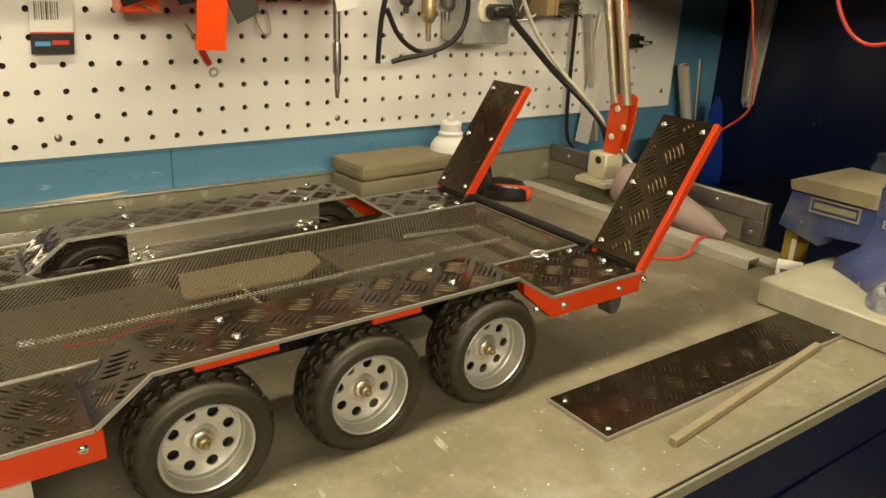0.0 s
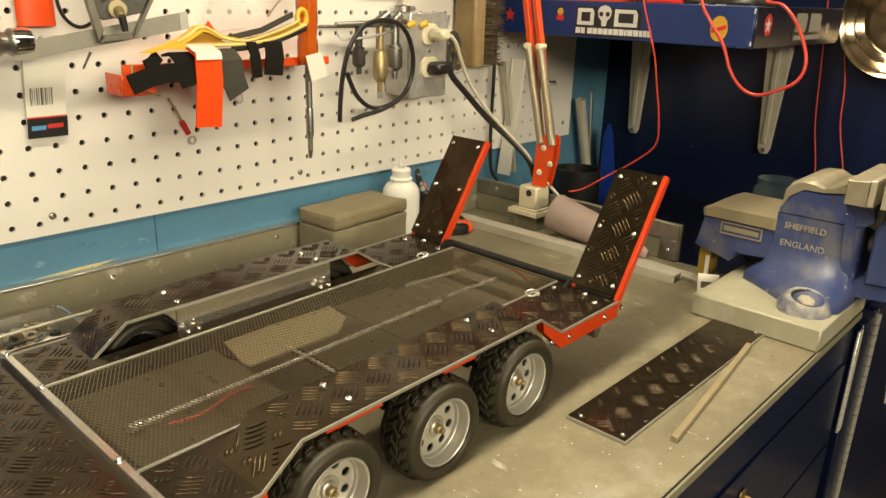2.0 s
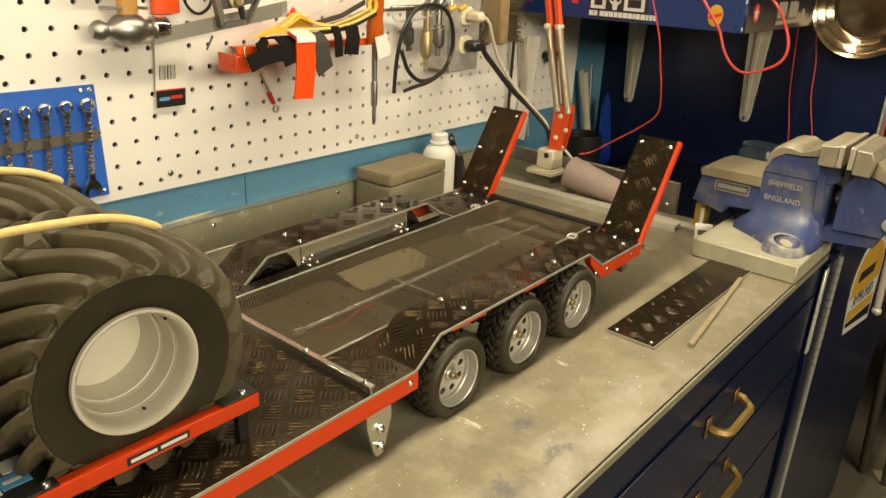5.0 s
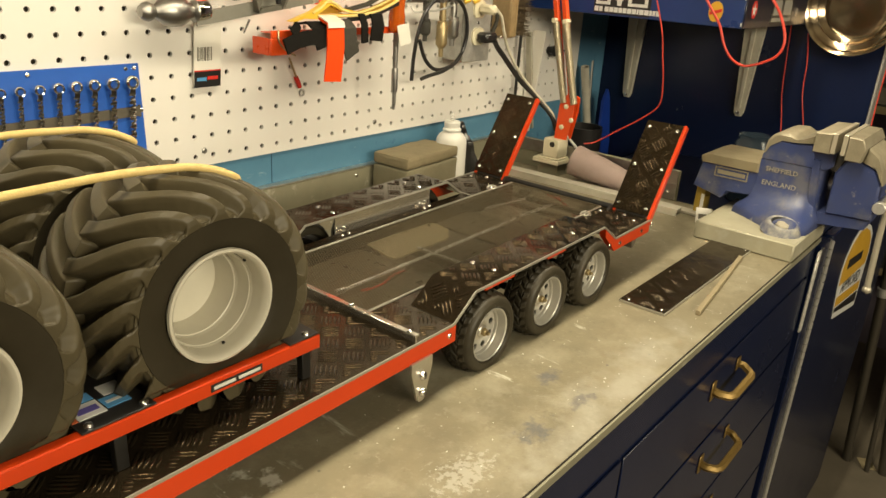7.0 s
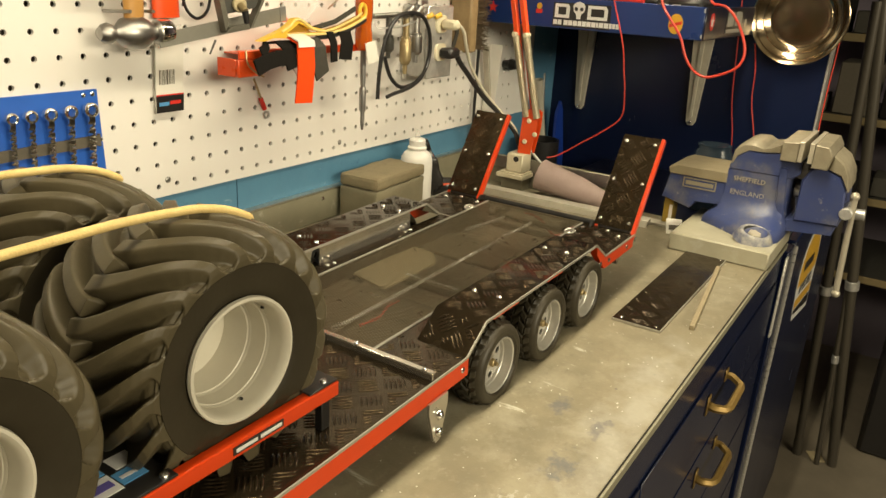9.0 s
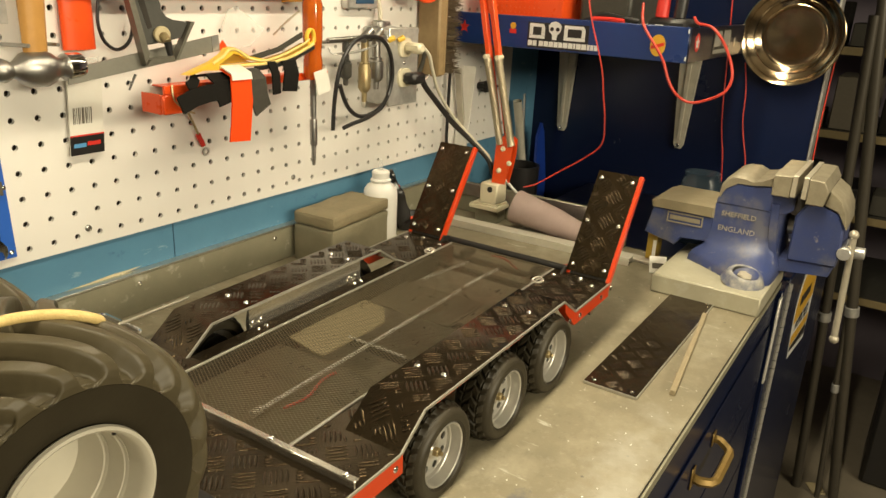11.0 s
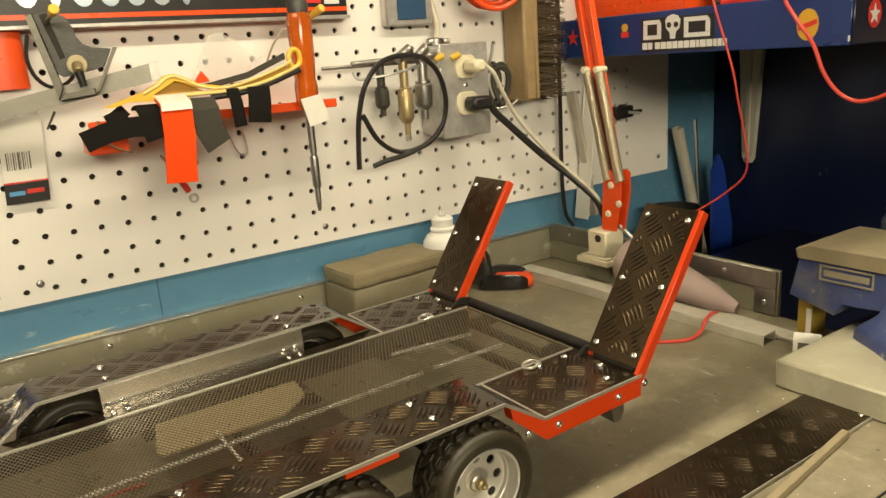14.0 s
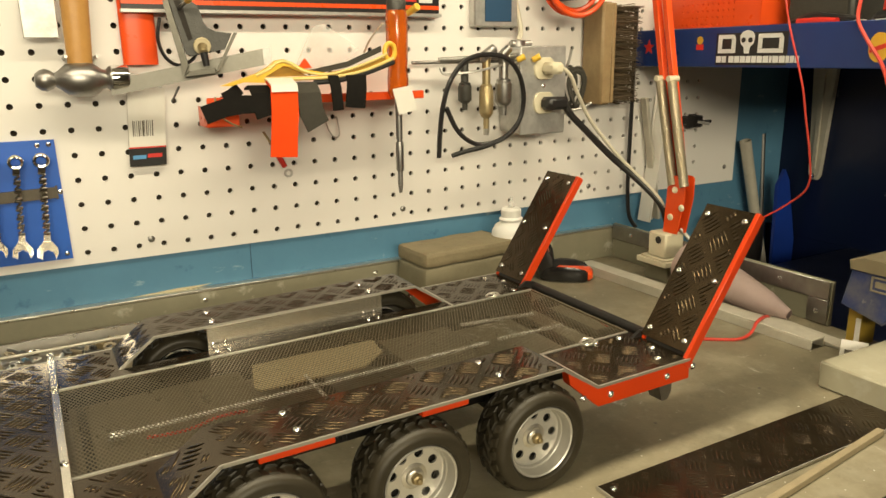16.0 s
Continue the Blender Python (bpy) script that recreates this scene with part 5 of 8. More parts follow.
solid("abrasive_paper_roll", MB().lathe([(0.0262, 0), (0.027, 0.002), (0.0222, L * 0.5), (0.0150, L * 0.8), (0.0060, L), (0.0052, L), (0.0140, L * 0.8), (0.0212, L * 0.5), (0.0258, 0.002)], cm, 28, closed=True), M_sand, "pinkish grey roll of abrasive paper lying by the end lip", "abrasive roll")


# desk lamp arm
M_springsteel = mat("brassy_spring_steel", (0.46, 0.41, 0.30), 0.35, 0.6, color2=(0.36, 0.30, 0.20), scale=60)


def lamp():
    B = Vector((0.634, -0.125, TOP))
    th = thing("spring_arm_lamp", "orange spring-arm lamp on an ivory clamp at the bench end", "lamp", at=B)
    base = MB().box(0.6115, 0.6530, -0.1580, -0.1040, 0.9180, 0.9255, 0.001)
    base.box(0.6135, 0.6510, -0.1555, -0.1100, 0.9255, 0.9290, 0.001)
    part("clamp_plate", base, M_ivory, th, "ivory plastic clamp")
    bb = part("socket_block", MB().box(0.6150, 0.6490, -0.1530, -0.1210, 0.9292, 0.9630, 0.002), M_ivory, th)
    part("socket_hole", MB().cyl((0.6142, -0.140, 0.9535), (0.6162, -0.140, 0.9535), 0.0050, None, 14), M_dark, bb)
    part("clamp_jaw", MB().box(0.6220, 0.6525, -0.1520, -0.1100, TOP + 0.0001, 0.9178, 0.001), M_olive, th)
    m = Matrix.Translation((0.634, 0, 0))
    # bracket: flat plate facing the bench
    br = [(-0.1360, 0.9635), (-0.1600, 0.9635), (-0.1690, 1.012), (-0.1690, 1.037), (-0.1640, 1.0405), (-0.1440, 1.0405), (-0.1400, 1.036)]
    plate = MB()
    for x in (0.626, 0.642):
        plate.prism(br, 0, 0.0016, Matrix.Translation((x, 0, 0)) @ Matrix.Rotation(radians(90), 4, "Z") @ Matrix.Rotation(radians(90), 4, "X"))
    plate.box(0.6277, 0.6419, -0.1400, -0.1384, 0.9640, 1.034)
    part("bracket", plate, M_orange, th, "orange folded steel bracket")
    lo, hi = Vector((0.635, -0.1500, 1.026)), Vector((0.641, -0.086, 1.30))
    for off in (-0.0085, 0.0085):
        o = Vector((0, off, 0))
        d = hi - lo
        mm = Matrix.Translation(lo + o) @ d.to_track_quat("Z", "Y").to_matrix().to_4x4()
        part("arm_bar", MB().box(-0.0045, 0.0045, -0.0045, 0.0045, 0, d.length, 0.0008, mm), M_orange, th)
    for off in (-0.0125, 0.0075):
        a = lo + Vector((-0.008, off - 0.004, 0.002))
        b = lo + (hi - lo) * 0.49 + Vector((-0.008, off, 0.0))
        n = 74
        pts = []
        dd = b - a
        u = dd.cross(Vector((1, 0, 0))).normalized()
        w = dd.cross(u).normalized()
        sp_ = MB()
        pts = [a + dd * (k / (n * 10)) + (u * math.cos(2 * math.pi * k / 10) + w * math.sin(2 * math.pi * k / 10)) * 0.0052 for k in range(n * 10 + 1)]
        sp_.tube(pts, 0.0012, 6, 1)
        part("spring", sp_, M_springsteel, th, "coiled tension spring")
    bolts("pivot_screw", [(0.6258, -0.153, 1.022), (0.6258, -0.166, 1.000), (0.6258, -0.148, 0.985)], 0.0045, 0.003, "-x", M_ivory, th)
    q = lo + (hi - lo) * 0.5
    for off in (-0.012, 0.009):
        part("pivot", MB().cyl((q.x - 0.014, q.y + off, q.z), (q.x + 0.004, q.y + off, q.z), 0.0042, None, 12, 0.0006), M_ivory, th)
    part("clamp_screw", MB().cyl((0.642, -0.152, 0.968), (0.660, -0.178, 0.935), 0.0026, None, 10), M_galv, th)


lamp()


# ---- things on the pegboard ----
M_spanner = mat("bright_spanner_steel", (0.86, 0.84, 0.78), 0.09, 1.0, color2=(0.70, 0.67, 0.60), scale=120, rvar=0.04)


def wrench(xt, zt, L, k):
    """A chrome combination spanner hanging ring end up."""
    m = Matrix.Translation((xt - 0.001, -0.0125, zt)) @ Matrix.Rotation(radians(3.5), 4, "Y") @ AX_Y
    th = thing("combination_spanner", "polished chrome spanner with a twisted shank on the blue board", "spanner", "spanner set", m=m)
    ring, n = MB(), 20
    ring.lathe([(0.0066 * k, -0.0030), (0.0070 * k, -0.0012), (0.0070 * k, 0.0014), (0.0062 * k, 0.0030), (0.0052 * k, 0.0036), (0.0042 * k, 0.0034), (0.0036 * k, 0.0022), (0.0036 * k, -0.0030)], None, n, closed=True)
    part("ring_end", ring, M_spanner, th, world=False)
    sh = MB()
    rows = 56
    v, f = [], []
    for i in range(rows + 1):
        u = i / rows
        y = -0.0060 * k - u * (L - 0.015 * k)
        tw = 7 * math.pi * min(max((u - 0.06) / 0.84, 0), 1)
        w, h = 0.0029 * k, 0.0016
        ct, st = math.cos(tw), math.sin(tw)
        for a, b in ((-w, -h), (w, -h), (w, h), (-w, h)):
            v.append((a * ct - b * st, y, a * st + b * ct))
    for i in range(rows):
        for q in range(4):
            f.append((4 * i + q, 4 * i + (q + 1) % 4, 4 * i + 4 + (q + 1) % 4, 4 * i + 4 + q))
    f += [(0, 1, 2, 3), (4 * rows, 4 * rows + 3, 4 * rows + 2, 4 * rows + 1)]
    sh.add(v, f)
    part("shank", sh, M_spanner, th, world=False)
    y0 = -L + 0.004 * k
    jaw = [(-0.0035 * k, y0 + 0.006 * k), (-0.0085 * k, y0 - 0.001 * k), (-0.0088 * k, y0 - 0.008 * k), (-0.0045 * k, y0 - 0.0105 * k), (-0.004 * k, y0 - 0.004 * k), (0.0, y0 - 0.002 * k), (0.004 * k, y0 - 0.004 * k), (0.006 * k, y0 - 0.0105 * k), (0.0085 * k, y0 - 0.006 * k), (0.008 * k, y0), (0.0035 * k, y0 + 0.006 * k)]
    part("open_end", MB().prism(jaw, -0.0018, 0.0018), M_spanner, th, world=False)


wp = thing("spanner_board", "bright blue plastic spanner holder board on the pegboard", "tool holder", at=(-0.19, -0.002, 1.0))
part("board", slab(MB(), [(-0.315, 0.997), (-0.078, 0.997), (-0.0805, 1.1195), (-0.315, 1.1195)], -0.0035, -0.0005), M_blueboard, wp)
part("strap", slab(MB(), [(-0.315, 1.056), (-0.084, 1.0615), (-0.084, 1.0725), (-0.315, 1.067)], -0.0070, -0.0045), M_strap, wp, "grey-brown retaining strap")
part("strap_end", MB().box(-0.0855, -0.0835, -0.0070, -0.0036, 1.0605, 1.0735), M_strap, wp)
bolts("rivet", [(x, -0.0035, z) for x, z in ((-0.086, 1.115), (-0.096, 1.1145), (-0.0815, 1.067), (-0.083, 1.003), (-0.20, 1.115))], 0.0025, 0.0014, "-y", M_chrome, wp)
for i, (x, k, L) in enumerate(((-0.0935, 1.12, 0.092), (-0.1155, 1.06, 0.089), (-0.1365, 1.0, 0.086), (-0.1555, 0.94, 0.083), (-0.174, 0.88, 0.080), (-0.193, 0.82, 0.077), (-0.212, 0.78, 0.074), (-0.230, 0.74, 0.071), (-0.248, 0.70, 0.068), (-0.266, 0.66, 0.065))):
    wrench(x, 1.1005, L, k)

# carded packet
tg = thing("hanging_packet", "clear plastic packet with a barcode and a black label", "packet", at=(0.006, -0.006, 1.087))
part("packet", slab(MB(), [(-0.0135, 1.087), (0.0225, 1.087), (0.0285, 1.166), (-0.0085, 1.166)], -0.0075, -0.0055), M_cardwhite, tg)
part("label_band", slab(MB(), [(-0.0138, 1.087), (0.0227, 1.087), (0.0242, 1.1055), (-0.0126, 1.1055)], -0.0082, -0.0077), M_black, tg, "black label band")
part("label_rule", slab(MB(), [(-0.0126, 1.1056), (0.0242, 1.1056), (0.0243, 1.107), (-0.0125, 1.107)], -0.0082, -0.0077), M_redprint, tg)
part("label_mark", slab(MB(), [(-0.010, 1.0945), (0.003, 1.0945), (0.0035, 1.0985), (-0.0095, 1.0985)], -0.0086, -0.0083), M_sb, tg)
part("label_mark", slab(MB(), [(0.0045, 1.0955), (0.019, 1.0955), (0.0195, 1.0995), (0.005, 1.0995)], -0.0086, -0.0083), M_redprint, tg)
for k, w in enumerate((2, 1, 1, 2, 1, 3, 1, 2, 1, 1, 2)):
    x = -0.0075 + k * 0.0019
    part("barcode_bar", slab(MB(), [(x, 1.118), (x + 0.0005 * w, 1.118), (x + 0.0005 * w + 0.001, 1.134), (x + 0.001, 1.134)], -0.0080, -0.0077), M_strap, tg)
part("packet_top", slab(MB(), [(-0.006, 1.1665), (0.0265, 1.1665), (0.0275, 1.182), (-0.004, 1.182)], -0.0068, -0.0060), M_clear, tg)


# hammer
def hammer():
    th = thing("ball_pein_hammer", "steel ball-pein hammer with a varnished wooden handle hanging head down", "hammer", at=(-0.047, -0.03, 1.18))
    ax = Matrix.Translation((-0.050, -0.033, 1.1775)) @ Matrix.Rotation(radians(90), 4, "Y") @ Matrix.Rotation(0, 4, "Z")
    head = MB().lathe([(1e-6, -0.041), (0.006, -0.040), (0.0095, -0.0355), (0.0105, -0.031), (0.0085, -0.026), (0.0065, -0.0235), (0.0085, -0.020), (0.0145, -0.013), (0.0165, -0.004), (0.0165, 0.006), (0.0135, 0.013), (0.0095, 0.018),
                       (0.0088, 0.0215), (0.0115, 0.024), (0.0125, 0.0255), (0.0125, 0.040), (0.0115, 0.0418), (1e-6, 0.0418)], ax, 28)
    part("head", head, M_steel, th)
    part("poll", MB().lathe([(0.0127, 0.0262), (0.0129, 0.0275), (0.0129, 0.0395), (0.0120, 0.0415)], ax, 28), M_chrome, th, "polished striking face")
    v, f = [], []
    for i, (z, w, d) in enumerate(((1.188, 0.0110, 0.006), (1.20, 0.0112, 0.0062), (1.25, 0.0125, 0.0080), (1.33, 0.0135, 0.0095))):
        for k in range(14):
            a = 2 * math.pi * k / 14
            v.append((-0.050 + w * math.cos(a) + (z - 1.19) * 0.03, -0.033 + d * math.sin(a), z))
    for i in range(3):
        for k in range(14):
            f.append((14 * i + k, 14 * i + (k + 1) % 14, 14 * i + 14 + (k + 1) % 14, 14 * i + 14 + k))
    f += [tuple(range(14)), tuple(42 + k for k in range(14))]
    part("handle", MB().add(v, f), M_handlewood, th)
    for x in (-0.062, -0.035):
        part("hook", MB().cyl((x, 0.0, 1.197), (x, -0.045, 1.199), 0.0018, None, 8), M_steel, th)


hammer()
solid("steel_scraper", MB().box(-0.094, -0.064, -0.0215, -0.0195, 1.216, 1.30, 0.0006).box(-0.094, -0.064, -0.0195, -0.0005, 1.24, 1.30, 0.0006), M_galv, "bright bent steel sheet hanging beside the hammer", "steel sheet")
sleeve = [(0.0085 + 0.0170 * math.cos(a), -0.0070 + 0.0060 * math.sin(a)) for a in [2 * math.pi * k / 28 for k in range(28)]]
solid("red_tube", MB().prism(sleeve, 1.190, 1.33), M_orange, "flattened orange-red plastic tube hanging behind the sign", "tube")

# black sign box with abstract lettering shapes
sg = thing("black_sign", "long black sign panel with chrome-blue lettering shapes and an orange stripe", "sign", at=(0.17, -0.012, 1.243))
part("panel", MB().box(-0.006, 0.3535, -0.0145, -0.0134, 1.2445, 1.36, 0.0004), M_black, sg)
part("ledge", MB().box(-0.007, 0.3545, -0.0195, -0.0134, 1.2405, 1.2443, 0.0006).box(0.06, 0.3545, -0.0133, -0.0005, 1.2405, 1.2443, 0.0006), M_galv, sg, "thin metal ledge")
part("stripe", MB().box(-0.0055, 0.353, -0.0150, -0.0146, 1.2490, 1.2535), M_orange, sg, "orange stripe")
M_silverblue = mat("chrome_print", (0.62, 0.66, 0.70), 0.3, 0.6, color2=(0.22, 0.34, 0.50), scale=60, amount=0.9)
for k in range(7):
    x = 0.035 + k * 0.0235
    pts = [(x + 0.0092 * math.cos(q) * (1 if k not in (1, 6) else 0.5), 1.2705 + 0.0115 * math.sin(q)) for q in [2 * math.pi * i / 14 for i in range(14)]]
    part("letter_shape", slab(MB(), pts, -0.0154, -0.0146), M_silverblue, sg)
part("maker_mark", slab(MB(), [(0.302, 1.258), (0.322, 1.2575), (0.322, 1.2685), (0.302, 1.269)], -0.0152, -0.0146), M_redprint, sg)
part("maker_mark", slab(MB(), [(0.326, 1.2565), (0.344, 1.2565), (0.344, 1.2645), (0.326, 1.2645)], -0.0152, -0.0146), M_sw, sg)


# combination square
M_head = mat("dark_cast_steel", (0.16, 0.15, 0.12), 0.36, 0.3, color2=(0.09, 0.083, 0.065), scale=70, amount=0.8, bump=0.04)


def square():
    th = thing("combination_square", "steel combination square with a dark cast head lying along the rule", "square", at=(0.05, -0.045, 1.18))
    part("rule", slab(MB(), [(-0.024, 1.1580), (0.144, 1.1885), (0.1425, 1.206), (-0.024, 1.1740)], -0.0435, -0.0410), M_rule, th, "satin steel rule")
    part("rule_end", slab(MB(), [(0.1350, 1.187), (0.144, 1.1886), (0.1425, 1.2065), (0.1345, 1.205)], -0.0442, -0.0436), M_steel, th)
    part("rib", slab(MB(), [(0.0360, 1.2530), (0.0415, 1.2555), (0.0560, 1.1870), (0.0510, 1.1765)], -0.058, -0.0436, 0.0010), M_head, th, "dark cast head with worn bright edges")
    part("rib", slab(MB(), [(0.0512, 1.1762), (0.0560, 1.1820), (0.0830, 1.1850), (0.0838, 1.1795)], -0.058, -0.0444, 0.0010), M_head, th)
    part("rib", slab(MB(), [(0.0832, 1.1800), (0.0868, 1.1815), (0.1085, 1.2210), (0.1045, 1.2212)], -0.058, -0.0444, 0.0010), M_head, th)
    # web darker than the ribs: the recess's shade is in its colour
    part("web", slab(MB(), [(0.0418, 1.2545), (0.0580, 1.2570), (0.0690, 1.2500), (0.0735, 1.2400), (0.0745, 1.2330), (0.0790, 1.2260), (0.0870, 1.2225), (0.0960, 1.2215), (0.1030, 1.2205), (0.0945, 1.2040), (0.0730, 1.1995), (0.0580, 1.1970), (0.0540, 1.2000)], -0.0520, -0.0445, 0.0006), M_cast, th, "web darkened as a shaded recess")
    part("groove", slab(MB(), [(0.0470, 1.2535), (0.0535, 1.2550), (0.0625, 1.2150), (0.0580, 1.2130)], -0.0526, -0.0521), M_dark, th)
    part("washer", MB().cyl((0.0715, -0.0525, 1.2075), (0.0715, -0.0575, 1.2075), 0.0090, None, 22, 0.0010), M_patch, th, "tan brass washer")
    part("clamp_nut", MB().cyl((0.0715, -0.0575, 1.2075), (0.0725, -0.066, 1.2010), 0.0050, 0.0044, 10, 0.0006), M_brass, th)
    part("scriber_tip", MB().cyl((0.0725, -0.0655, 1.2010), (0.0745, -0.066, 1.1870), 0.0042, 0.0032, 10), M_black, th)
    part("scriber", MB().cyl((0.044, -0.044, 1.166), (0.035, -0.046, 1.150), 0.0014, 0.0010, 6), M_cast, th)
    # it hangs turned out from the board, away from the wall at the tip
    th.matrix_basis = Matrix.Translation((0.0387, -0.068, 1.1787)) @ Matrix.Rotation(radians(-12.5), 4, "Z") @ Matrix.Scale(0.92, 4) @ Matrix.Translation((-0.0512, 0.058, -1.1765)) @ th.matrix_basis


square()
sqh = thing("square_hook", "long steel pegboard hook with a yellow rubber tip", "hook", "pegboard hooks", at=(0.0405, 0, 1.236))
part("rod", MB().cyl((0.0400, 0, 1.236), (0.0405, -0.106, 1.2475), 0.0018, None, 8), M_steel, sqh)
part("tip", MB().cyl((0.0405, -0.104, 1.2472), (0.0405, -0.118, 1.2500), 0.0034, 0.0042, 10, 0.0008), M_yellow, sqh, "yellow rubber tip")
solid("cable_loop", MB().tube([(0.030, -0.012, 1.236), (0.026, -0.014, 1.216), (0.031, -0.014, 1.198), (0.044, -0.014, 1.189), (0.060, -0.012, 1.196), (0.066, -0.012, 1.214), (0.064, -0.01, 1.236)], 0.0018, 8), M_black, "thin black cable loop hanging behind the square", "cable")

# red rack with webbing straps
rk = thing("red_wall_rack", "narrow red steel rack screwed to the pegboard", "tool rack", at=(0.18, -0.03, 1.15))
part("rail", MB().box(0.058, 0.3035, -0.066, -0.062, 1.1480, 1.1570, 0.0008), M_orange, rk)
part("shelf", MB().box(0.090, 0.3035, -0.0618, -0.002, 1.1480, 1.1495, 0.0006), M_orange, rk)
part("end_plate", MB().box(0.0560, 0.0895, -0.0660, -0.0605, 1.1275, 1.1478, 0.0015), M_orange, rk)
part("end_fold", MB().box(0.0560, 0.0578, -0.0604, -0.0300, 1.1275, 1.1478, 0.0005), M_orange, rk)
part("wire_clip", MB().tube([(0.066, -0.068, 1.158), (0.066, -0.070, 1.143), (0.078, -0.072, 1.132), (0.090, -0.070, 1.127)], 0.0011, 6), M_brass, rk)


def strap(name, pts, width, thick, material, label):
    """A webbing strip along (x, y, z) points; its width lies along x unless the strip runs along x."""
    P = [Vector(p) for p in pts]
    v, f = [], []
    for i, p in enumerate(P):
        d = (P[min(i + 1, len(P) - 1)] - P[max(i - 1, 0)]).normalized()
        s = Vector((0, -1, 0.15)).cross(d).normalized() if abs(d.y) < 0.8 else Vector((1, 0, 0))
        n = d.cross(s).normalized()
        w = width * (1 + 0.06 * math.sin(3.1 * i))
        v += [tuple(p + s * a * w / 2 + n * b * thick / 2) for a, b in ((-1, -1), (1, -1), (1, 1), (-1, 1))]
    for i in range(len(P) - 1):
        for q in range(4):
            f.append((4 * i + q, 4 * i + (q + 1) % 4, 4 * i + 4 + (q + 1) % 4, 4 * i + 4 + q))
    n = len(P) - 1
    f += [(0, 1, 2, 3), (4 * n, 4 * n + 3, 4 * n + 2, 4 * n + 1)]
    return solid(name, MB().add(v, f), material, label, "strap", "webbing straps")


strap("webbing_strap", [(0.110, -0.070, 1.165), (0.110, -0.084, 1.168), (0.110, -0.096, 1.161), (0.110, -0.100, 1.148), (0.112, -0.101, 1.140)], 0.030, 0.0022, M_velcro, "black webbing strap folded over the red rack")
strap("webbing_strap", [(0.106, -0.0985, 1.151), (0.085, -0.100, 1.1515), (0.066, -0.102, 1.149), (0.046, -0.105, 1.143)], 0.0175, 0.0022, M_velcro, "black webbing strap end sticking out sideways")
strap("webbing_strap", [(0.1265, -0.064, 1.172), (0.1265, -0.085, 1.173), (0.1265, -0.102, 1.166), (0.1255, -0.104, 1.140), (0.1235, -0.1035, 1.118), (0.122, -0.102, 1.0975)], 0.0275, 0.0020, M_redweb, "bright red webbing strap hanging over the rack")
strap("webbing_strap", [(0.1265, -0.070, 1.1745), (0.1265, -0.0855, 1.1755), (0.1265, -0.1033, 1.1690), (0.1265, -0.1046, 1.1625)], 0.027, 0.0012, M_cardwhite, "white folded strap over the red one")
strap("webbing_strap", [(0.1535, -0.068, 1.166), (0.1535, -0.085, 1.170), (0.1535, -0.097, 1.160), (0.155, -0.098, 1.142), (0.1625, -0.096, 1.126)], 0.026, 0.0020, M_greyweb, "dark grey webbing strap hanging over the rack")
strap("webbing_strap", [(0.1845, -0.07, 1.176), (0.1845, -0.088, 1.176), (0.185, -0.094, 1.164), (0.187, -0.093, 1.141)], 0.0115, 0.0020, M_velcro, "narrow black webbing strap")
strap("webbing_strap", [(0.212, -0.066, 1.172), (0.210, -0.090, 1.176), (0.207, -0.097, 1.164), (0.205, -0.0955, 1.143)], 0.022, 0.0020, M_velcro, "black webbing strap with a slanted end")
strap("webbing_strap", [(0.088, -0.078, 1.166), (0.078, -0.086, 1.160), (0.070, -0.088, 1.157)], 0.012, 0.0020, M_velcro, "short black webbing strap tucked behind the others")


# darker copy of the yellow plastic, with the shade of its hollows painted in
M_amberback = mat("shaded_amber_plastic", (0.42, 0.24, 0.03), 0.4, color2=(0.30, 0.16, 0.02), scale=60)
M_creamyellow = mat("cream_yellow_plastic", (0.80, 0.62, 0.24), 0.35, color2=(0.72, 0.54, 0.18), scale=60)


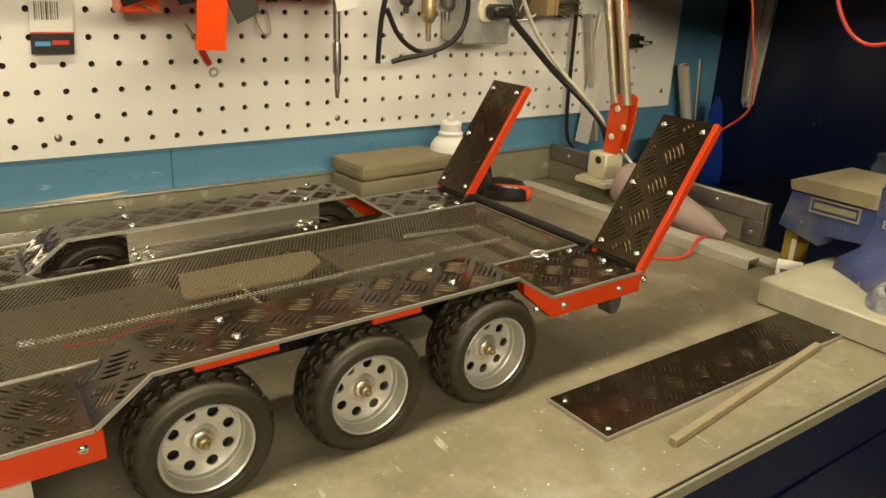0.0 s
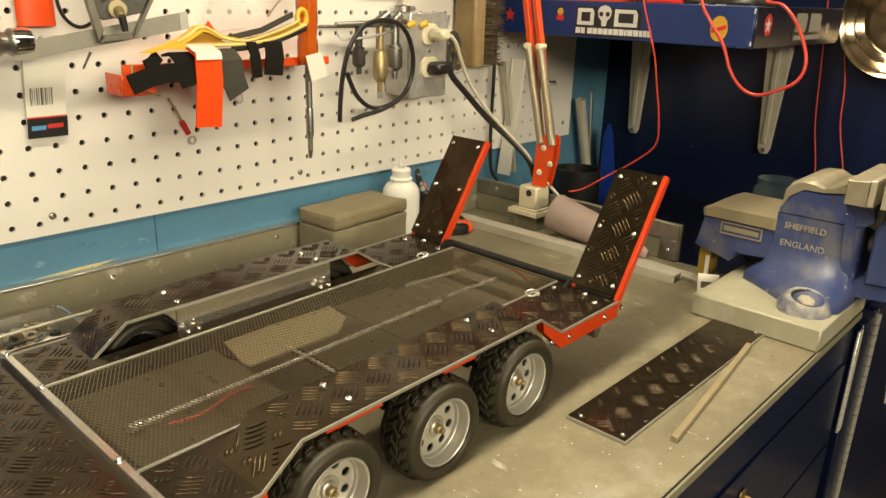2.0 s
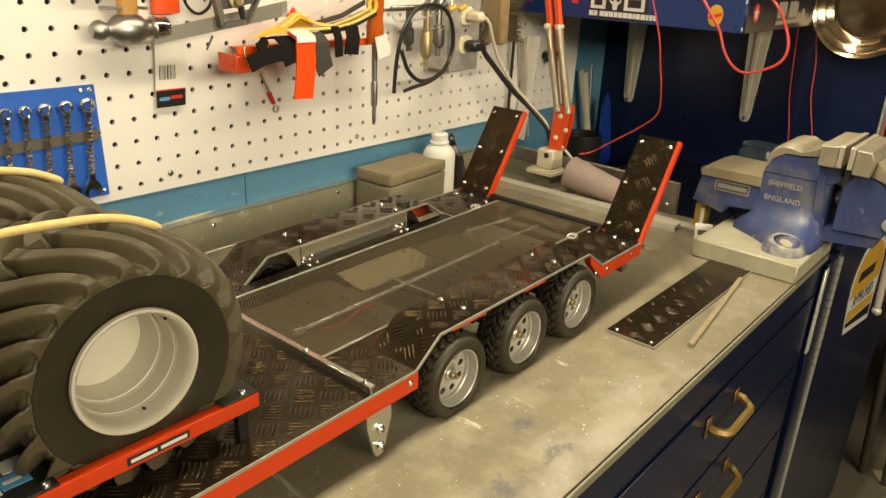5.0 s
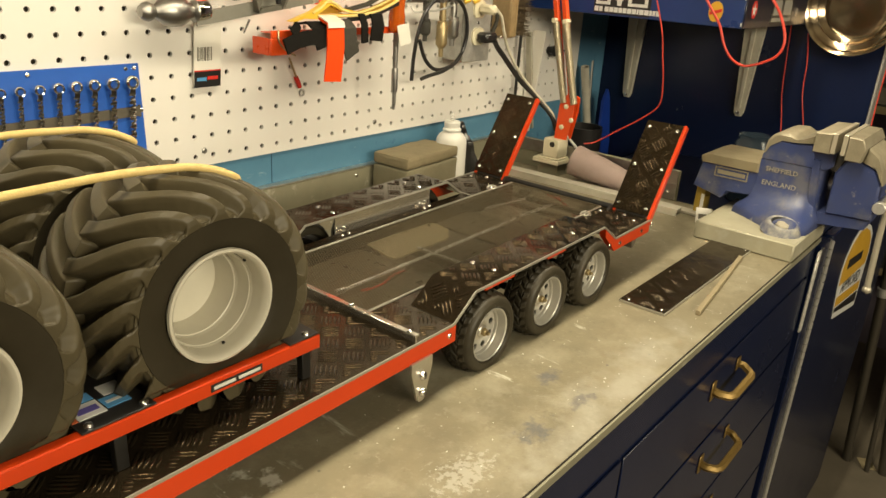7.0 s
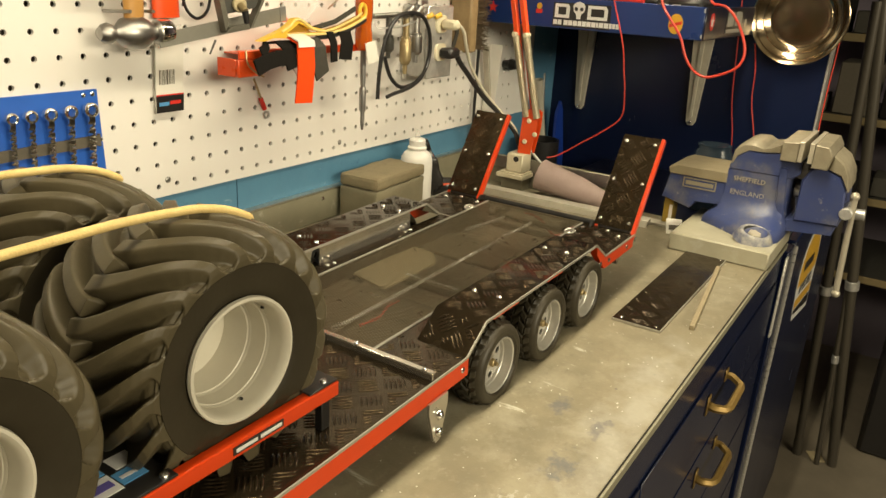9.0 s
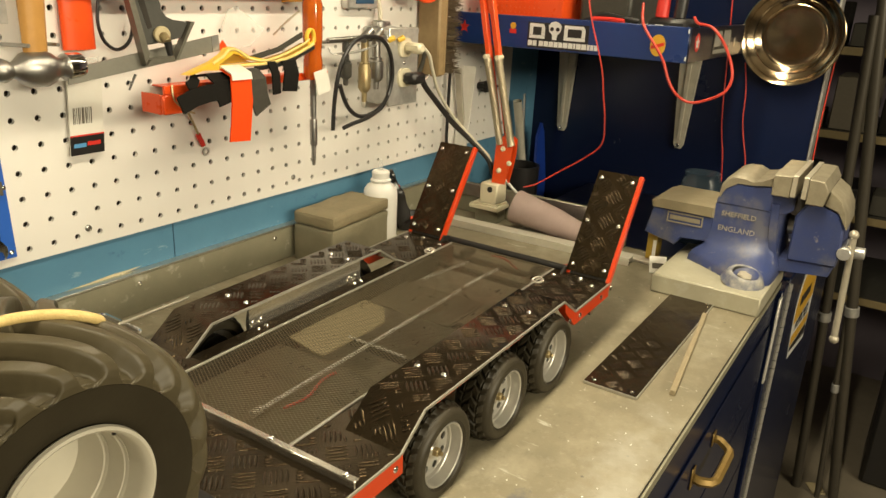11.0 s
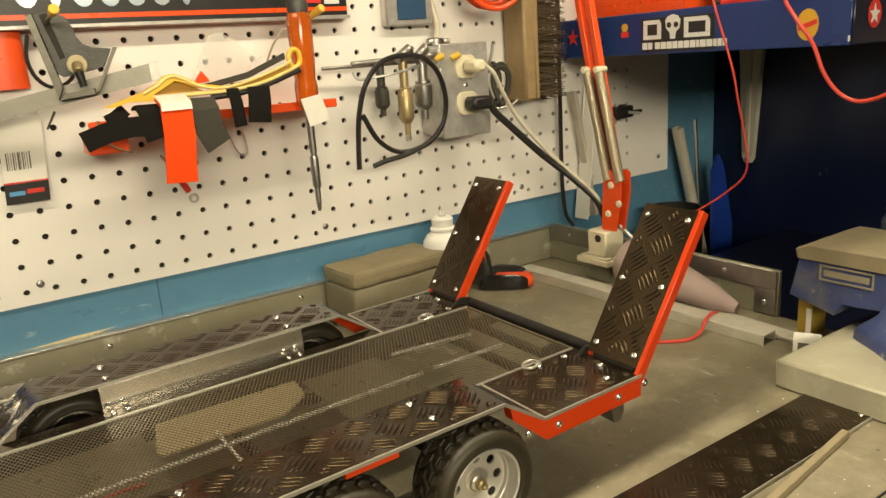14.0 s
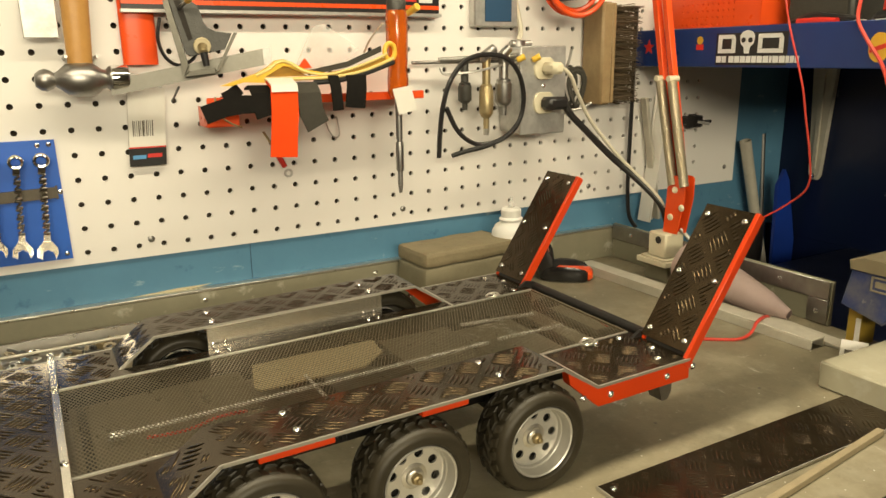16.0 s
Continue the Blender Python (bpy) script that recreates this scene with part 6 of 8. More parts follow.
def knife():
    th = thing("coping_saw", "yellow plastic saw frame lying on the red wall rack", "saw", at=(0.16, -0.08, 1.17))
    up = slab(MB(), [(0.0690, 1.1690), (0.0860, 1.1745), (0.1040, 1.1800), (0.1180, 1.1868), (0.1245, 1.1925), (0.1330, 1.1940), (0.1410, 1.1910), (0.1550, 1.1835), (0.1780, 1.1795), (0.1780, 1.1768), (0.1540, 1.1792), (0.1400, 1.1858), (0.1330, 1.1876), (0.1120, 1.1765), (0.0920, 1.1722), (0.0780, 1.1688)], -0.0860, -0.0780)
    part("grip", up, M_yellow, th, "moulded yellow grip with an opening")
    part("grip_foot", slab(MB(), [(0.0920, 1.1721), (0.1120, 1.1764), (0.1400, 1.1762), (0.1780, 1.1767), (0.1780, 1.1736), (0.1450, 1.1722), (0.1100, 1.1712)], -0.0860, -0.0780), M_yellow, th)
    part("grip_back", slab(MB(), [(0.1120, 1.1766), (0.1330, 1.1875), (0.1400, 1.1857), (0.1540, 1.1790), (0.1600, 1.1768)], -0.0800, -0.0785), M_amberback, th, "shaded back of the grip opening")
    edge = MB().tube([(0.1040, -0.0862, 1.1785), (0.1180, -0.0862, 1.1850), (0.1255, -0.0862, 1.1905), (0.1330, -0.0862, 1.1918), (0.1410, -0.0862, 1.1888), (0.1550, -0.0862, 1.1813), (0.1780, -0.0862, 1.1778), (0.2080, -0.0862, 1.1838), (0.2380, -0.0862, 1.1935), (0.2480, -0.0862, 1.1990)], 0.0014, 8, 5)
    edge.tube([(0.1120, -0.0862, 1.1740), (0.1450, -0.0862, 1.1742), (0.1800, -0.0862, 1.1748), (0.2150, -0.0862, 1.1795), (0.2420, -0.0862, 1.1880), (0.2560, -0.0862, 1.1935)], 0.0017, 8, 5)
    part("rim", edge, M_creamyellow, th, "pale yellow moulded rim")
    part("channel", slab(MB(), [(0.1780, 1.1790), (0.2080, 1.1842), (0.2400, 1.1945), (0.2520, 1.1930), (0.2400, 1.1872), (0.2120, 1.1785), (0.1780, 1.1742)], -0.0850, -0.0800), M_amberback, th)
    part("end_loop", MB().tube([(0.2530 + 0.0062 * math.cos(a), -0.0835, 1.2005 + 0.0085 * math.sin(a)) for a in [2 * math.pi * k / 14 for k in range(15)]], 0.0027, 8, 2, ends=False), M_yellow, th)
    part("blade", slab(MB(), [(0.1600, 1.1822), (0.2050, 1.1905), (0.2450, 1.2065), (0.2455, 1.2005), (0.2060, 1.1850), (0.1780, 1.1798)], -0.0785, -0.0765), M_greyweb, th, "grey blade")
    part("lower_grip", MB().tube([(0.165, -0.084, 1.1700), (0.195, -0.085, 1.1722), (0.225, -0.085, 1.1790), (0.257, -0.084, 1.1895)], 0.0030, 8, 5), M_black, th)


knife()


def screwdriver():
    th = thing("amber_screwdriver", "amber-handled screwdriver with a white paper flag hanging tip down", "screwdriver", at=(0.268, -0.075, 1.2))
    ax = Matrix.Translation((0.266, -0.075, 0))
    n = 16
    v, f = [], []
    prof = [(1.150, 0.0085), (1.156, 0.0115), (1.172, 0.0118), (1.180, 0.0105), (1.200, 0.0120), (1.238, 0.0122), (1.244, 0.0105)]
    for z, r in prof:
        for k in range(n * 2):
            a = math.pi * k / n
            rr = r * (1 - (0.07 if k % 4 == 0 else 0))
            v.append((rr * math.cos(a), rr * math.sin(a), z))
    N = n * 2
    for i in range(len(prof) - 1):
        for k in range(N):
            f.append((N * i + k, N * i + (k + 1) % N, N * i + N + (k + 1) % N, N * i + N + k))
    f += [tuple(range(N)), tuple(N * (len(prof) - 1) + k for k in range(N))]
    part("handle", MB().add(v, f, ax), M_orangeclear, th, "amber plastic fluted handle")
    part("end_cap", MB().lathe([(0.0105, 1.2442), (0.0108, 1.2535), (0.009, 1.256)], ax, 20), M_cast, th)
    part("shaft", MB().lathe([(0.0038, 1.104), (0.0038, 1.150)], ax, 12).lathe([(0.0030, 1.052), (0.0030, 1.104)], ax, 12), M_steel, th)
    part("sleeve", MB().lathe([(0.0042, 1.068), (0.0046, 1.070), (0.0046, 1.099), (0.0042, 1.101)], ax, 14), M_steel, th)
    part("tip", MB().lathe([(0.0018, 1.0425), (0.0030, 1.0515)], ax, 10), M_steel, th)
    part("paper_flag", slab(MB(), [(0.2525, 1.1605), (0.2745, 1.1640), (0.2825, 1.1375), (0.2595, 1.1325)], -0.0895, -0.0885), M_cardwhite, th, "white paper flag")
    part("tether", MB().tube([(0.2805, -0.068, 1.234), (0.2885, -0.05, 1.215), (0.292, -0.04, 1.19), (0.286, -0.05, 1.168), (0.278, -0.06, 1.156)], 0.0012, 6).tube([(0.252, -0.068, 1.23), (0.246, -0.05, 1.215), (0.246, -0.03, 1.2)], 0.0012, 6), M_cablewhite, th)


screwdriver()
solid("hook_with_tip", MB().cyl((0.292, 0, 1.238), (0.292, -0.055, 1.242), 0.0018, None, 8).cyl((0.292, -0.050, 1.2417), (0.2965, -0.068, 1.249), 0.0036, 0.0044, 10, 0.0008), M_yellow, "pegboard hook with a yellow rubber tip", "hook")
bag = MB().prism([(0.168, 1.182), (0.225, 1.186), (0.247, 1.205), (0.205, 1.232), (0.192, 1.228)], 0, 0.0012, Matrix.Translation((0, -0.012, 0)) @ AX_Y)
bg = thing("clear_packet_bag", "crumpled clear plastic bag with a red printed corner", "plastic bag", at=(0.2, -0.012, 1.185))
part("bag", bag, M_clear, bg)
part("print", slab(MB(), [(0.170, 1.1825), (0.188, 1.184), (0.180, 1.195)], -0.0150, -0.0146), M_orange, bg)
lg = thing("ring_terminal_lead", "short copper lead with a red sleeved ring terminal", "cable lug", at=(0.157, -0.003, 1.07))
part("lead", MB().tube([(0.128, -0.012, 1.115), (0.138, -0.008, 1.10), (0.147, -0.005, 1.084)], 0.0014, 6), M_brass, lg)
part("sleeve", MB().cyl((0.1445, -0.0055, 1.088), (0.1525, -0.004, 1.0735), 0.0032, 0.0030, 10), M_redprint, lg)
part("ring", MB().lathe([(0.0052, -0.0006), (0.0052, 0.0006), (0.0028, 0.0006), (0.0028, -0.0006)], Matrix.Translation((0.1568, -0.0032, 1.0655)) @ AX_Y, 18, closed=True), M_galv, lg)
solid("wire_clip_hook", MB().tube([(0.205, -0.002, 1.125), (0.206, -0.012, 1.112), (0.212, -0.014, 1.104), (0.2185, -0.012, 1.108), (0.219, -0.004, 1.128)], 0.0008, 6), M_galv, "thin bent wire hook in the pegboard", "hook")


# outlet box, plugs and cords
def outlet():
    th = thing("outlet_box", "galvanised double socket box with two cords plugged in", "socket box", at=(0.484, -0.03, 1.15))
    part("box", MB().box(0.450, 0.5175, -0.050, -0.0004, 1.0965, 1.2045, 0.003), M_galv, th)
    part("cover", MB().box(0.4475, 0.5195, -0.0535, -0.0502, 1.095, 1.206, 0.0015), M_galv, th, "bright steel cover plate")
    for z in (1.178, 1.135):
        pts = [(0.4835 + 0.0165 * math.cos(a) * (1 if abs(math.cos(a)) < 0.9 else 0.95), max(min(0.0165 * math.sin(a), 0.0135), -0.0135) + z) for a in [2 * math.pi * k / 24 for k in range(24)]]
        part("socket", slab(MB(), pts, -0.0570, -0.0536, 0.0008), M_ivory, th, "ivory socket face")
    sc_ = MB()
    bolt_head(sc_, (0.4835, -0.0536, 1.1565), 0.0028, 0.0015, "-y")
    part("screw", sc_, M_chrome, th)
    part("conduit_clamp", MB().cyl((0.466, -0.02, 1.2047), (0.466, -0.02, 1.2135), 0.0105, None, 16, 0.001).cyl((0.452, -0.024, 1.2095), (0.484, -0.024, 1.2095), 0.0036, None, 8, 0.0005), M_steel, th)
    part("conduit_cable", MB().tube([(0.468, -0.02, 1.213), (0.474, -0.015, 1.226), (0.472, -0.012, 1.245), (0.466, -0.01, 1.27)], 0.0034, 8), M_cablewhite, th)


outlet()
wc = thing("white_lamp_cord", "cream mains cord with a moulded plug running to the lamp", "cord", "mains cords", at=(0.487, -0.06, 1.178))
part("plug", MB().box(0.476, 0.493, -0.086, -0.0572, 1.171, 1.186, 0.004), M_ivory, wc)
part("cord", MB().tube([(0.490, -0.084, 1.179), (0.502, -0.086, 1.168), (0.516, -0.083, 1.146), (0.543, -0.079, 1.110), (0.581, -0.086, 1.067), (0.612, -0.108, 1.029), (0.628, -0.126, 1.004), (0.634, -0.130, 0.985)], 0.0026, 8), M_cablewhite, wc)
bc = thing("black_mains_cord", "thick black mains cord with a moulded plug running to the bench", "cord", "mains cords", at=(0.49, -0.07, 1.135))
part("plug", MB().box(0.475, 0.506, -0.080, -0.0572, 1.127, 1.143, 0.004), M_black, bc)
part("cord", MB().tube([(0.502, -0.074, 1.133), (0.512, -0.075, 1.120), (0.530, -0.078, 1.103), (0.575, -0.085, 1.062), (0.605, -0.101, 1.033), (0.628, -0.124, 1.001), (0.636, -0.132, 0.975)], 0.0044, 10), M_black, bc)

# clear-lidded gauge case
gc = thing("gauge_case", "flat grey plastic case with a dark blue window", "case", at=(0.437, -0.01, 1.23))
part("case", MB().box(0.404, 0.470, -0.0145, -0.0004, 1.2295, 1.33, 0.002), M_galv, gc)
part("window", MB().box(0.419, 0.459, -0.0160, -0.0146, 1.2365, 1.33, 0.0005), M_blueprint, gc, "dark blue window")

# drill chucks on a rod, with the flexible cable
ck = thing("drill_chuck_rack", "steel rod rack with three small chucks and bits", "tool rack", at=(0.40, -0.03, 1.18))
part("rod", MB().cyl((0.312, -0.020, 1.1875), (0.465, -0.034, 1.1880), 0.0022, None, 10).cyl((0.345, -0.028, 1.190), (0.452, -0.042, 1.194), 0.0034, None, 10), M_steel, ck)
def chuck(x, y, z0, z1, r, material, name):
    L_ = z1 - z0
    p = [(r * 0.38, 0), (r * 0.42, L_ * 0.14), (r * 0.62, L_ * 0.15), (r * 0.95, L_ * 0.20), (r, L_ * 0.22), (r, L_ * 0.50), (r * 0.86, L_ * 0.52), (r * 0.86, L_ * 0.56), (r * 0.58, L_ * 0.58), (r * 0.58, L_ * 0.94), (r * 0.5, L_)]
    part(name, MB().lathe(p, Matrix.Translation((x, y, z0)), 16), material, ck)
chuck(0.380, -0.030, 1.129, 1.188, 0.0085, M_cast, "chuck")
chuck(0.4015, -0.046, 1.106, 1.200, 0.0090, M_brass, "brass_chuck")
chuck(0.4270, -0.046, 1.1215, 1.200, 0.0105, M_steel, "chuck")
part("spout", MB().cyl((0.4015, -0.046, 1.0985), (0.4015, -0.046, 1.1062), 0.0036, 0.0042, 10), M_alu, ck)
part("collar", MB().cyl((0.392, -0.05, 1.192), (0.410, -0.05, 1.203), 0.0062, None, 12).cyl((0.420, -0.05, 1.194), (0.432, -0.05, 1.203), 0.0055, None, 12), M_steel, ck)
for x0, x1 in ((0.440, 0.448), (0.4635, 0.4715)):
    part("bit_tip", MB().cyl((x0, -0.056, 1.1885), (x1, -0.062, 1.1935), 0.0036, 0.0042, 10, 0.001), M_yellow, ck, "yellow rubber tip")
part("hook_wire", MB().tube([(0.452, -0.045, 1.1865), (0.42, -0.05, 1.183), (0.385, -0.05, 1.1765), (0.36, -0.042, 1.174), (0.348, -0.035, 1.1735), (0.345, -0.03, 1.181)], 0.0016, 8), M_galv, ck)
solid("black_hose_loop", MB().tube([(0.331, -0.050, 1.075), (0.333, -0.050, 1.105), (0.336, -0.052, 1.135), (0.345, -0.054, 1.165), (0.364, -0.056, 1.188), (0.39, -0.058, 1.196), (0.42, -0.06, 1.192), (0.441, -0.060, 1.172), (0.450, -0.058, 1.140), (0.443, -0.055, 1.110), (0.420, -0.053, 1.092), (0.385, -0.052, 1.088), (0.357, -0.053, 1.105), (0.339, -0.055, 1.135)], 0.0030, 8, 5)
      .tube([(0.443, -0.056, 1.112), (0.425, -0.058, 1.097), (0.395, -0.058, 1.086), (0.365, -0.056, 1.081), (0.347, -0.055, 1.077)], 0.0030, 8, 5), M_black, "black rubber hose coiled over the chuck rack", "hose")

# coiled grey cable and hook
cc = thing("coiled_grey_cord", "small coil of grey cord tied on a pegboard hook", "cord", at=(0.555, -0.03, 1.15))
coil = MB()
pts = []
for k in range(6 * 14 + 1):
    c_, a = k / 14, 2 * math.pi * k / 14
    o = 0.5 - 0.5 * math.cos(2 * math.pi * c_ / 3)
    pts.append((0.549 + 0.012 * o + (0.0105 + 0.0012 * c_) * math.cos(a), -0.020 - 0.008 * o - 0.004 * math.sin(2 * a), 1.150 + (0.030 - 0.0015 * c_) * math.sin(a)))
coil.tube(pts, 0.0021, 7, 2)
part("coil", coil, M_greyweb, cc)
part("hook", MB().tube([(0.540, -0.0, 1.176), (0.540, -0.025, 1.178), (0.5415, -0.032, 1.188), (0.5415, -0.036, 1.202)], 0.0021, 8), M_galv, cc)
part("hook_bar", MB().tube([(0.525, -0.03, 1.128), (0.545, -0.034, 1.122), (0.565, -0.036, 1.124), (0.58, -0.034, 1.130)], 0.0018, 7), M_galv, cc)


# wire brush
def brush():
    th = thing("bench_brush", "worn wooden bench brush with dark stiff bristles", "brush", at=(0.60, -0.02, 1.13))
    part("back", MB().box(0.5855, 0.6045, -0.046, -0.004, 1.1275, 1.262, 0.003), M_brushwood, th, "worn brown wooden back")
    part("face_strip", MB().box(0.6047, 0.611, -0.044, -0.006, 1.129, 1.261, 0.001), M_brushwood, th)
    rng = random.Random(4)
    br = MB()
    for i in range(13):
        for j in range(4):
            z = 1.136 + i * 0.0098 + rng.uniform(-0.001, 0.001)
            y = -0.038 + j * 0.0098 + rng.uniform(-0.001, 0.001)
            a = Vector((0.6105, y, z))
            for q in range(20):
                o = Vector((0, rng.uniform(-0.0022, 0.0022), rng.uniform(-0.0022, 0.0022)))
                b = a + o * 2.2 + Vector((rng.uniform(0.036, 0.050), rng.uniform(-0.005, 0.005), rng.uniform(-0.009, 0.005)))
                br.cyl(a + o, b, 0.0006, 0.0004, 4)
    ob = part("bristles", br, M_bristle, th, "dark stiff bristles")
    ob["kind"] = "stuff"


brush()
rc = thing("red_hose_coil", "coil of red tube in a clear bag hanging on the pegboard", "hose coil", at=(0.535, -0.05, 1.245))
coil = MB()
for k, r in enumerate((0.046, 0.0425, 0.049)):
    coil.tube([(0.534 + r * math.cos(a), -0.040 - 0.008 * k, 1.292 + r * math.sin(a)) for a in [2 * math.pi * q / 28 for q in range(29)]], 0.0034, 8, 2, ends=False)
part("coil", coil, M_orange, rc)
part("spool", MB().cyl((0.534, -0.024, 1.292), (0.534, -0.064, 1.292), 0.030, None, 24), M_black, rc)
solid("thin_black_cable", MB().tube([(0.676, -0.012, 1.26), (0.676, -0.012, 1.13), (0.6775, -0.010, 1.02), (0.680, -0.010, 0.975), (0.684, -0.012, 0.952), (0.69, -0.02, 0.938)], 0.0030, 8), M_black, "thin black cable hanging straight down the pegboard", "cable")
lf = MB().box(0.7065, 0.7095, -0.030, -0.004, 0.945, 1.135, 0.0006, Matrix.Translation((0.71, 0, 0.945)) @ Matrix.Rotation(radians(8), 4, "Y") @ Matrix.Translation((-0.71, 0, -0.945)))
lf.box(0.7096, 0.738, -0.0065, -0.004, 0.945, 1.135, 0.0006, Matrix.Translation((0.71, 0, 0.945)) @ Matrix.Rotation(radians(6), 4, "Y") @ Matrix.Translation((-0.71, 0, -0.945)))
solid("leaning_metal_angle", lf, M_cardwhite, "pale metal angle leaning against the pegboard", "metal angle", "leaning offcuts")
solid("leaning_metal_strip", MB().box(0, 0.006, -0.016, -0.004, 0, 0.19, 0.0006, Matrix.Translation((0.735, -0.004, 0.945)) @ Matrix.Rotation(radians(-12), 4, "Y")), M_palealu, "pale metal strip leaning against the pegboard", "metal strip", "leaning offcuts")
hk = thing("black_pegboard_hook", "black plastic pegboard hook with a screw", "hook", at=(0.795, -0.01, 1.093))
part("body", MB().cyl((0.795, -0.001, 1.093), (0.795, -0.016, 1.093), 0.0075, 0.006, 8).cyl((0.795, -0.0162, 1.093), (0.795, -0.030, 1.093), 0.0125, 0.0095, 6, 0.001), M_black, hk)
part("screw", MB().cyl((0.795, -0.0302, 1.0925), (0.805, -0.044, 1.0905), 0.0022, None, 8), M_galv, hk)
sc = MB()
bolt_head(sc, (0.898, 0, 1.012), 0.0038, 0.002, "-y")
solid("trim_screw", sc, M_steel, "steel screw in the pegboard edge", "screw", kind="structure")
# offcuts in the corner behind the bench
ta, tb_ = Vector((1.032, -0.020, 0.70)), Vector((0.9200, -0.020, 1.055))
td = tb_ - ta
solid("steel_tube_offcut", MB().lathe([(0.0090, 0), (0.0090, td.length), (0.0078, td.length), (0.0078, 0)], Matrix.Translation(ta) @ td.to_track_quat("Z", "Y").to_matrix().to_4x4(), 18, closed=True), M_palealu, "bare steel tube standing in the corner", "metal tube", "leaning offcuts")
solid("steel_rod_offcut", MB().cyl((1.035, -0.012, 0.45), (0.995, 0.005, 1.06), 0.004, None, 8), M_steel, "thin steel rod standing in the corner", "metal rod", "leaning offcuts")
solid("blue_plastic_strip", slab(MB(), [(0.992, 0.72), (1.043, 0.72), (1.040, 0.88), (1.012, 0.985), (0.999, 1.004), (0.984, 0.978)], -0.042, -0.036), mat("deep_blue_plastic", (0.010, 0.040, 0.28), 0.35, color2=(0.008, 0.03, 0.2), scale=20), "blue tapered plastic strip standing in the corner", "plastic strip", "leaning offcuts")
cu = MB().lathe([(0.036, 0), (0.040, 0.55), (0.037, 0.55), (0.033, 0.004), (1e-6, 0.004)], Matrix.Translation((0.862, -0.065, 0.393)), 28)
solid("black_bin", cu, M_black, "tall black plastic tube bin in the corner", "bin")

clip = thing("pegboard_clip", "small black plastic clip on the pegboard", "clip", at=(0.812, 0, 1.092))
part("body", MB().box(0.800, 0.826, -0.014, -0.0004, 1.082, 1.100, 0.002), M_black, clip)
part("jaw", MB().box(0.806, 0.838, -0.020, -0.0145, 1.088, 1.093, 0.001), M_black, clip)


# ---- vice ----
M_viceblue = mat("worn_blue_enamel", (0.034, 0.052, 0.165), 0.36, color2=(0.055, 0.066, 0.13), scale=38, amount=0.8, bump=0.25, fine=220)
overlay(M_viceblue, (0.18, 0.17, 0.15), 16, 0.52, 0.68, 0.55)
overlay(M_viceblue, (0.36, 0.34, 0.29), 45, 0.62, 0.70, 0.7)
M_worn = mat("worn_cast_iron", (0.34, 0.30, 0.215), 0.40, 0.25, color2=(0.19, 0.165, 0.115), scale=45, amount=0.8, bump=0.3, fine=260)
M_dustyiron = overlay(mat("dusty_blue_iron", (0.10, 0.11, 0.17), 0.6, color2=(0.06, 0.07, 0.13), scale=40, amount=0.8, bump=0.3, fine=260), (0.40, 0.38, 0.32), 28, 0.42, 0.60, 0.85)
M_jaw = mat("jaw_steel", (0.50, 0.455, 0.36), 0.33, 0.35, color2=(0.37, 0.335, 0.26), scale=60)
M_tan = mat("tan_worn_top", (0.30, 0.255, 0.165), 0.5, 0.4, color2=(0.22, 0.18, 0.11), scale=45, bump=0.3)


def side(mb, pts, x0, x1, inset=0.0):
    """An outline in (y, z), drawn out along x from x1 to x0; inset chamfers the x0 face."""
    m = Matrix.Translation((x1, 0, 0)) @ Matrix(((0, 0, -1, 0), (1, 0, 0, 0), (0, 1, 0, 0), (0, 0, 0, 1)))
    return mb.prism(pts, 0, x1 - x0, m, inset)


solid("vice_mounting_block", MB().box(0.503, 0.668, BENCH_FRONT - 0.001, -0.4555, TOP, 0.9205, 0.002), overlay(mat("dusty_olive_paint", (0.36, 0.335, 0.245), 0.5, color2=(0.28, 0.26, 0.185), scale=30, amount=0.7, bump=0.12), (0.42, 0.40, 0.33), 22, 0.55, 0.68, 0.7), "thick olive-painted block under the vice", "block")


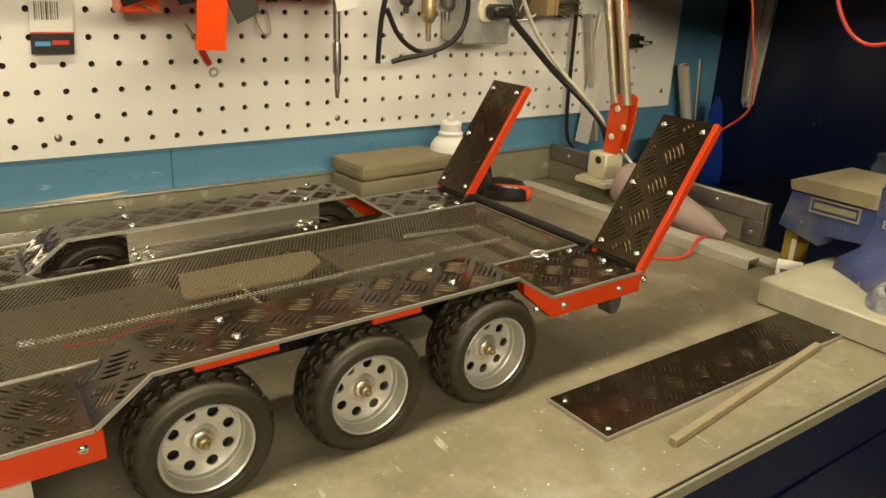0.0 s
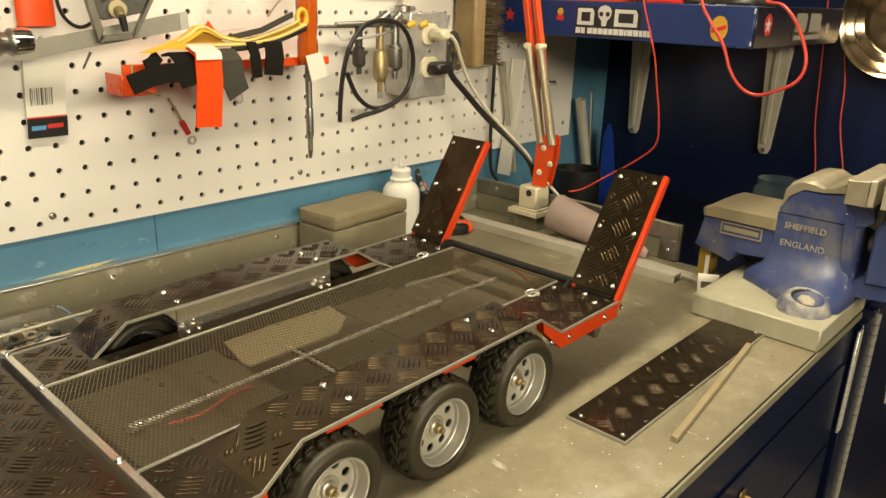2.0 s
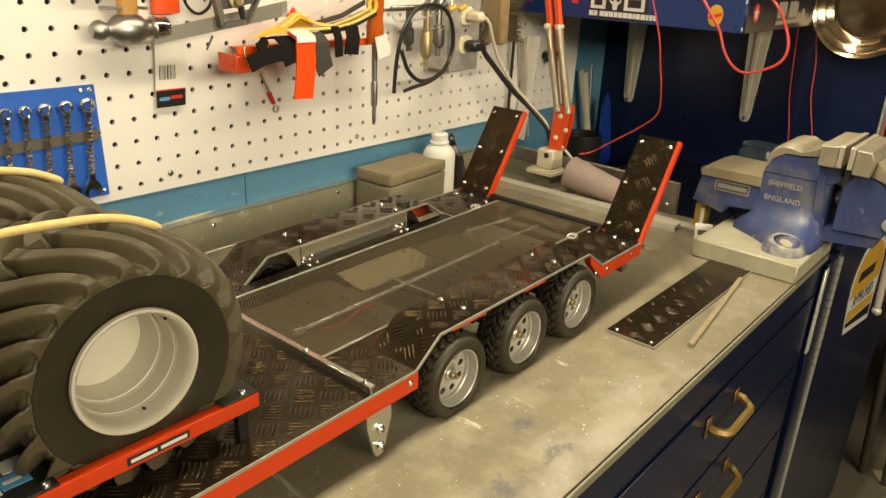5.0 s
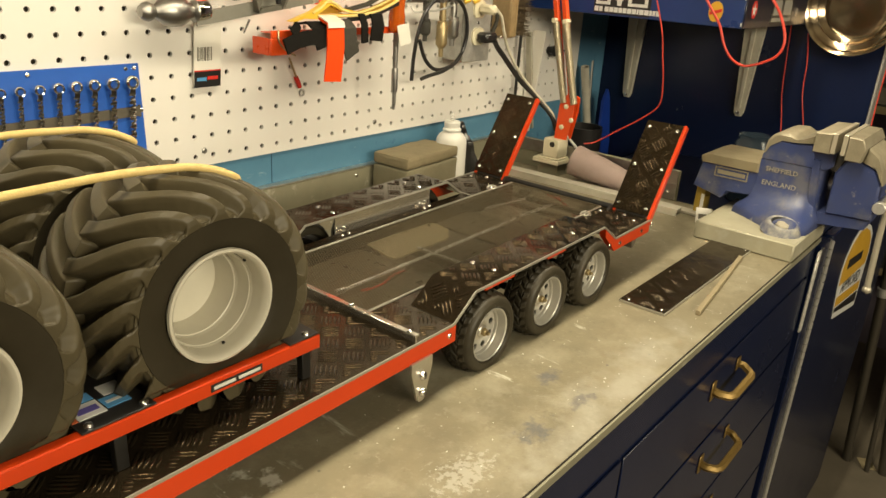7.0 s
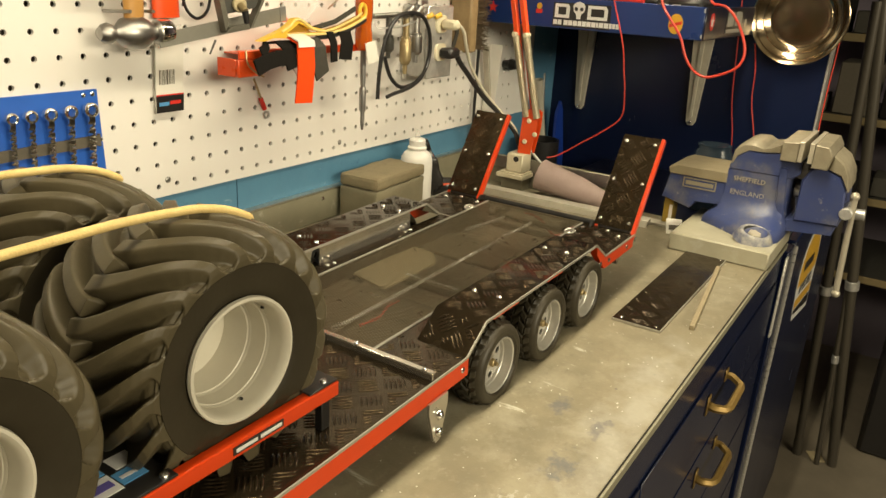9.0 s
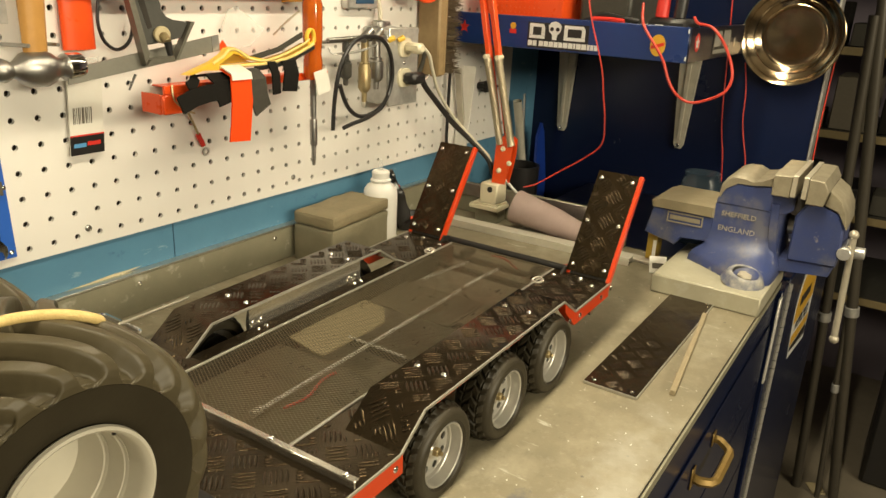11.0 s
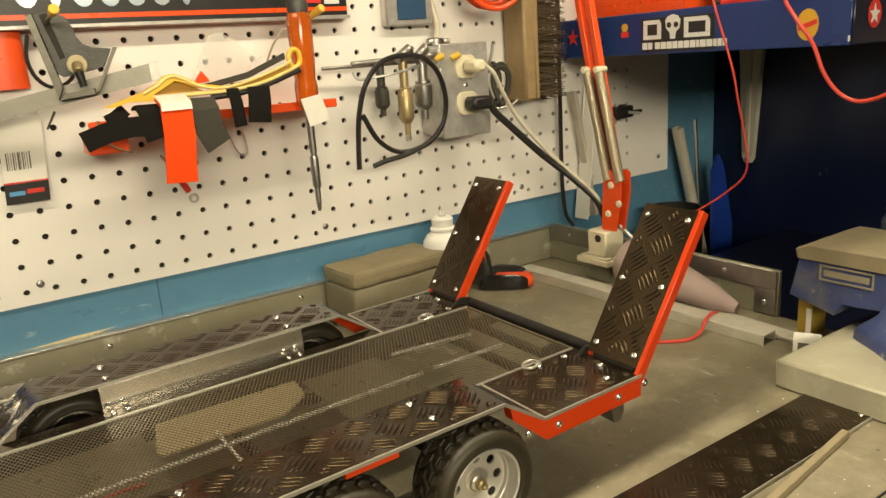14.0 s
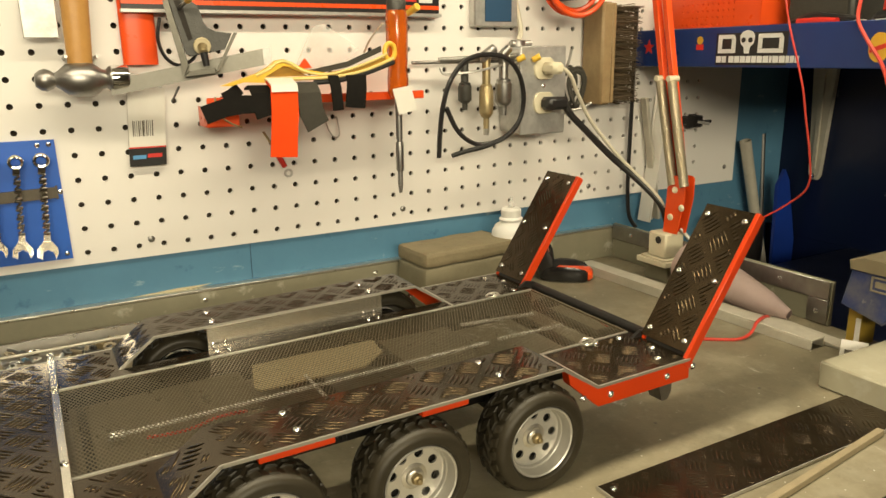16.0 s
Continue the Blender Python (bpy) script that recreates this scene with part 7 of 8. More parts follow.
def vice():
    th = thing("bench_vice", "worn blue cast-iron bench vice with bare steel jaws", "vice", at=(0.645, -0.53, 0.9205))
    # base casting: a lobed foot that draws in to the upright body
    half = [(0.592, -0.476, 0.600, -0.500), (0.575, -0.503, 0.600, -0.510), (0.557, -0.526, 0.600, -0.525), (0.541, -0.547, 0.600, -0.545), (0.534, -0.564, 0.600, -0.560), (0.540, -0.581, 0.600, -0.572), (0.560, -0.5915, 0.603, -0.583), (0.60, -0.5935, 0.612, -0.588)]
    ring = half + [(1.29 - a, b, 1.29 - c, d) for a, b, c, d in reversed(half)]
    rows = [(0.9206, 0.0), (0.9285, 0.03), (0.934, 0.16), (0.939, 0.42), (0.946, 0.72), (0.956, 0.90), (0.970, 0.985), (0.985, 1.0), (1.0062, 1.0)]
    n = len(ring)
    v = [(a + (c - a) * g, b + (d - b) * g, z) for z, g in rows for a, b, c, d in ring]
    f = [(n * i + k, n * i + (k + 1) % n, n * i + n + (k + 1) % n, n * i + n + k) for i in range(len(rows) - 1) for k in range(n)]
    f += [tuple(range(n))[::-1], tuple(n * (len(rows) - 1) + k for k in range(n))]
    body = new("body", mesh_of("body", MB().add(v, f), M_viceblue, True, 60))
    body.parent = th
    body.matrix_parent_inverse = th.matrix_basis.inverted()
    part("body_rib", side(MB(), [(-0.5885, 0.938), (-0.5785, 0.938), (-0.5715, 0.985), (-0.5700, 1.020), (-0.5800, 1.020), (-0.5830, 0.985)], 0.5965, 0.6935, 0.0015), M_viceblue, th)
    for bx in (0.5455, 0.7445):
        lean = Matrix.Translation((bx, -0.561, 0.9206)) @ Matrix.Rotation(radians(9), 4, "X") @ Matrix.Rotation(radians(-9 if bx < 0.645 else 9), 4, "Y")
        part("bolt_boss", MB().lathe([(0.0280, 0.002), (0.0250, 0.0075), (0.0225, 0.0135), (0.0205, 0.0160), (0.0185, 0.0166), (0.0168, 0.0155)], lean, 32, caps=False), M_dustyiron, th, "dusty worn rim of the bolt pocket")
        # pocket darker than its rim, the recess's shade put into the colour
        part("bolt_pocket", MB().lathe([(0.0168, 0.0155), (0.0160, 0.0120), (0.0157, 0.0045), (1e-6, 0.0045)], lean, 32, caps=False), M_cast, th)
        part("bolt", MB().lathe([(0.0098, 0.0047), (0.0098, 0.0125), (0.0080, 0.0142), (1e-6, 0.0142)], lean, 6), M_jaw, th)
    # rear slide housing
    rear = [(-0.5005, 0.9490), (-0.5005, 0.9838), (-0.4160, 0.9838), (-0.4080, 0.945), (-0.452, 0.9335), (-0.460, 0.945)]
    part("slide_housing", side(MB(), rear, 0.600, 0.690, 0.002), M_viceblue, th)
    part("housing_top", side(MB(), [(-0.5005, 0.9840), (-0.5005, 0.9985), (-0.4250, 0.9985), (-0.4130, 0.9930), (-0.4150, 0.9840)], 0.597, 0.693, 0.0025), M_tan, th, "bare worn top of the housing")
    ya, yb, za, zb = -0.4870, -0.4375, 0.9665, 0.9815
    frame = MB().box(0.5985, 0.6006, ya, yb, zb - 0.0015, zb).box(0.5985, 0.6006, ya, yb, za, za + 0.0015).box(0.5985, 0.6006, ya, ya + 0.0015, za + 0.0016, zb - 0.0016).box(0.5985, 0.6006, yb - 0.0015, yb, za + 0.0016, zb - 0.0016)
    part("name_frame", frame, M_worn, th, "raised frame round a worn plain bar")
    part("name_bar", MB().box(0.5992, 0.6006, ya + 0.004, yb - 0.004, za + 0.0045, zb - 0.0045), M_worn, th)
    # fixed jaw casting with its hump
    head = [(-0.5005, 1.0064), (-0.588, 1.0064), (-0.5965, 1.0135), (-0.5965, 1.032), (-0.568, 1.0320), (-0.567, 1.0400), (-0.545, 1.0365), (-0.520, 1.0360), (-0.5060, 1.0250), (-0.5005, 1.0115)]
    part("fixed_jaw", side(MB(), head, 0.599, 0.693, 0.0025), M_viceblue, th)
    crown = [(-0.5015, 1.0125), (-0.5035, 1.033), (-0.5100, 1.0430), (-0.5185, 1.0470), (-0.5340, 1.0480), (-0.5450, 1.0425), (-0.5560, 1.0450), (-0.5680, 1.0520), (-0.5680, 1.0402), (-0.545, 1.0367), (-0.520, 1.0362), (-0.5062, 1.0255)]
    part("anvil_crown", side(MB(), crown, 0.598, 0.694, 0.004), M_worn, th, "bare worn anvil and neck")
    part("jaw_bed", side(MB(), [(-0.5682, 1.0322), (-0.5682, 1.0590), (-0.5905, 1.0605), (-0.5905, 1.0322)], 0.584, 0.706, 0.0015), M_worn, th)
    part("jaw_insert", side(MB(), [(-0.5907, 1.034), (-0.5907, 1.0622), (-0.5965, 1.0622), (-0.5965, 1.034)], 0.5825, 0.7075, 0.0008), M_jaw, th, "bare steel jaw insert")
    # moving jaw
    part("jaw_insert", side(MB(), [(-0.6035, 1.034), (-0.6035, 1.0622), (-0.6095, 1.0622), (-0.6095, 1.034)], 0.5825, 0.7075, 0.0008), M_jaw, th)
    part("jaw_bed", side(MB(), [(-0.6097, 1.028), (-0.6097, 1.0605), (-0.6270, 1.0600), (-0.6340, 1.0480), (-0.6300, 1.028)], 0.584, 0.706, 0.0015), M_worn, th)
    mv = [(-0.6000, 0.9465), (-0.6000, 1.006), (-0.6115, 1.0277), (-0.6300, 1.0277), (-0.6480, 1.0200), (-0.6580, 1.004), (-0.6600, 0.965), (-0.6575, 0.9490)]
    part("moving_jaw", side(MB(), mv, 0.600, 0.692, 0.003), M_viceblue, th)
    part("jaw_shoulder", side(MB(), [(-0.6302, 1.0280), (-0.6342, 1.0470), (-0.6480, 1.0380), (-0.6580, 1.0200), (-0.6610, 1.000), (-0.6585, 1.004), (-0.6482, 1.0203)], 0.598, 0.694, 0.002), M_worn, th, "bare worn shoulder")
    part("slide_bar", side(MB(), [(-0.5890, 0.928), (-0.5890, 0.9460), (-0.6560, 0.9485), (-0.6520, 0.934)], 0.604, 0.688, 0.002), M_viceblue, th)
    part("screw_throat", MB().cyl((0.6045, -0.6000, 1.019), (0.640, -0.6000, 1.019), 0.0125, None, 20), M_dark, th)
    part("screw", MB().cyl((0.645, -0.5895, 0.985), (0.645, -0.601, 0.985), 0.014, None, 20), M_galv, th)
    part("spindle", MB().cyl((0.645, -0.656, 0.961), (0.645, -0.686, 0.9625), 0.0080, None, 20, 0.001), M_galv, th)
    part("tommy_bar", MB().cyl((0.612, -0.6700, 0.992), (0.612, -0.6755, 0.852), 0.0042, None, 12).ball((0.612, -0.6757, 0.850), 0.0062).ball((0.612, -0.6698, 0.994), 0.0062), M_jaw, th, "bright steel sliding handle with ball ends")
    part("spindle_boss", MB().cyl((0.598, -0.664, 0.970), (0.648, -0.664, 0.970), 0.0085, None, 20, 0.001), M_galv, th)
    # cast lettering on the body
    for body_text, z, w in (("SHEFFIELD", 0.9930, 0.0098), ("ENGLAND", 0.9725, 0.0104)):
        m = Matrix.Translation((0.5995, -0.5320, z)) @ Matrix(((0, 0, -1, 0), (-1, 0, 0, 0), (0, 1, 0, 0), (0, 0, 0, 1)))
        part("cast_lettering", text_mesh(body_text, w, 0.0006, m), M_jaw, th, "raised worn lettering")


vice()

# ---- cabinet beyond the bench ----
cb = thing("tall_navy_cabinet", "dark navy cabinet with a piano-hinged door and a gold sticker", "cabinet", at=(1.1, -0.3, 0))
FACE = -0.599
part("body", MB().box(0.662, 1.43, FACE + 0.016, -0.14, 0.0, 0.884, 0.002), M_navydark, cb)
part("door", MB().box(0.729, 1.425, FACE, FACE + 0.0158, 0.02, 0.880, 0.002), M_navy, cb)
part("stile", MB().box(0.662, 0.712, FACE, FACE + 0.0158, 0.0, 0.880, 0.002), M_navy, cb)
hinge = part("hinge_leaf", MB().box(0.713, 0.728, FACE + 0.0025, FACE + 0.0060, 0.03, 0.876), M_steel, cb, "long steel piano hinge")
knuckle = mesh_of("knuckle", MB().cyl((0, 0, 0), (0, 0, 0.0128), 0.0036, None, 8), M_galv)
pieces("knuckle", knuckle, [(0.7205, FACE - 0.0010, 0.03 + k * 0.0141) for k in range(60)], hinge)
part("edge_strip", MB().box(0.641, 0.656, -0.6005, -0.5975, 0.742, 0.876, 0.0008), M_rodsteel, cb, "short bright metal strip")
M_gold = mat("gold_yellow_print", (0.62, 0.36, 0.03), 0.4, color2=(0.5, 0.28, 0.02), scale=20)


def onface(pts, y, t=0.0006):
    return slab(MB(), pts, y - t, y)


badge = [(0.916, 0.669), (0.889, 0.737), (0.882, 0.775), (0.892, 0.800), (0.925, 0.825), (0.975, 0.838), (1.032, 0.832), (1.085, 0.815), (1.129, 0.788), (1.150, 0.745), (1.150, 0.621)]
inner = [(0.9150, 0.680), (0.897, 0.739), (0.891, 0.773), (0.901, 0.795), (0.930, 0.816), (0.977, 0.828), (1.030, 0.823), (1.080, 0.806), (1.120, 0.781), (1.140, 0.743), (1.140, 0.634)]
part("sticker", onface(badge, FACE - 0.0002), M_sw, cb, "gold and white badge sticker with dark bands")
part("sticker_field", onface([(0.896, 0.742), (0.891, 0.773), (0.901, 0.795), (0.930, 0.816), (0.977, 0.828), (1.030, 0.823), (1.080, 0.806), (1.120, 0.781), (1.138, 0.748), (1.134, 0.722)], FACE - 0.0009), M_gold, cb)
part("sticker_bar", onface([(0.930, 0.785), (1.060, 0.770), (1.060, 0.752), (0.930, 0.766)], FACE - 0.0016), M_black, cb)
part("sticker_field", onface([(0.905, 0.716), (1.135, 0.684), (1.135, 0.664), (0.909, 0.696)], FACE - 0.0009), M_gold, cb)
part("sticker_band", onface([(0.911, 0.692), (1.135, 0.660), (1.138, 0.636), (0.917, 0.682)], FACE - 0.0009), M_black, cb)
word = Matrix.Translation((1.018, FACE - 0.0010, 0.7165)) @ Matrix.Rotation(radians(8), 4, "Y") @ Matrix.Rotation(radians(90), 4, "X")
part("sticker_word", text_mesh("APPROVED", 0.036, 0.0003, word), M_black, cb)

# navy partition with shelf
solid("wall_east", MB().box(1.045, 1.075, -0.548, 0.018, 0.8842, 2.3).box(1.045, 1.075, -0.139, 0.018, 0, 0.884), M_navy, "glossy navy painted partition beside the bench", "wall", kind="structure", smooth=False)
solid("trim_edge", MB().box(1.043, 1.077, -0.553, -0.5482, 0.8842, 2.3, 0.001), M_galv, "grey metal edge trim of the navy partition", "trim", kind="structure")

sh = thing("navy_shelf", "navy shelf with stickers along its front edge", "shelf", at=(0.86, -0.22, 1.17))
part("board", MB().box(0.690, 1.044, -0.404, -0.004, 1.181, 1.192, 0.001), M_olive, sh)
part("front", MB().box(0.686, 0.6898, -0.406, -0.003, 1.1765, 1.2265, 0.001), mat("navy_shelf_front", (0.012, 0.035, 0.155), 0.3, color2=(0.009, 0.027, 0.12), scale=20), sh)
# darker navy than the front: the end's shade is put into its colour
part("end_cap", MB().box(0.6862, 1.044, -0.4085, -0.4062, 1.1765, 1.2265, 0.001), M_navydark, sh, "end cap, navy darkened as its shaded side")
# pale shapes here and the round sticker are coloured as if shaded
part("end_sticker", MB().box(0.812, 0.930, -0.4091, -0.4086, 1.182, 1.222), M_black, sh, "black sticker with pale shapes greyed as in shade")
for poly in ([(0.820, 1.195), (0.858, 1.195), (0.862, 1.199), (0.862, 1.215), (0.858, 1.219), (0.820, 1.219)], [(0.874, 1.195), (0.920, 1.195), (0.920, 1.213), (0.914, 1.219), (0.874, 1.219)], [(0.818, 1.1845), (0.922, 1.1845), (0.922, 1.1905), (0.818, 1.1905)]):
    part("sticker_shape", slab(MB(), poly, -0.4095, -0.4092), M_shadeprint, sh)
oval = [(0.7235 + 0.0125 * math.cos(a), 1.2045 + 0.0135 * math.sin(a)) for a in [2 * math.pi * k / 20 for k in range(20)]]
star_end = [(0.7225 + 0.0105 * (1 if k % 2 == 0 else 0.42) * math.sin(math.pi * k / 5), 1.2040 + 0.0105 * (1 if k % 2 == 0 else 0.42) * math.cos(math.pi * k / 5)) for k in range(10)]
red_oval = part("oval_sticker", slab(MB(), oval, -0.4090, -0.4086), M_redprint, sh, "red oval sticker with a white star")
part("star", slab(MB(), star_end, -0.4094, -0.4091), M_sw, red_oval)
part("round_sticker", MB().lathe([(0.0075, -0.4089), (0.0075, -0.4086)], Matrix.Translation((0.955, 0, 1.199)) @ Matrix.Rotation(radians(-90), 4, "X"), 16), M_shadeprint, sh)
for z0, z1 in ((1.180, 1.1855), (1.218, 1.224)):
    part("worn_chip", MB().box(0.6853, 0.6859, -0.4060, -0.4038, z0, z1), M_sw, sh, "bare worn corner")
for y0, y1 in ((-0.342, -0.332), (-0.365, -0.354)):
    part("tape_tab", MB().box(0.6856, 0.6905, y0, y1, 1.2266, 1.2274), M_sw, sh, "white tape tab on the edge")
def onshelf(mb, pts, d0=0.0005, base=0.686):
    """An outline in (y, z) on the shelf's front face."""
    return side(mb, pts, base - d0, base)
def circle(y, z, r, n=18, squash=1.0):
    return [(y + r * math.cos(a), z + r * squash * math.sin(a)) for a in [2 * math.pi * k / n for k in range(n)]]
part("sticker", onshelf(MB(), [(-0.1495, 1.1795), (-0.254, 1.1795), (-0.254, 1.2185), (-0.1495, 1.2185)]), M_black, sh, "black sticker with pale abstract shapes")
def plain_ring(y0, y1, cut):
    """Two bars, two posts and an inner block: a plain maker's shape."""
    a, b = 1.194, 1.2165
    return [[(y0, b - 0.005), (y1 + cut, b - 0.005), (y1, b - 0.005), (y1 + cut, b), (y0, b)], [(y0, a), (y1, a), (y1, a + 0.005), (y0, a + 0.005)], [(y0, a + 0.0052), (y0 - 0.006, a + 0.0052), (y0 - 0.006, b - 0.0052), (y0, b - 0.0052)],
            [(y1 + 0.006, a + 0.0052), (y1, a + 0.0052), (y1, b - 0.0052), (y1 + 0.006, b - 0.0052)]]


for poly in plain_ring(-0.153, -0.180, 0.003) + plain_ring(-0.213, -0.2485, 0.004):
    part("sticker_shape", onshelf(MB(), poly, 0.0004, 0.6854), M_sw, sh)
part("sticker_emblem", onshelf(MB(), [(-0.186, 1.2145), (-0.190, 1.2195), (-0.197, 1.2215), (-0.204, 1.2195), (-0.208, 1.2145), (-0.2065, 1.2055), (-0.2015, 1.201), (-0.2005, 1.1935), (-0.1935, 1.1935), (-0.1925, 1.201), (-0.1875, 1.2055)], 0.0005, 0.6854), M_sw, sh, "pale rounded emblem")
for y in (-0.192, -0.202):
    part("emblem_spot", onshelf(MB(), circle(y, 1.2095, 0.0032), 0.0004, 0.6848), M_black, sh)
y = -0.1515
for w in (0.0075, 0.0065, 0.0, 0.0075, 0.0075, 0.0075, 0.0068, 0.0068, 0.0075, 0.0075, 0.0035, 0.0078, 0.0078, 0.0045, 0.005, 0.0055):
    if w:
        part("sticker_bar", onshelf(MB(), [(y, 1.1825), (y - w, 1.1825), (y - w, 1.1905), (y, 1.1905)], 0.0004, 0.6854), M_sw, sh)
    y -= w + 0.0012 if w else 0.003
part("round_sticker", onshelf(MB(), circle(-0.3625, 1.1985, 0.0115, squash=1.35)), M_gold, sh, "round yellow sticker with a dark band")
part("round_sticker_bar", onshelf(MB(), [(-0.353, 1.1925), (-0.372, 1.1985), (-0.372, 1.2035), (-0.353, 1.1975)], 0.0004, 0.6854), M_redprint, sh)
part("small_sticker", onshelf(MB(), [(-0.1165, 1.1985), (-0.1285, 1.1985), (-0.1285, 1.2055), (-0.1165, 1.2055)]), M_redprint, sh, "tiny red and yellow sticker")
part("small_sticker", onshelf(MB(), circle(-0.1225, 1.2105, 0.0052)), M_gold, sh)
star = [(-0.030 - 0.011 * (1 if k % 2 == 0 else 0.42) * math.sin(math.pi * k / 5), 1.203 + 0.011 * (1 if k % 2 == 0 else 0.42) * math.cos(math.pi * k / 5)) for k in range(10)]
part("star_sticker", onshelf(MB(), star), M_redprint, sh, "small red star sticker")
for yc in (-0.068, -0.318):
    w0, w1 = 0.021, 0.0085
    out = [(yc - w0, 1.1762), (yc + w0, 1.1762), (yc + w1 + 0.001, 0.995), (yc + w1 * 0.6, 0.987), (yc - w1 * 0.6, 0.987), (yc - w1 - 0.001, 0.995)]
    br = thing("shelf_bracket", "pale grey pressed-steel shelf bracket on the navy partition", "bracket", "shelf brackets", at=(1.04, yc, 1.176))
    part("leg", side(MB(), out, 1.036, 1.0448, 0.002), M_palealu, br)
    part("rib", side(MB(), [(yc - 0.004, 1.170), (yc + 0.004, 1.170), (yc + 0.003, 1.005), (yc - 0.003, 1.005)], 1.0325, 1.0362, 0.001), M_palealu, br)
    part("arm", MB().box(0.76, 1.0358, yc - 0.012, yc + 0.012, 1.1762, 1.1808, 0.001), M_palealu, br)
    bolts("screw", [(1.036, yc + 0.0005, z) for z in (0.994, 1.15)], 0.0042, 0.002, "-x", M_chrome, br)

# red crate and clutter on the shelf
cr = thing("red_crate", "bright red perforated plastic crate on the shelf", "crate", at=(0.75, -0.12, 1.1922))
hole = [(0.0016 * math.cos(2 * math.pi * k / 6), 0.0016 * math.sin(2 * math.pi * k / 6)) for k in range(6)]
panel = MB().box(0.704, 0.80, -0.196, -0.050, 1.1922, 1.196).box(0.706, 0.80, -0.1965, -0.193, 1.1962, 1.30).box(0.706, 0.80, -0.053, -0.0495, 1.1962, 1.30).box(0.797, 0.80, -0.193, -0.053, 1.1962, 1.30)
pw, ph = 0.0085, 0.0085
ew = []
for k in range(6):
    a = 2 * math.pi * k / 6
    s_ = 0.5 / max(abs(math.cos(a)), abs(math.sin(a)))
    ew.append((s_ * math.cos(a) * pw, s_ * math.sin(a) * ph))
v0, f0 = ring_cell(None, None, hole, ew, 0.002)
v0 += [(pw / 2, ph / 2, 0), (-pw / 2, ph / 2, 0), (-pw / 2, -ph / 2, 0), (pw / 2, -ph / 2, 0)]
f0 += [(7, 18, 6), (8, 19, 7), (8, 9, 19), (9, 20, 10), (10, 11, 20), (11, 6, 21)]
toface = Matrix(((0, 0, -1, 0), (-1, 0, 0, 0), (0, 1, 0, 0), (0, 0, 0, 1)))
for i in range(11):
    for j in range(8):
        panel.add(v0, f0, Matrix.Translation((0.7045, -0.072 - i * pw, 1.2225 + j * ph)) @ toface)
panel.add([(0.7045, -0.0495, 1.196), (0.7045, -0.0678, 1.196), (0.7045, -0.0678, 1.30), (0.7045, -0.0495, 1.30)], [(0, 1, 2, 3)])
panel.add([(0.7045, -0.1612, 1.196), (0.7045, -0.1965, 1.196), (0.7045, -0.1965, 1.30), (0.7045, -0.1612, 1.30)], [(0, 1, 2, 3)])
panel.add([(0.7045, -0.0678, 1.196), (0.7045, -0.1612, 1.196), (0.7045, -0.1612, 1.2183), (0.7045, -0.0678, 1.2183)], [(0, 1, 2, 3)])
panel.add([(0.7045, -0.0678, 1.2863), (0.7045, -0.1612, 1.2863), (0.7045, -0.1612, 1.30), (0.7045, -0.0678, 1.30)], [(0, 1, 2, 3)])
part("shell", panel, M_orange, cr, smooth=False)
gb = thing("grey_charger", "dark grey charger box on the shelf with red and black leads", "charger", at=(0.80, -0.27, 1.1922))
part("case", MB().box(0.73, 0.86, -0.300, -0.215, 1.1923, 1.30, 0.004), M_cast, gb)
part("panel", MB().box(0.7275, 0.7298, -0.295, -0.22, 1.205, 1.295, 0.001), M_greyweb, gb)
part("clamp_lead", MB().tube([(0.71, -0.235, 1.2265), (0.715, -0.262, 1.235), (0.71, -0.29, 1.232), (0.715, -0.32, 1.2285)], 0.0045, 8), M_black, gb)
part("clamp_lead", MB().tube([(0.704, -0.25, 1.2285), (0.706, -0.275, 1.2292), (0.704, -0.30, 1.2275)], 0.004, 8), M_redprint, gb)
ct = thing("black_battery_clip", "black and red battery clips lying on the shelf", "battery clip", at=(0.72, -0.35, 1.193))
part("body", MB().box(0.705, 0.78, -0.395, -0.335, 1.1924, 1.236, 0.006), M_black, ct)
part("grip", MB().cyl((0.72, -0.352, 1.2362), (0.725, -0.352, 1.30), 0.010, 0.009, 12, 0.001), M_redprint, ct)
part("grip", MB().cyl((0.72, -0.378, 1.2362), (0.725, -0.380, 1.30), 0.009, 0.009, 12, 0.001), M_black, ct)

# red leads
lead = thing("red_lead", "red flexible lead draped from the shelf to the bench", "cable", "red leads", at=(0.675, -0.27, 1.2))
part("lead", MB().tube([(0.690, -0.245, 1.30), (0.676, -0.252, 1.26), (0.674, -0.262, 1.225), (0.674, -0.275, 1.19), (0.676, -0.286, 1.155), (0.682, -0.290, 1.12), (0.690, -0.294, 1.08), (0.700, -0.290, 1.04), (0.702, -0.262, 1.012), (0.695, -0.225, 0.985), (0.685, -0.188, 0.958), (0.672, -0.172, 0.953)], 0.0012, 8, 5), M_wirered, lead)
lead2 = thing("red_lead", "red flexible lead looping down from the shelf end", "cable", "red leads", at=(0.67, -0.4, 1.2))
part("lead", MB().tube([(0.700, -0.328, 1.255), (0.682, -0.338, 1.228), (0.672, -0.358, 1.205), (0.670, -0.378, 1.18), (0.671, -0.390, 1.152), (0.674, -0.405, 1.132), (0.676, -0.425, 1.124), (0.678, -0.450, 1.132), (0.680, -0.470, 1.146), (0.682, -0.474, 1.17), (0.685, -0.458, 1.205), (0.692, -0.435, 1.228), (0.702, -0.412, 1.232), (0.712, -0.402, 1.24)], 0.0020, 8, 5), M_wirered, lead2)
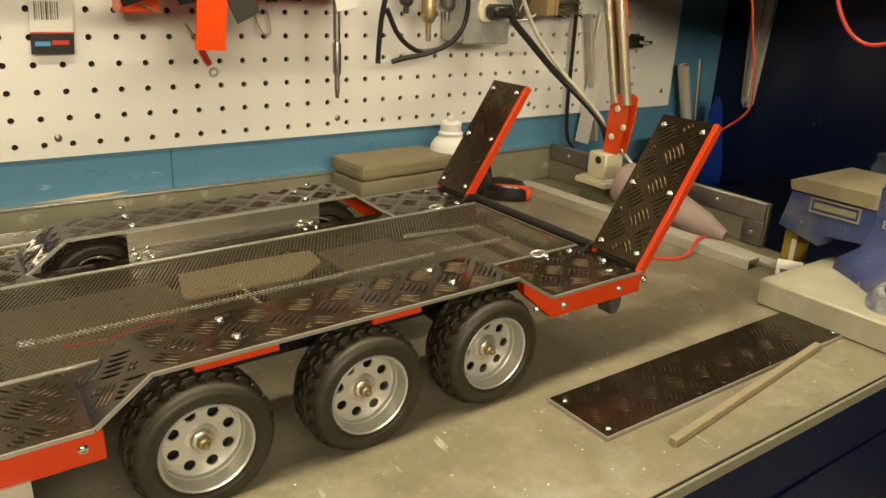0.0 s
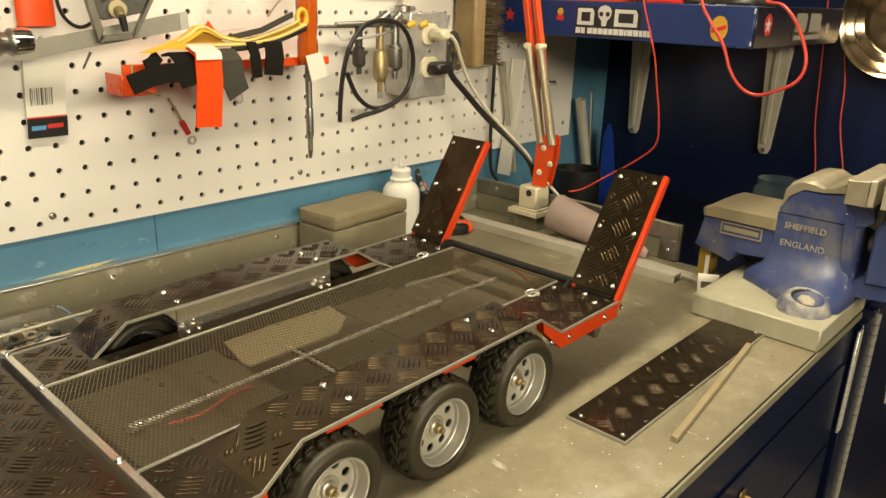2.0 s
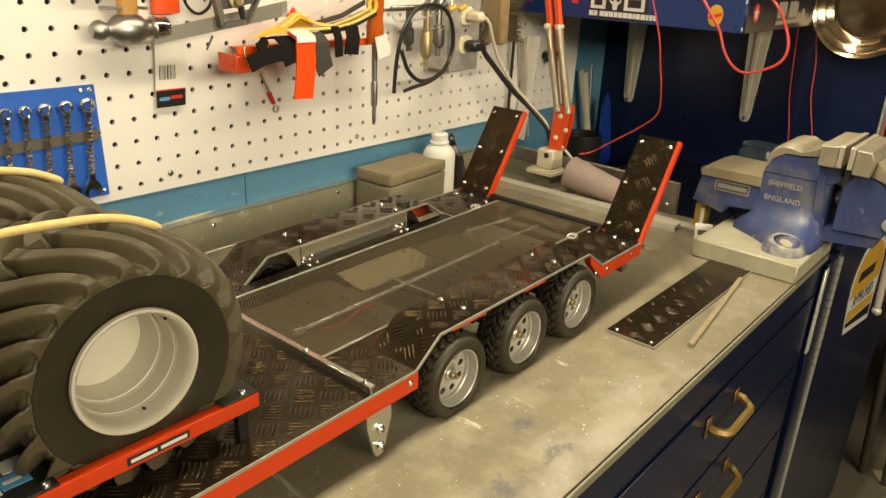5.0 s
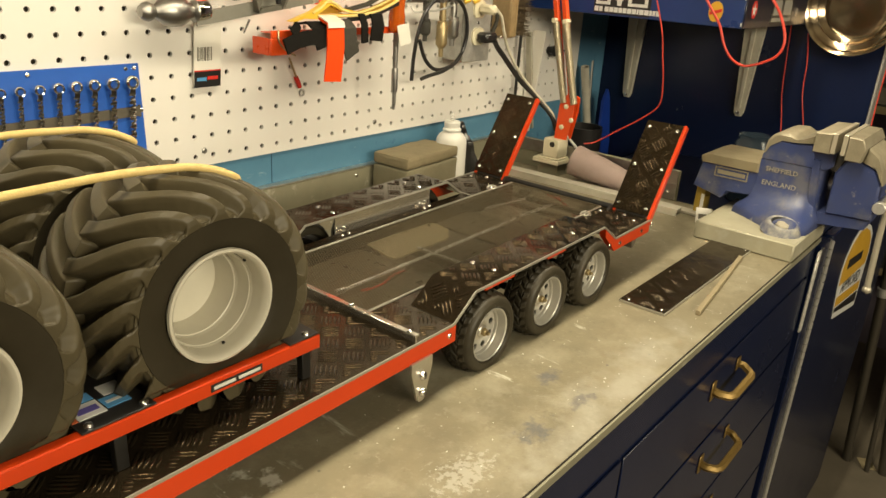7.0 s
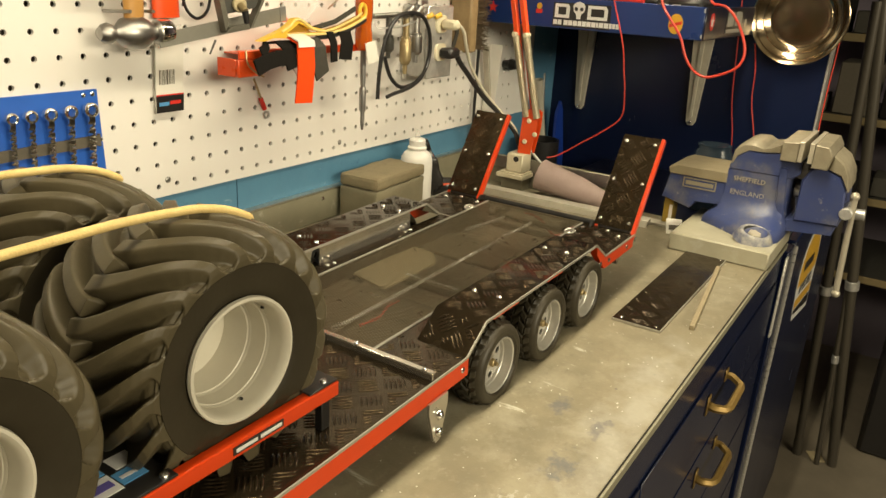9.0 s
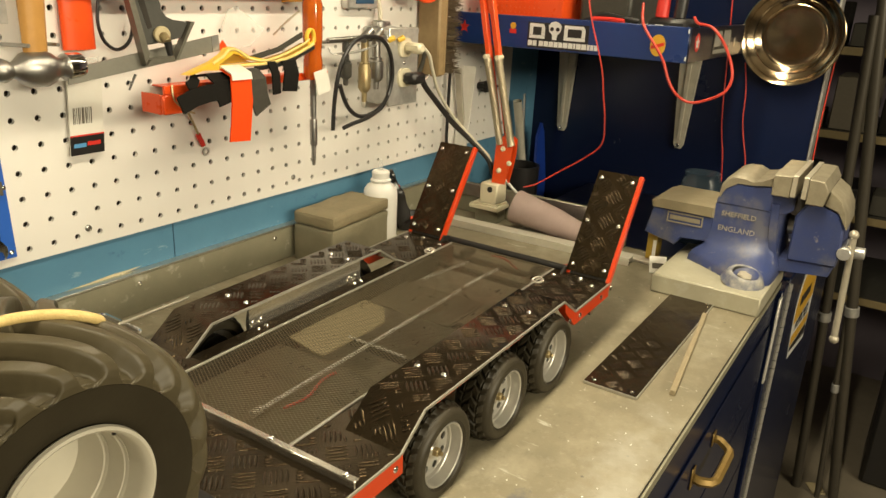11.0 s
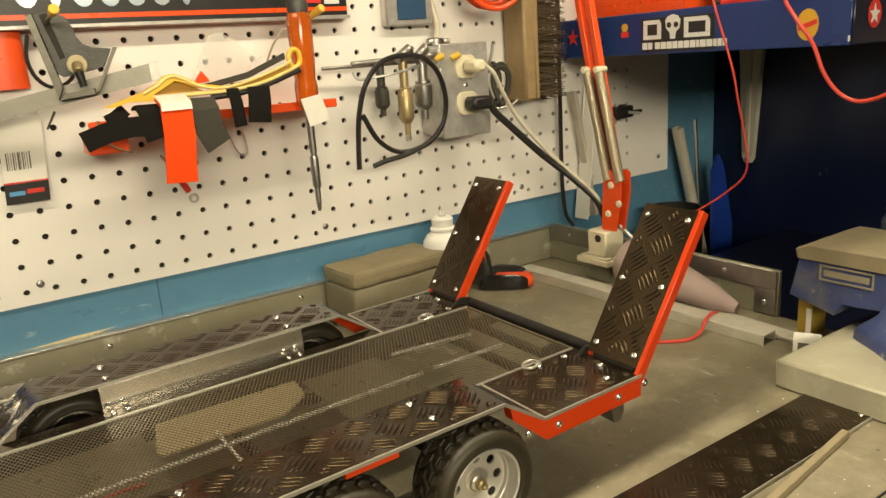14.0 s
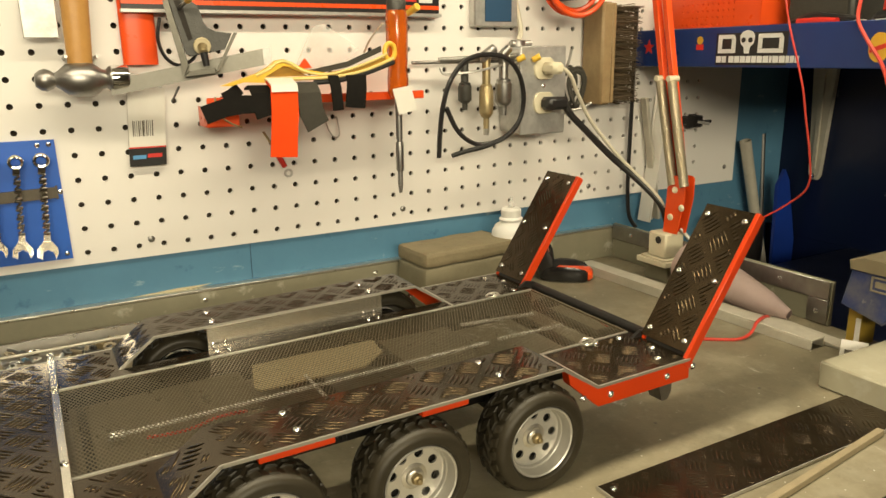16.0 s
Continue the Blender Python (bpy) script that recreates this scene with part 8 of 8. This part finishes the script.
wr = thing("red_wall_wire", "thin red wire hanging down the navy partition", "cable", "red leads", at=(1.03, -0.4, 1.0))
part("wire", MB().tube([(1.04, -0.372, 1.30), (1.04, -0.384, 1.15), (1.04, -0.392, 1.05), (1.04, -0.405, 0.98), (1.038, -0.414, 0.90)], 0.0011, 6), M_wirered, wr)
wr = thing("red_wall_wire", "thin red wire hanging below the chrome dish", "cable", "red leads", at=(1.03, -0.43, 1.0))
part("wire", MB().tube([(1.042, -0.415, 1.16), (1.041, -0.425, 1.11), (1.04, -0.43, 1.05), (1.04, -0.446, 0.985), (1.04, -0.447, 0.965)], 0.0011, 6), M_wirered, wr)
part("end", MB().cyl((1.04, -0.447, 0.972), (1.04, -0.4475, 0.962), 0.004, 0.006, 8), M_wirered, wr)
wr = thing("red_wall_wire", "thin red wire hanging along the partition edge", "cable", "red leads", at=(1.03, -0.55, 1.0))
part("wire", MB().tube([(1.05, -0.560, 1.20), (1.05, -0.5585, 1.12), (1.05, -0.5575, 1.05), (1.05, -0.5585, 0.99), (1.05, -0.557, 0.93)], 0.0011, 6), M_wirered, wr)
lead3 = thing("red_bench_lead", "red lead curving over the bench by the trailer tail", "cable", "red leads", at=(0.4, -0.35, TOP))
part("lead", MB().tube([(0.342, -0.300, 0.953), (0.360, -0.313, 0.944), (0.400, -0.318, 0.912), (0.440, -0.310, 0.8968), (0.475, -0.306, 0.8968), (0.502, -0.322, 0.8968), (0.532, -0.3415, 0.8968), (0.552, -0.3425, 0.9000), (0.565, -0.339, 0.9082), (0.582, -0.333, 0.9092), (0.598, -0.327, 0.9060), (0.608, -0.322, 0.9020)], 0.0018, 8, 5), M_wirered, lead3)

# chrome dish on the partition
dm = Matrix.Translation((1.0448, -0.488, 1.212)) @ Matrix.Rotation(radians(-90), 4, "Y")
# the chrome's brown patches are warm reflections put into its colour
solid("chrome_dish", MB().lathe([(1e-6, 0.0), (0.060, 0.0), (0.074, 0.014), (0.080, 0.024), (0.0835, 0.025), (0.0838, 0.0265), (0.0825, 0.0275), (0.0795, 0.0262), (0.076, 0.0215), (0.071, 0.0165), (0.066, 0.0135), (0.0645, 0.0128), (0.0630, 0.0132), (0.0615, 0.0120),
      (0.058, 0.0075), (0.0535, 0.0050), (0.0520, 0.0056), (0.0500, 0.0050), (0.045, 0.0046), (0.034, 0.0050), (0.018, 0.0060), (1e-6, 0.0064)], dm, 72), mat("brown_reflection_chrome", (0.46, 0.37, 0.25), 0.17, 1.0, color2=(0.30, 0.21, 0.12), scale=22, amount=0.9, rvar=0.08), "polished chrome dish hanging on the navy partition", "dish")

# ---- garage beyond ----
M_floor = mat("concrete_floor", (0.20, 0.17, 0.125), 0.7, color2=(0.13, 0.11, 0.08), scale=7, amount=0.8, bump=0.2)
M_lav = mat("lavender_wall", (0.20, 0.17, 0.21), 0.75, color2=(0.15, 0.13, 0.155), scale=3)
M_dim = mat("dim_tan_wall", (0.16, 0.14, 0.11), 0.8, color2=(0.11, 0.095, 0.075), scale=3)
M_ceil = mat("ceiling_paint", (0.28, 0.26, 0.22), 0.8, scale=3)
solid("floor", MB().box(-3.2, 3.2, -3.6, 0.02, -0.1, 0.0), M_floor, "dusty brown concrete garage floor", "floor", kind="structure", smooth=False)
solid("wall_far_east", MB().box(2.45, 2.55, -3.6, 0.12, 0, 2.6), M_lav, "dim lavender wall beyond the cabinet", "wall", kind="structure", smooth=False)
solid("wall_west", MB().box(-3.2, -3.1, -3.6, 0.12, 0, 2.6), M_dim, "plain dim garage wall", "wall", kind="structure", smooth=False)
solid("wall_south", MB().box(-3.1, 2.45, -3.7, -3.6, 0, 2.6), M_dim, "plain dim garage wall behind the camera", "wall", kind="structure", smooth=False)
solid("wall_north_east", MB().box(1.121, 2.45, 0.02, 0.12, 0, 2.6), M_lav, "plain dim garage wall", "wall", kind="structure", smooth=False)
solid("wall_north_west", MB().box(-3.1, -1.601, 0.02, 0.12, 0, 2.6), M_lav, "plain dim garage wall", "wall", kind="structure", smooth=False)
# unseen box, added so that its front edge casts the bench's shadow line
solid("soffit", MB().box(-3.2, 1.05, -0.478, 0.0, 1.66, 2.6), mat("shade_box_paint", (0.62, 0.59, 0.50), 0.7, scale=4), "unseen box over the pegboard, added to shade the back of the bench", "soffit", kind="structure", smooth=False)
solid("ceiling", MB().box(-3.2, 2.55, -3.7, 0.12, 2.6, 2.7), M_ceil, "pale garage ceiling", "ceiling", kind="structure", smooth=False)

su = thing("steel_shelving", "dim steel shelving unit with brass-edged shelves", "shelving", at=(2.1, -0.8, 0))
for z in (0.46, 0.70, 0.93, 1.16, 1.38):
    part("shelf", MB().box(1.95, 2.40, -1.25, -0.35, z - 0.02, z, 0.002), M_cast, su)
    part("shelf_edge", MB().box(1.944, 1.9498, -1.25, -0.35, z - 0.021, z + 0.001, 0.0005), M_brass, su, "brass-coloured edge")
for y in (-1.24, -0.36):
    part("upright", MB().box(1.93, 1.96, y - 0.015, y + 0.015, 0, 1.7, 0.001), M_steel, su)
rng = random.Random(11)
cols = [M_greyweb, M_strap, M_cast, M_black, M_velcro, M_strap, mat("dim_brown_card", (0.12, 0.09, 0.05), 0.7)]
for z in (0.70, 0.93, 1.16):
    y = -0.40
    while y > -1.15:
        w, h, d = rng.uniform(0.04, 0.11), rng.uniform(0.05, 0.15), rng.uniform(0.10, 0.2)
        solid("stored_box", MB().box(1.98, 1.98 + d, y - w, y, z + 0.0005, z + h, 0.003), cols[rng.randrange(len(cols))], "small dim box stored on the shelving", "box", "stored boxes")
        y -= w + rng.uniform(0.005, 0.05)


M_post = mat("grey_stand_paint", (0.075, 0.065, 0.050), 0.4, 0.2, color2=(0.05, 0.045, 0.035), scale=20)


def stand(name, a, b, r, label):
    th = thing(name, label, "tube", "leaning tubes", at=a)
    part("tube", MB().cyl(a, b, r, None, 16), M_post, th)
    p = Vector(a).lerp(Vector(b), 0.42)
    d = (Vector(b) - Vector(a)).normalized()
    part("collar", MB().cyl(p - d * 0.012, p + d * 0.012, r * 1.35, None, 14, 0.001), M_galv, th)


stand("leaning_steel_tube", (1.60, -0.727, 0.0), (1.50, -0.575, 1.32), 0.013, "grey steel tube leaning beside the cabinet")
stand("leaning_steel_tube", (1.60, -0.634, 0.0), (1.50, -0.570, 1.25), 0.012, "grey steel tube leaning close to the cabinet")
stand("leaning_steel_tube", (1.58, -0.690, 0.0), (1.55, -0.640, 0.80), 0.007, "thin grey steel rod leaning beside the tube")
bx = thing("black_case", "black plastic case standing on the garage floor", "case", at=(1.8, -0.9, 0))
part("body", MB().box(1.72, 1.98, -1.15, -0.775, 0.0, 0.33, 0.012), M_black, bx)
part("lid", MB().box(1.715, 1.985, -1.155, -0.77, 0.3305, 0.37, 0.008), M_black, bx)
solid("paper_scrap", MB().box(-0.03, 0.02, -0.018, 0.018, 0, 0.002, 0, Matrix.Translation((1.62, -0.68, 0.0)) @ Matrix.Rotation(0.5, 4, "Z")), M_patch, "tan scrap of paper on the floor", "scrap")
cbx = thing("small_carton", "narrow dark yellow carton with a white print behind the vice", "carton", at=(0.63, -0.40, TOP))
part("carton", MB().box(0.614, 0.640, -0.425, -0.410, TOP + 0.0046, 0.945, 0.001), mat("dark_yellow_card", (0.36, 0.24, 0.03), 0.5, scale=40), cbx)
part("print", MB().box(0.6132, 0.6139, -0.4246, -0.4195, TOP + 0.008, 0.930), M_cardwhite, cbx)
bl = thing("blue_glass_jar", "small pale blue jar behind the vice housing", "jar", at=(0.80, -0.43, 0.884))
part("jar", MB().lathe([(0.030, 0.8842), (0.032, 0.887), (0.032, 0.985), (0.028, 0.992), (0.028, 1.000)], Matrix.Translation((0.80, -0.43, 0)), 24), mat("slate_blue_glass", (0.028, 0.045, 0.065), 0.25), bl)


def swarf():
    """Small metal chips and crumbs lying on the bench."""
    rng = random.Random(5)
    mb = MB()
    for k in range(150):
        x = rng.uniform(-0.62, 0.50)
        y = rng.uniform(-0.585, -0.47) if k % 5 else rng.uniform(-0.46, -0.06)
        s = rng.uniform(0.00025, 0.00075)
        mb.box(-s, s * rng.uniform(0.6, 1.6), -s * 0.5, s * 0.5, 0, s * 0.6, 0, Matrix.Translation((x, y, TOP + 0.0001)) @ Matrix.Rotation(rng.uniform(0, 6.3), 4, "Z"))
    solid("metal_swarf", mb, M_whiteplastic, "pale metal chips and crumbs scattered over the bench", "swarf", kind="stuff", smooth=False)


swarf()


# parts tray at the back of the bench
def parts_tray():
    x0, x1, y0, y1, z0, z1, r = -0.190, -0.0195, -0.113, -0.036, TOP + 0.0002, 0.9265, 0.014
    th = thing("parts_tray", "shallow bright metal tray of small hardware on the bench", "tray", at=(-0.1, -0.07, TOP))

    def loop(inset, z):
        pts = []
        for cx, cy, a0 in ((x1 - r, y1 - r, 0), (x0 + r, y1 - r, 90), (x0 + r, y0 + r, 180), (x1 - r, y0 + r, 270)):
            for k in range(6):
                a = radians(a0 + 18 * k)
                pts.append((cx + (r - inset) * math.cos(a), cy + (r - inset) * math.sin(a), z))
        return pts

    rows = [loop(0.005, z0), loop(0.0035, z0 + 0.002), loop(0.0005, z1), loop(0.0017, z1), loop(0.0047, z0 + 0.003), loop(0.007, z0 + 0.0016)]
    n = len(rows[0])
    v = [p for row in rows for p in row]
    f = [(i * n + k, i * n + (k + 1) % n, (i + 1) * n + (k + 1) % n, (i + 1) * n + k) for i in range(5) for k in range(n)]
    f += [tuple(range(n))[::-1], tuple(5 * n + k for k in range(n))]
    part("pan", MB().add(v, f), M_alu, th)
    rim = loop(0.0, z1)
    part("rolled_rim", MB().tube(rim + rim[:1], 0.0017, 8, 0, ends=False), M_chrome, th, "bright rolled rim")
    rng = random.Random(21)
    kinds = (M_galv, M_steel, M_brass, M_chrome, M_cast, M_wood)
    for k in range(120):
        x, y, z = rng.uniform(x0 + 0.014, x1 - 0.014), rng.uniform(y0 + 0.013, y1 - 0.013), z0 + 0.006 + 0.0052 * (k // 24)
        mm = Matrix.Translation((x, y, z)) @ Matrix.Rotation(rng.uniform(0, 6.3), 4, "Z") @ Matrix.Rotation(rng.uniform(-0.5, 0.5), 4, "X")
        mb, pick = MB(), k % 4
        if pick == 0:
            mb.lathe([(0.0062, -0.0006), (0.0062, 0.0006), (0.0030, 0.0006), (0.0030, -0.0006)], mm, 14, closed=True)
            nm, lab = "steel_washer", "small steel washer lying in the parts tray"
        elif pick == 1:
            mb.lathe([(0.0050, -0.002), (0.0050, 0.002), (0.0024, 0.002), (0.0024, -0.002)], mm, 6, closed=True)
            nm, lab = "hex_nut", "small hex nut lying in the parts tray"
        else:
            L = rng.uniform(0.007, 0.013)
            turn = mm @ Matrix.Rotation(radians(90), 4, "Y")
            mb.lathe([(0.0042, -L), (0.0044, -L + 0.002), (0.0032, -L + 0.0032), (0.0019, -L + 0.0033), (0.0019, L), (1e-6, L + 0.0008)], turn, 10)
            nm, lab = "machine_screw", "short machine screw lying in the parts tray"
        solid(nm, mb, kinds[rng.randrange(6)], lab, nm.split("_")[1], "loose hardware")


parts_tray()
solid("thin_metal_rod", MB().cyl((-0.230, -0.086, 0.9300), (0.054, -0.086, 0.9322), 0.0016, None, 10, 0.0004), M_palealu, "long thin pale metal rod laid across the parts tray", "metal rod", "metal bars")
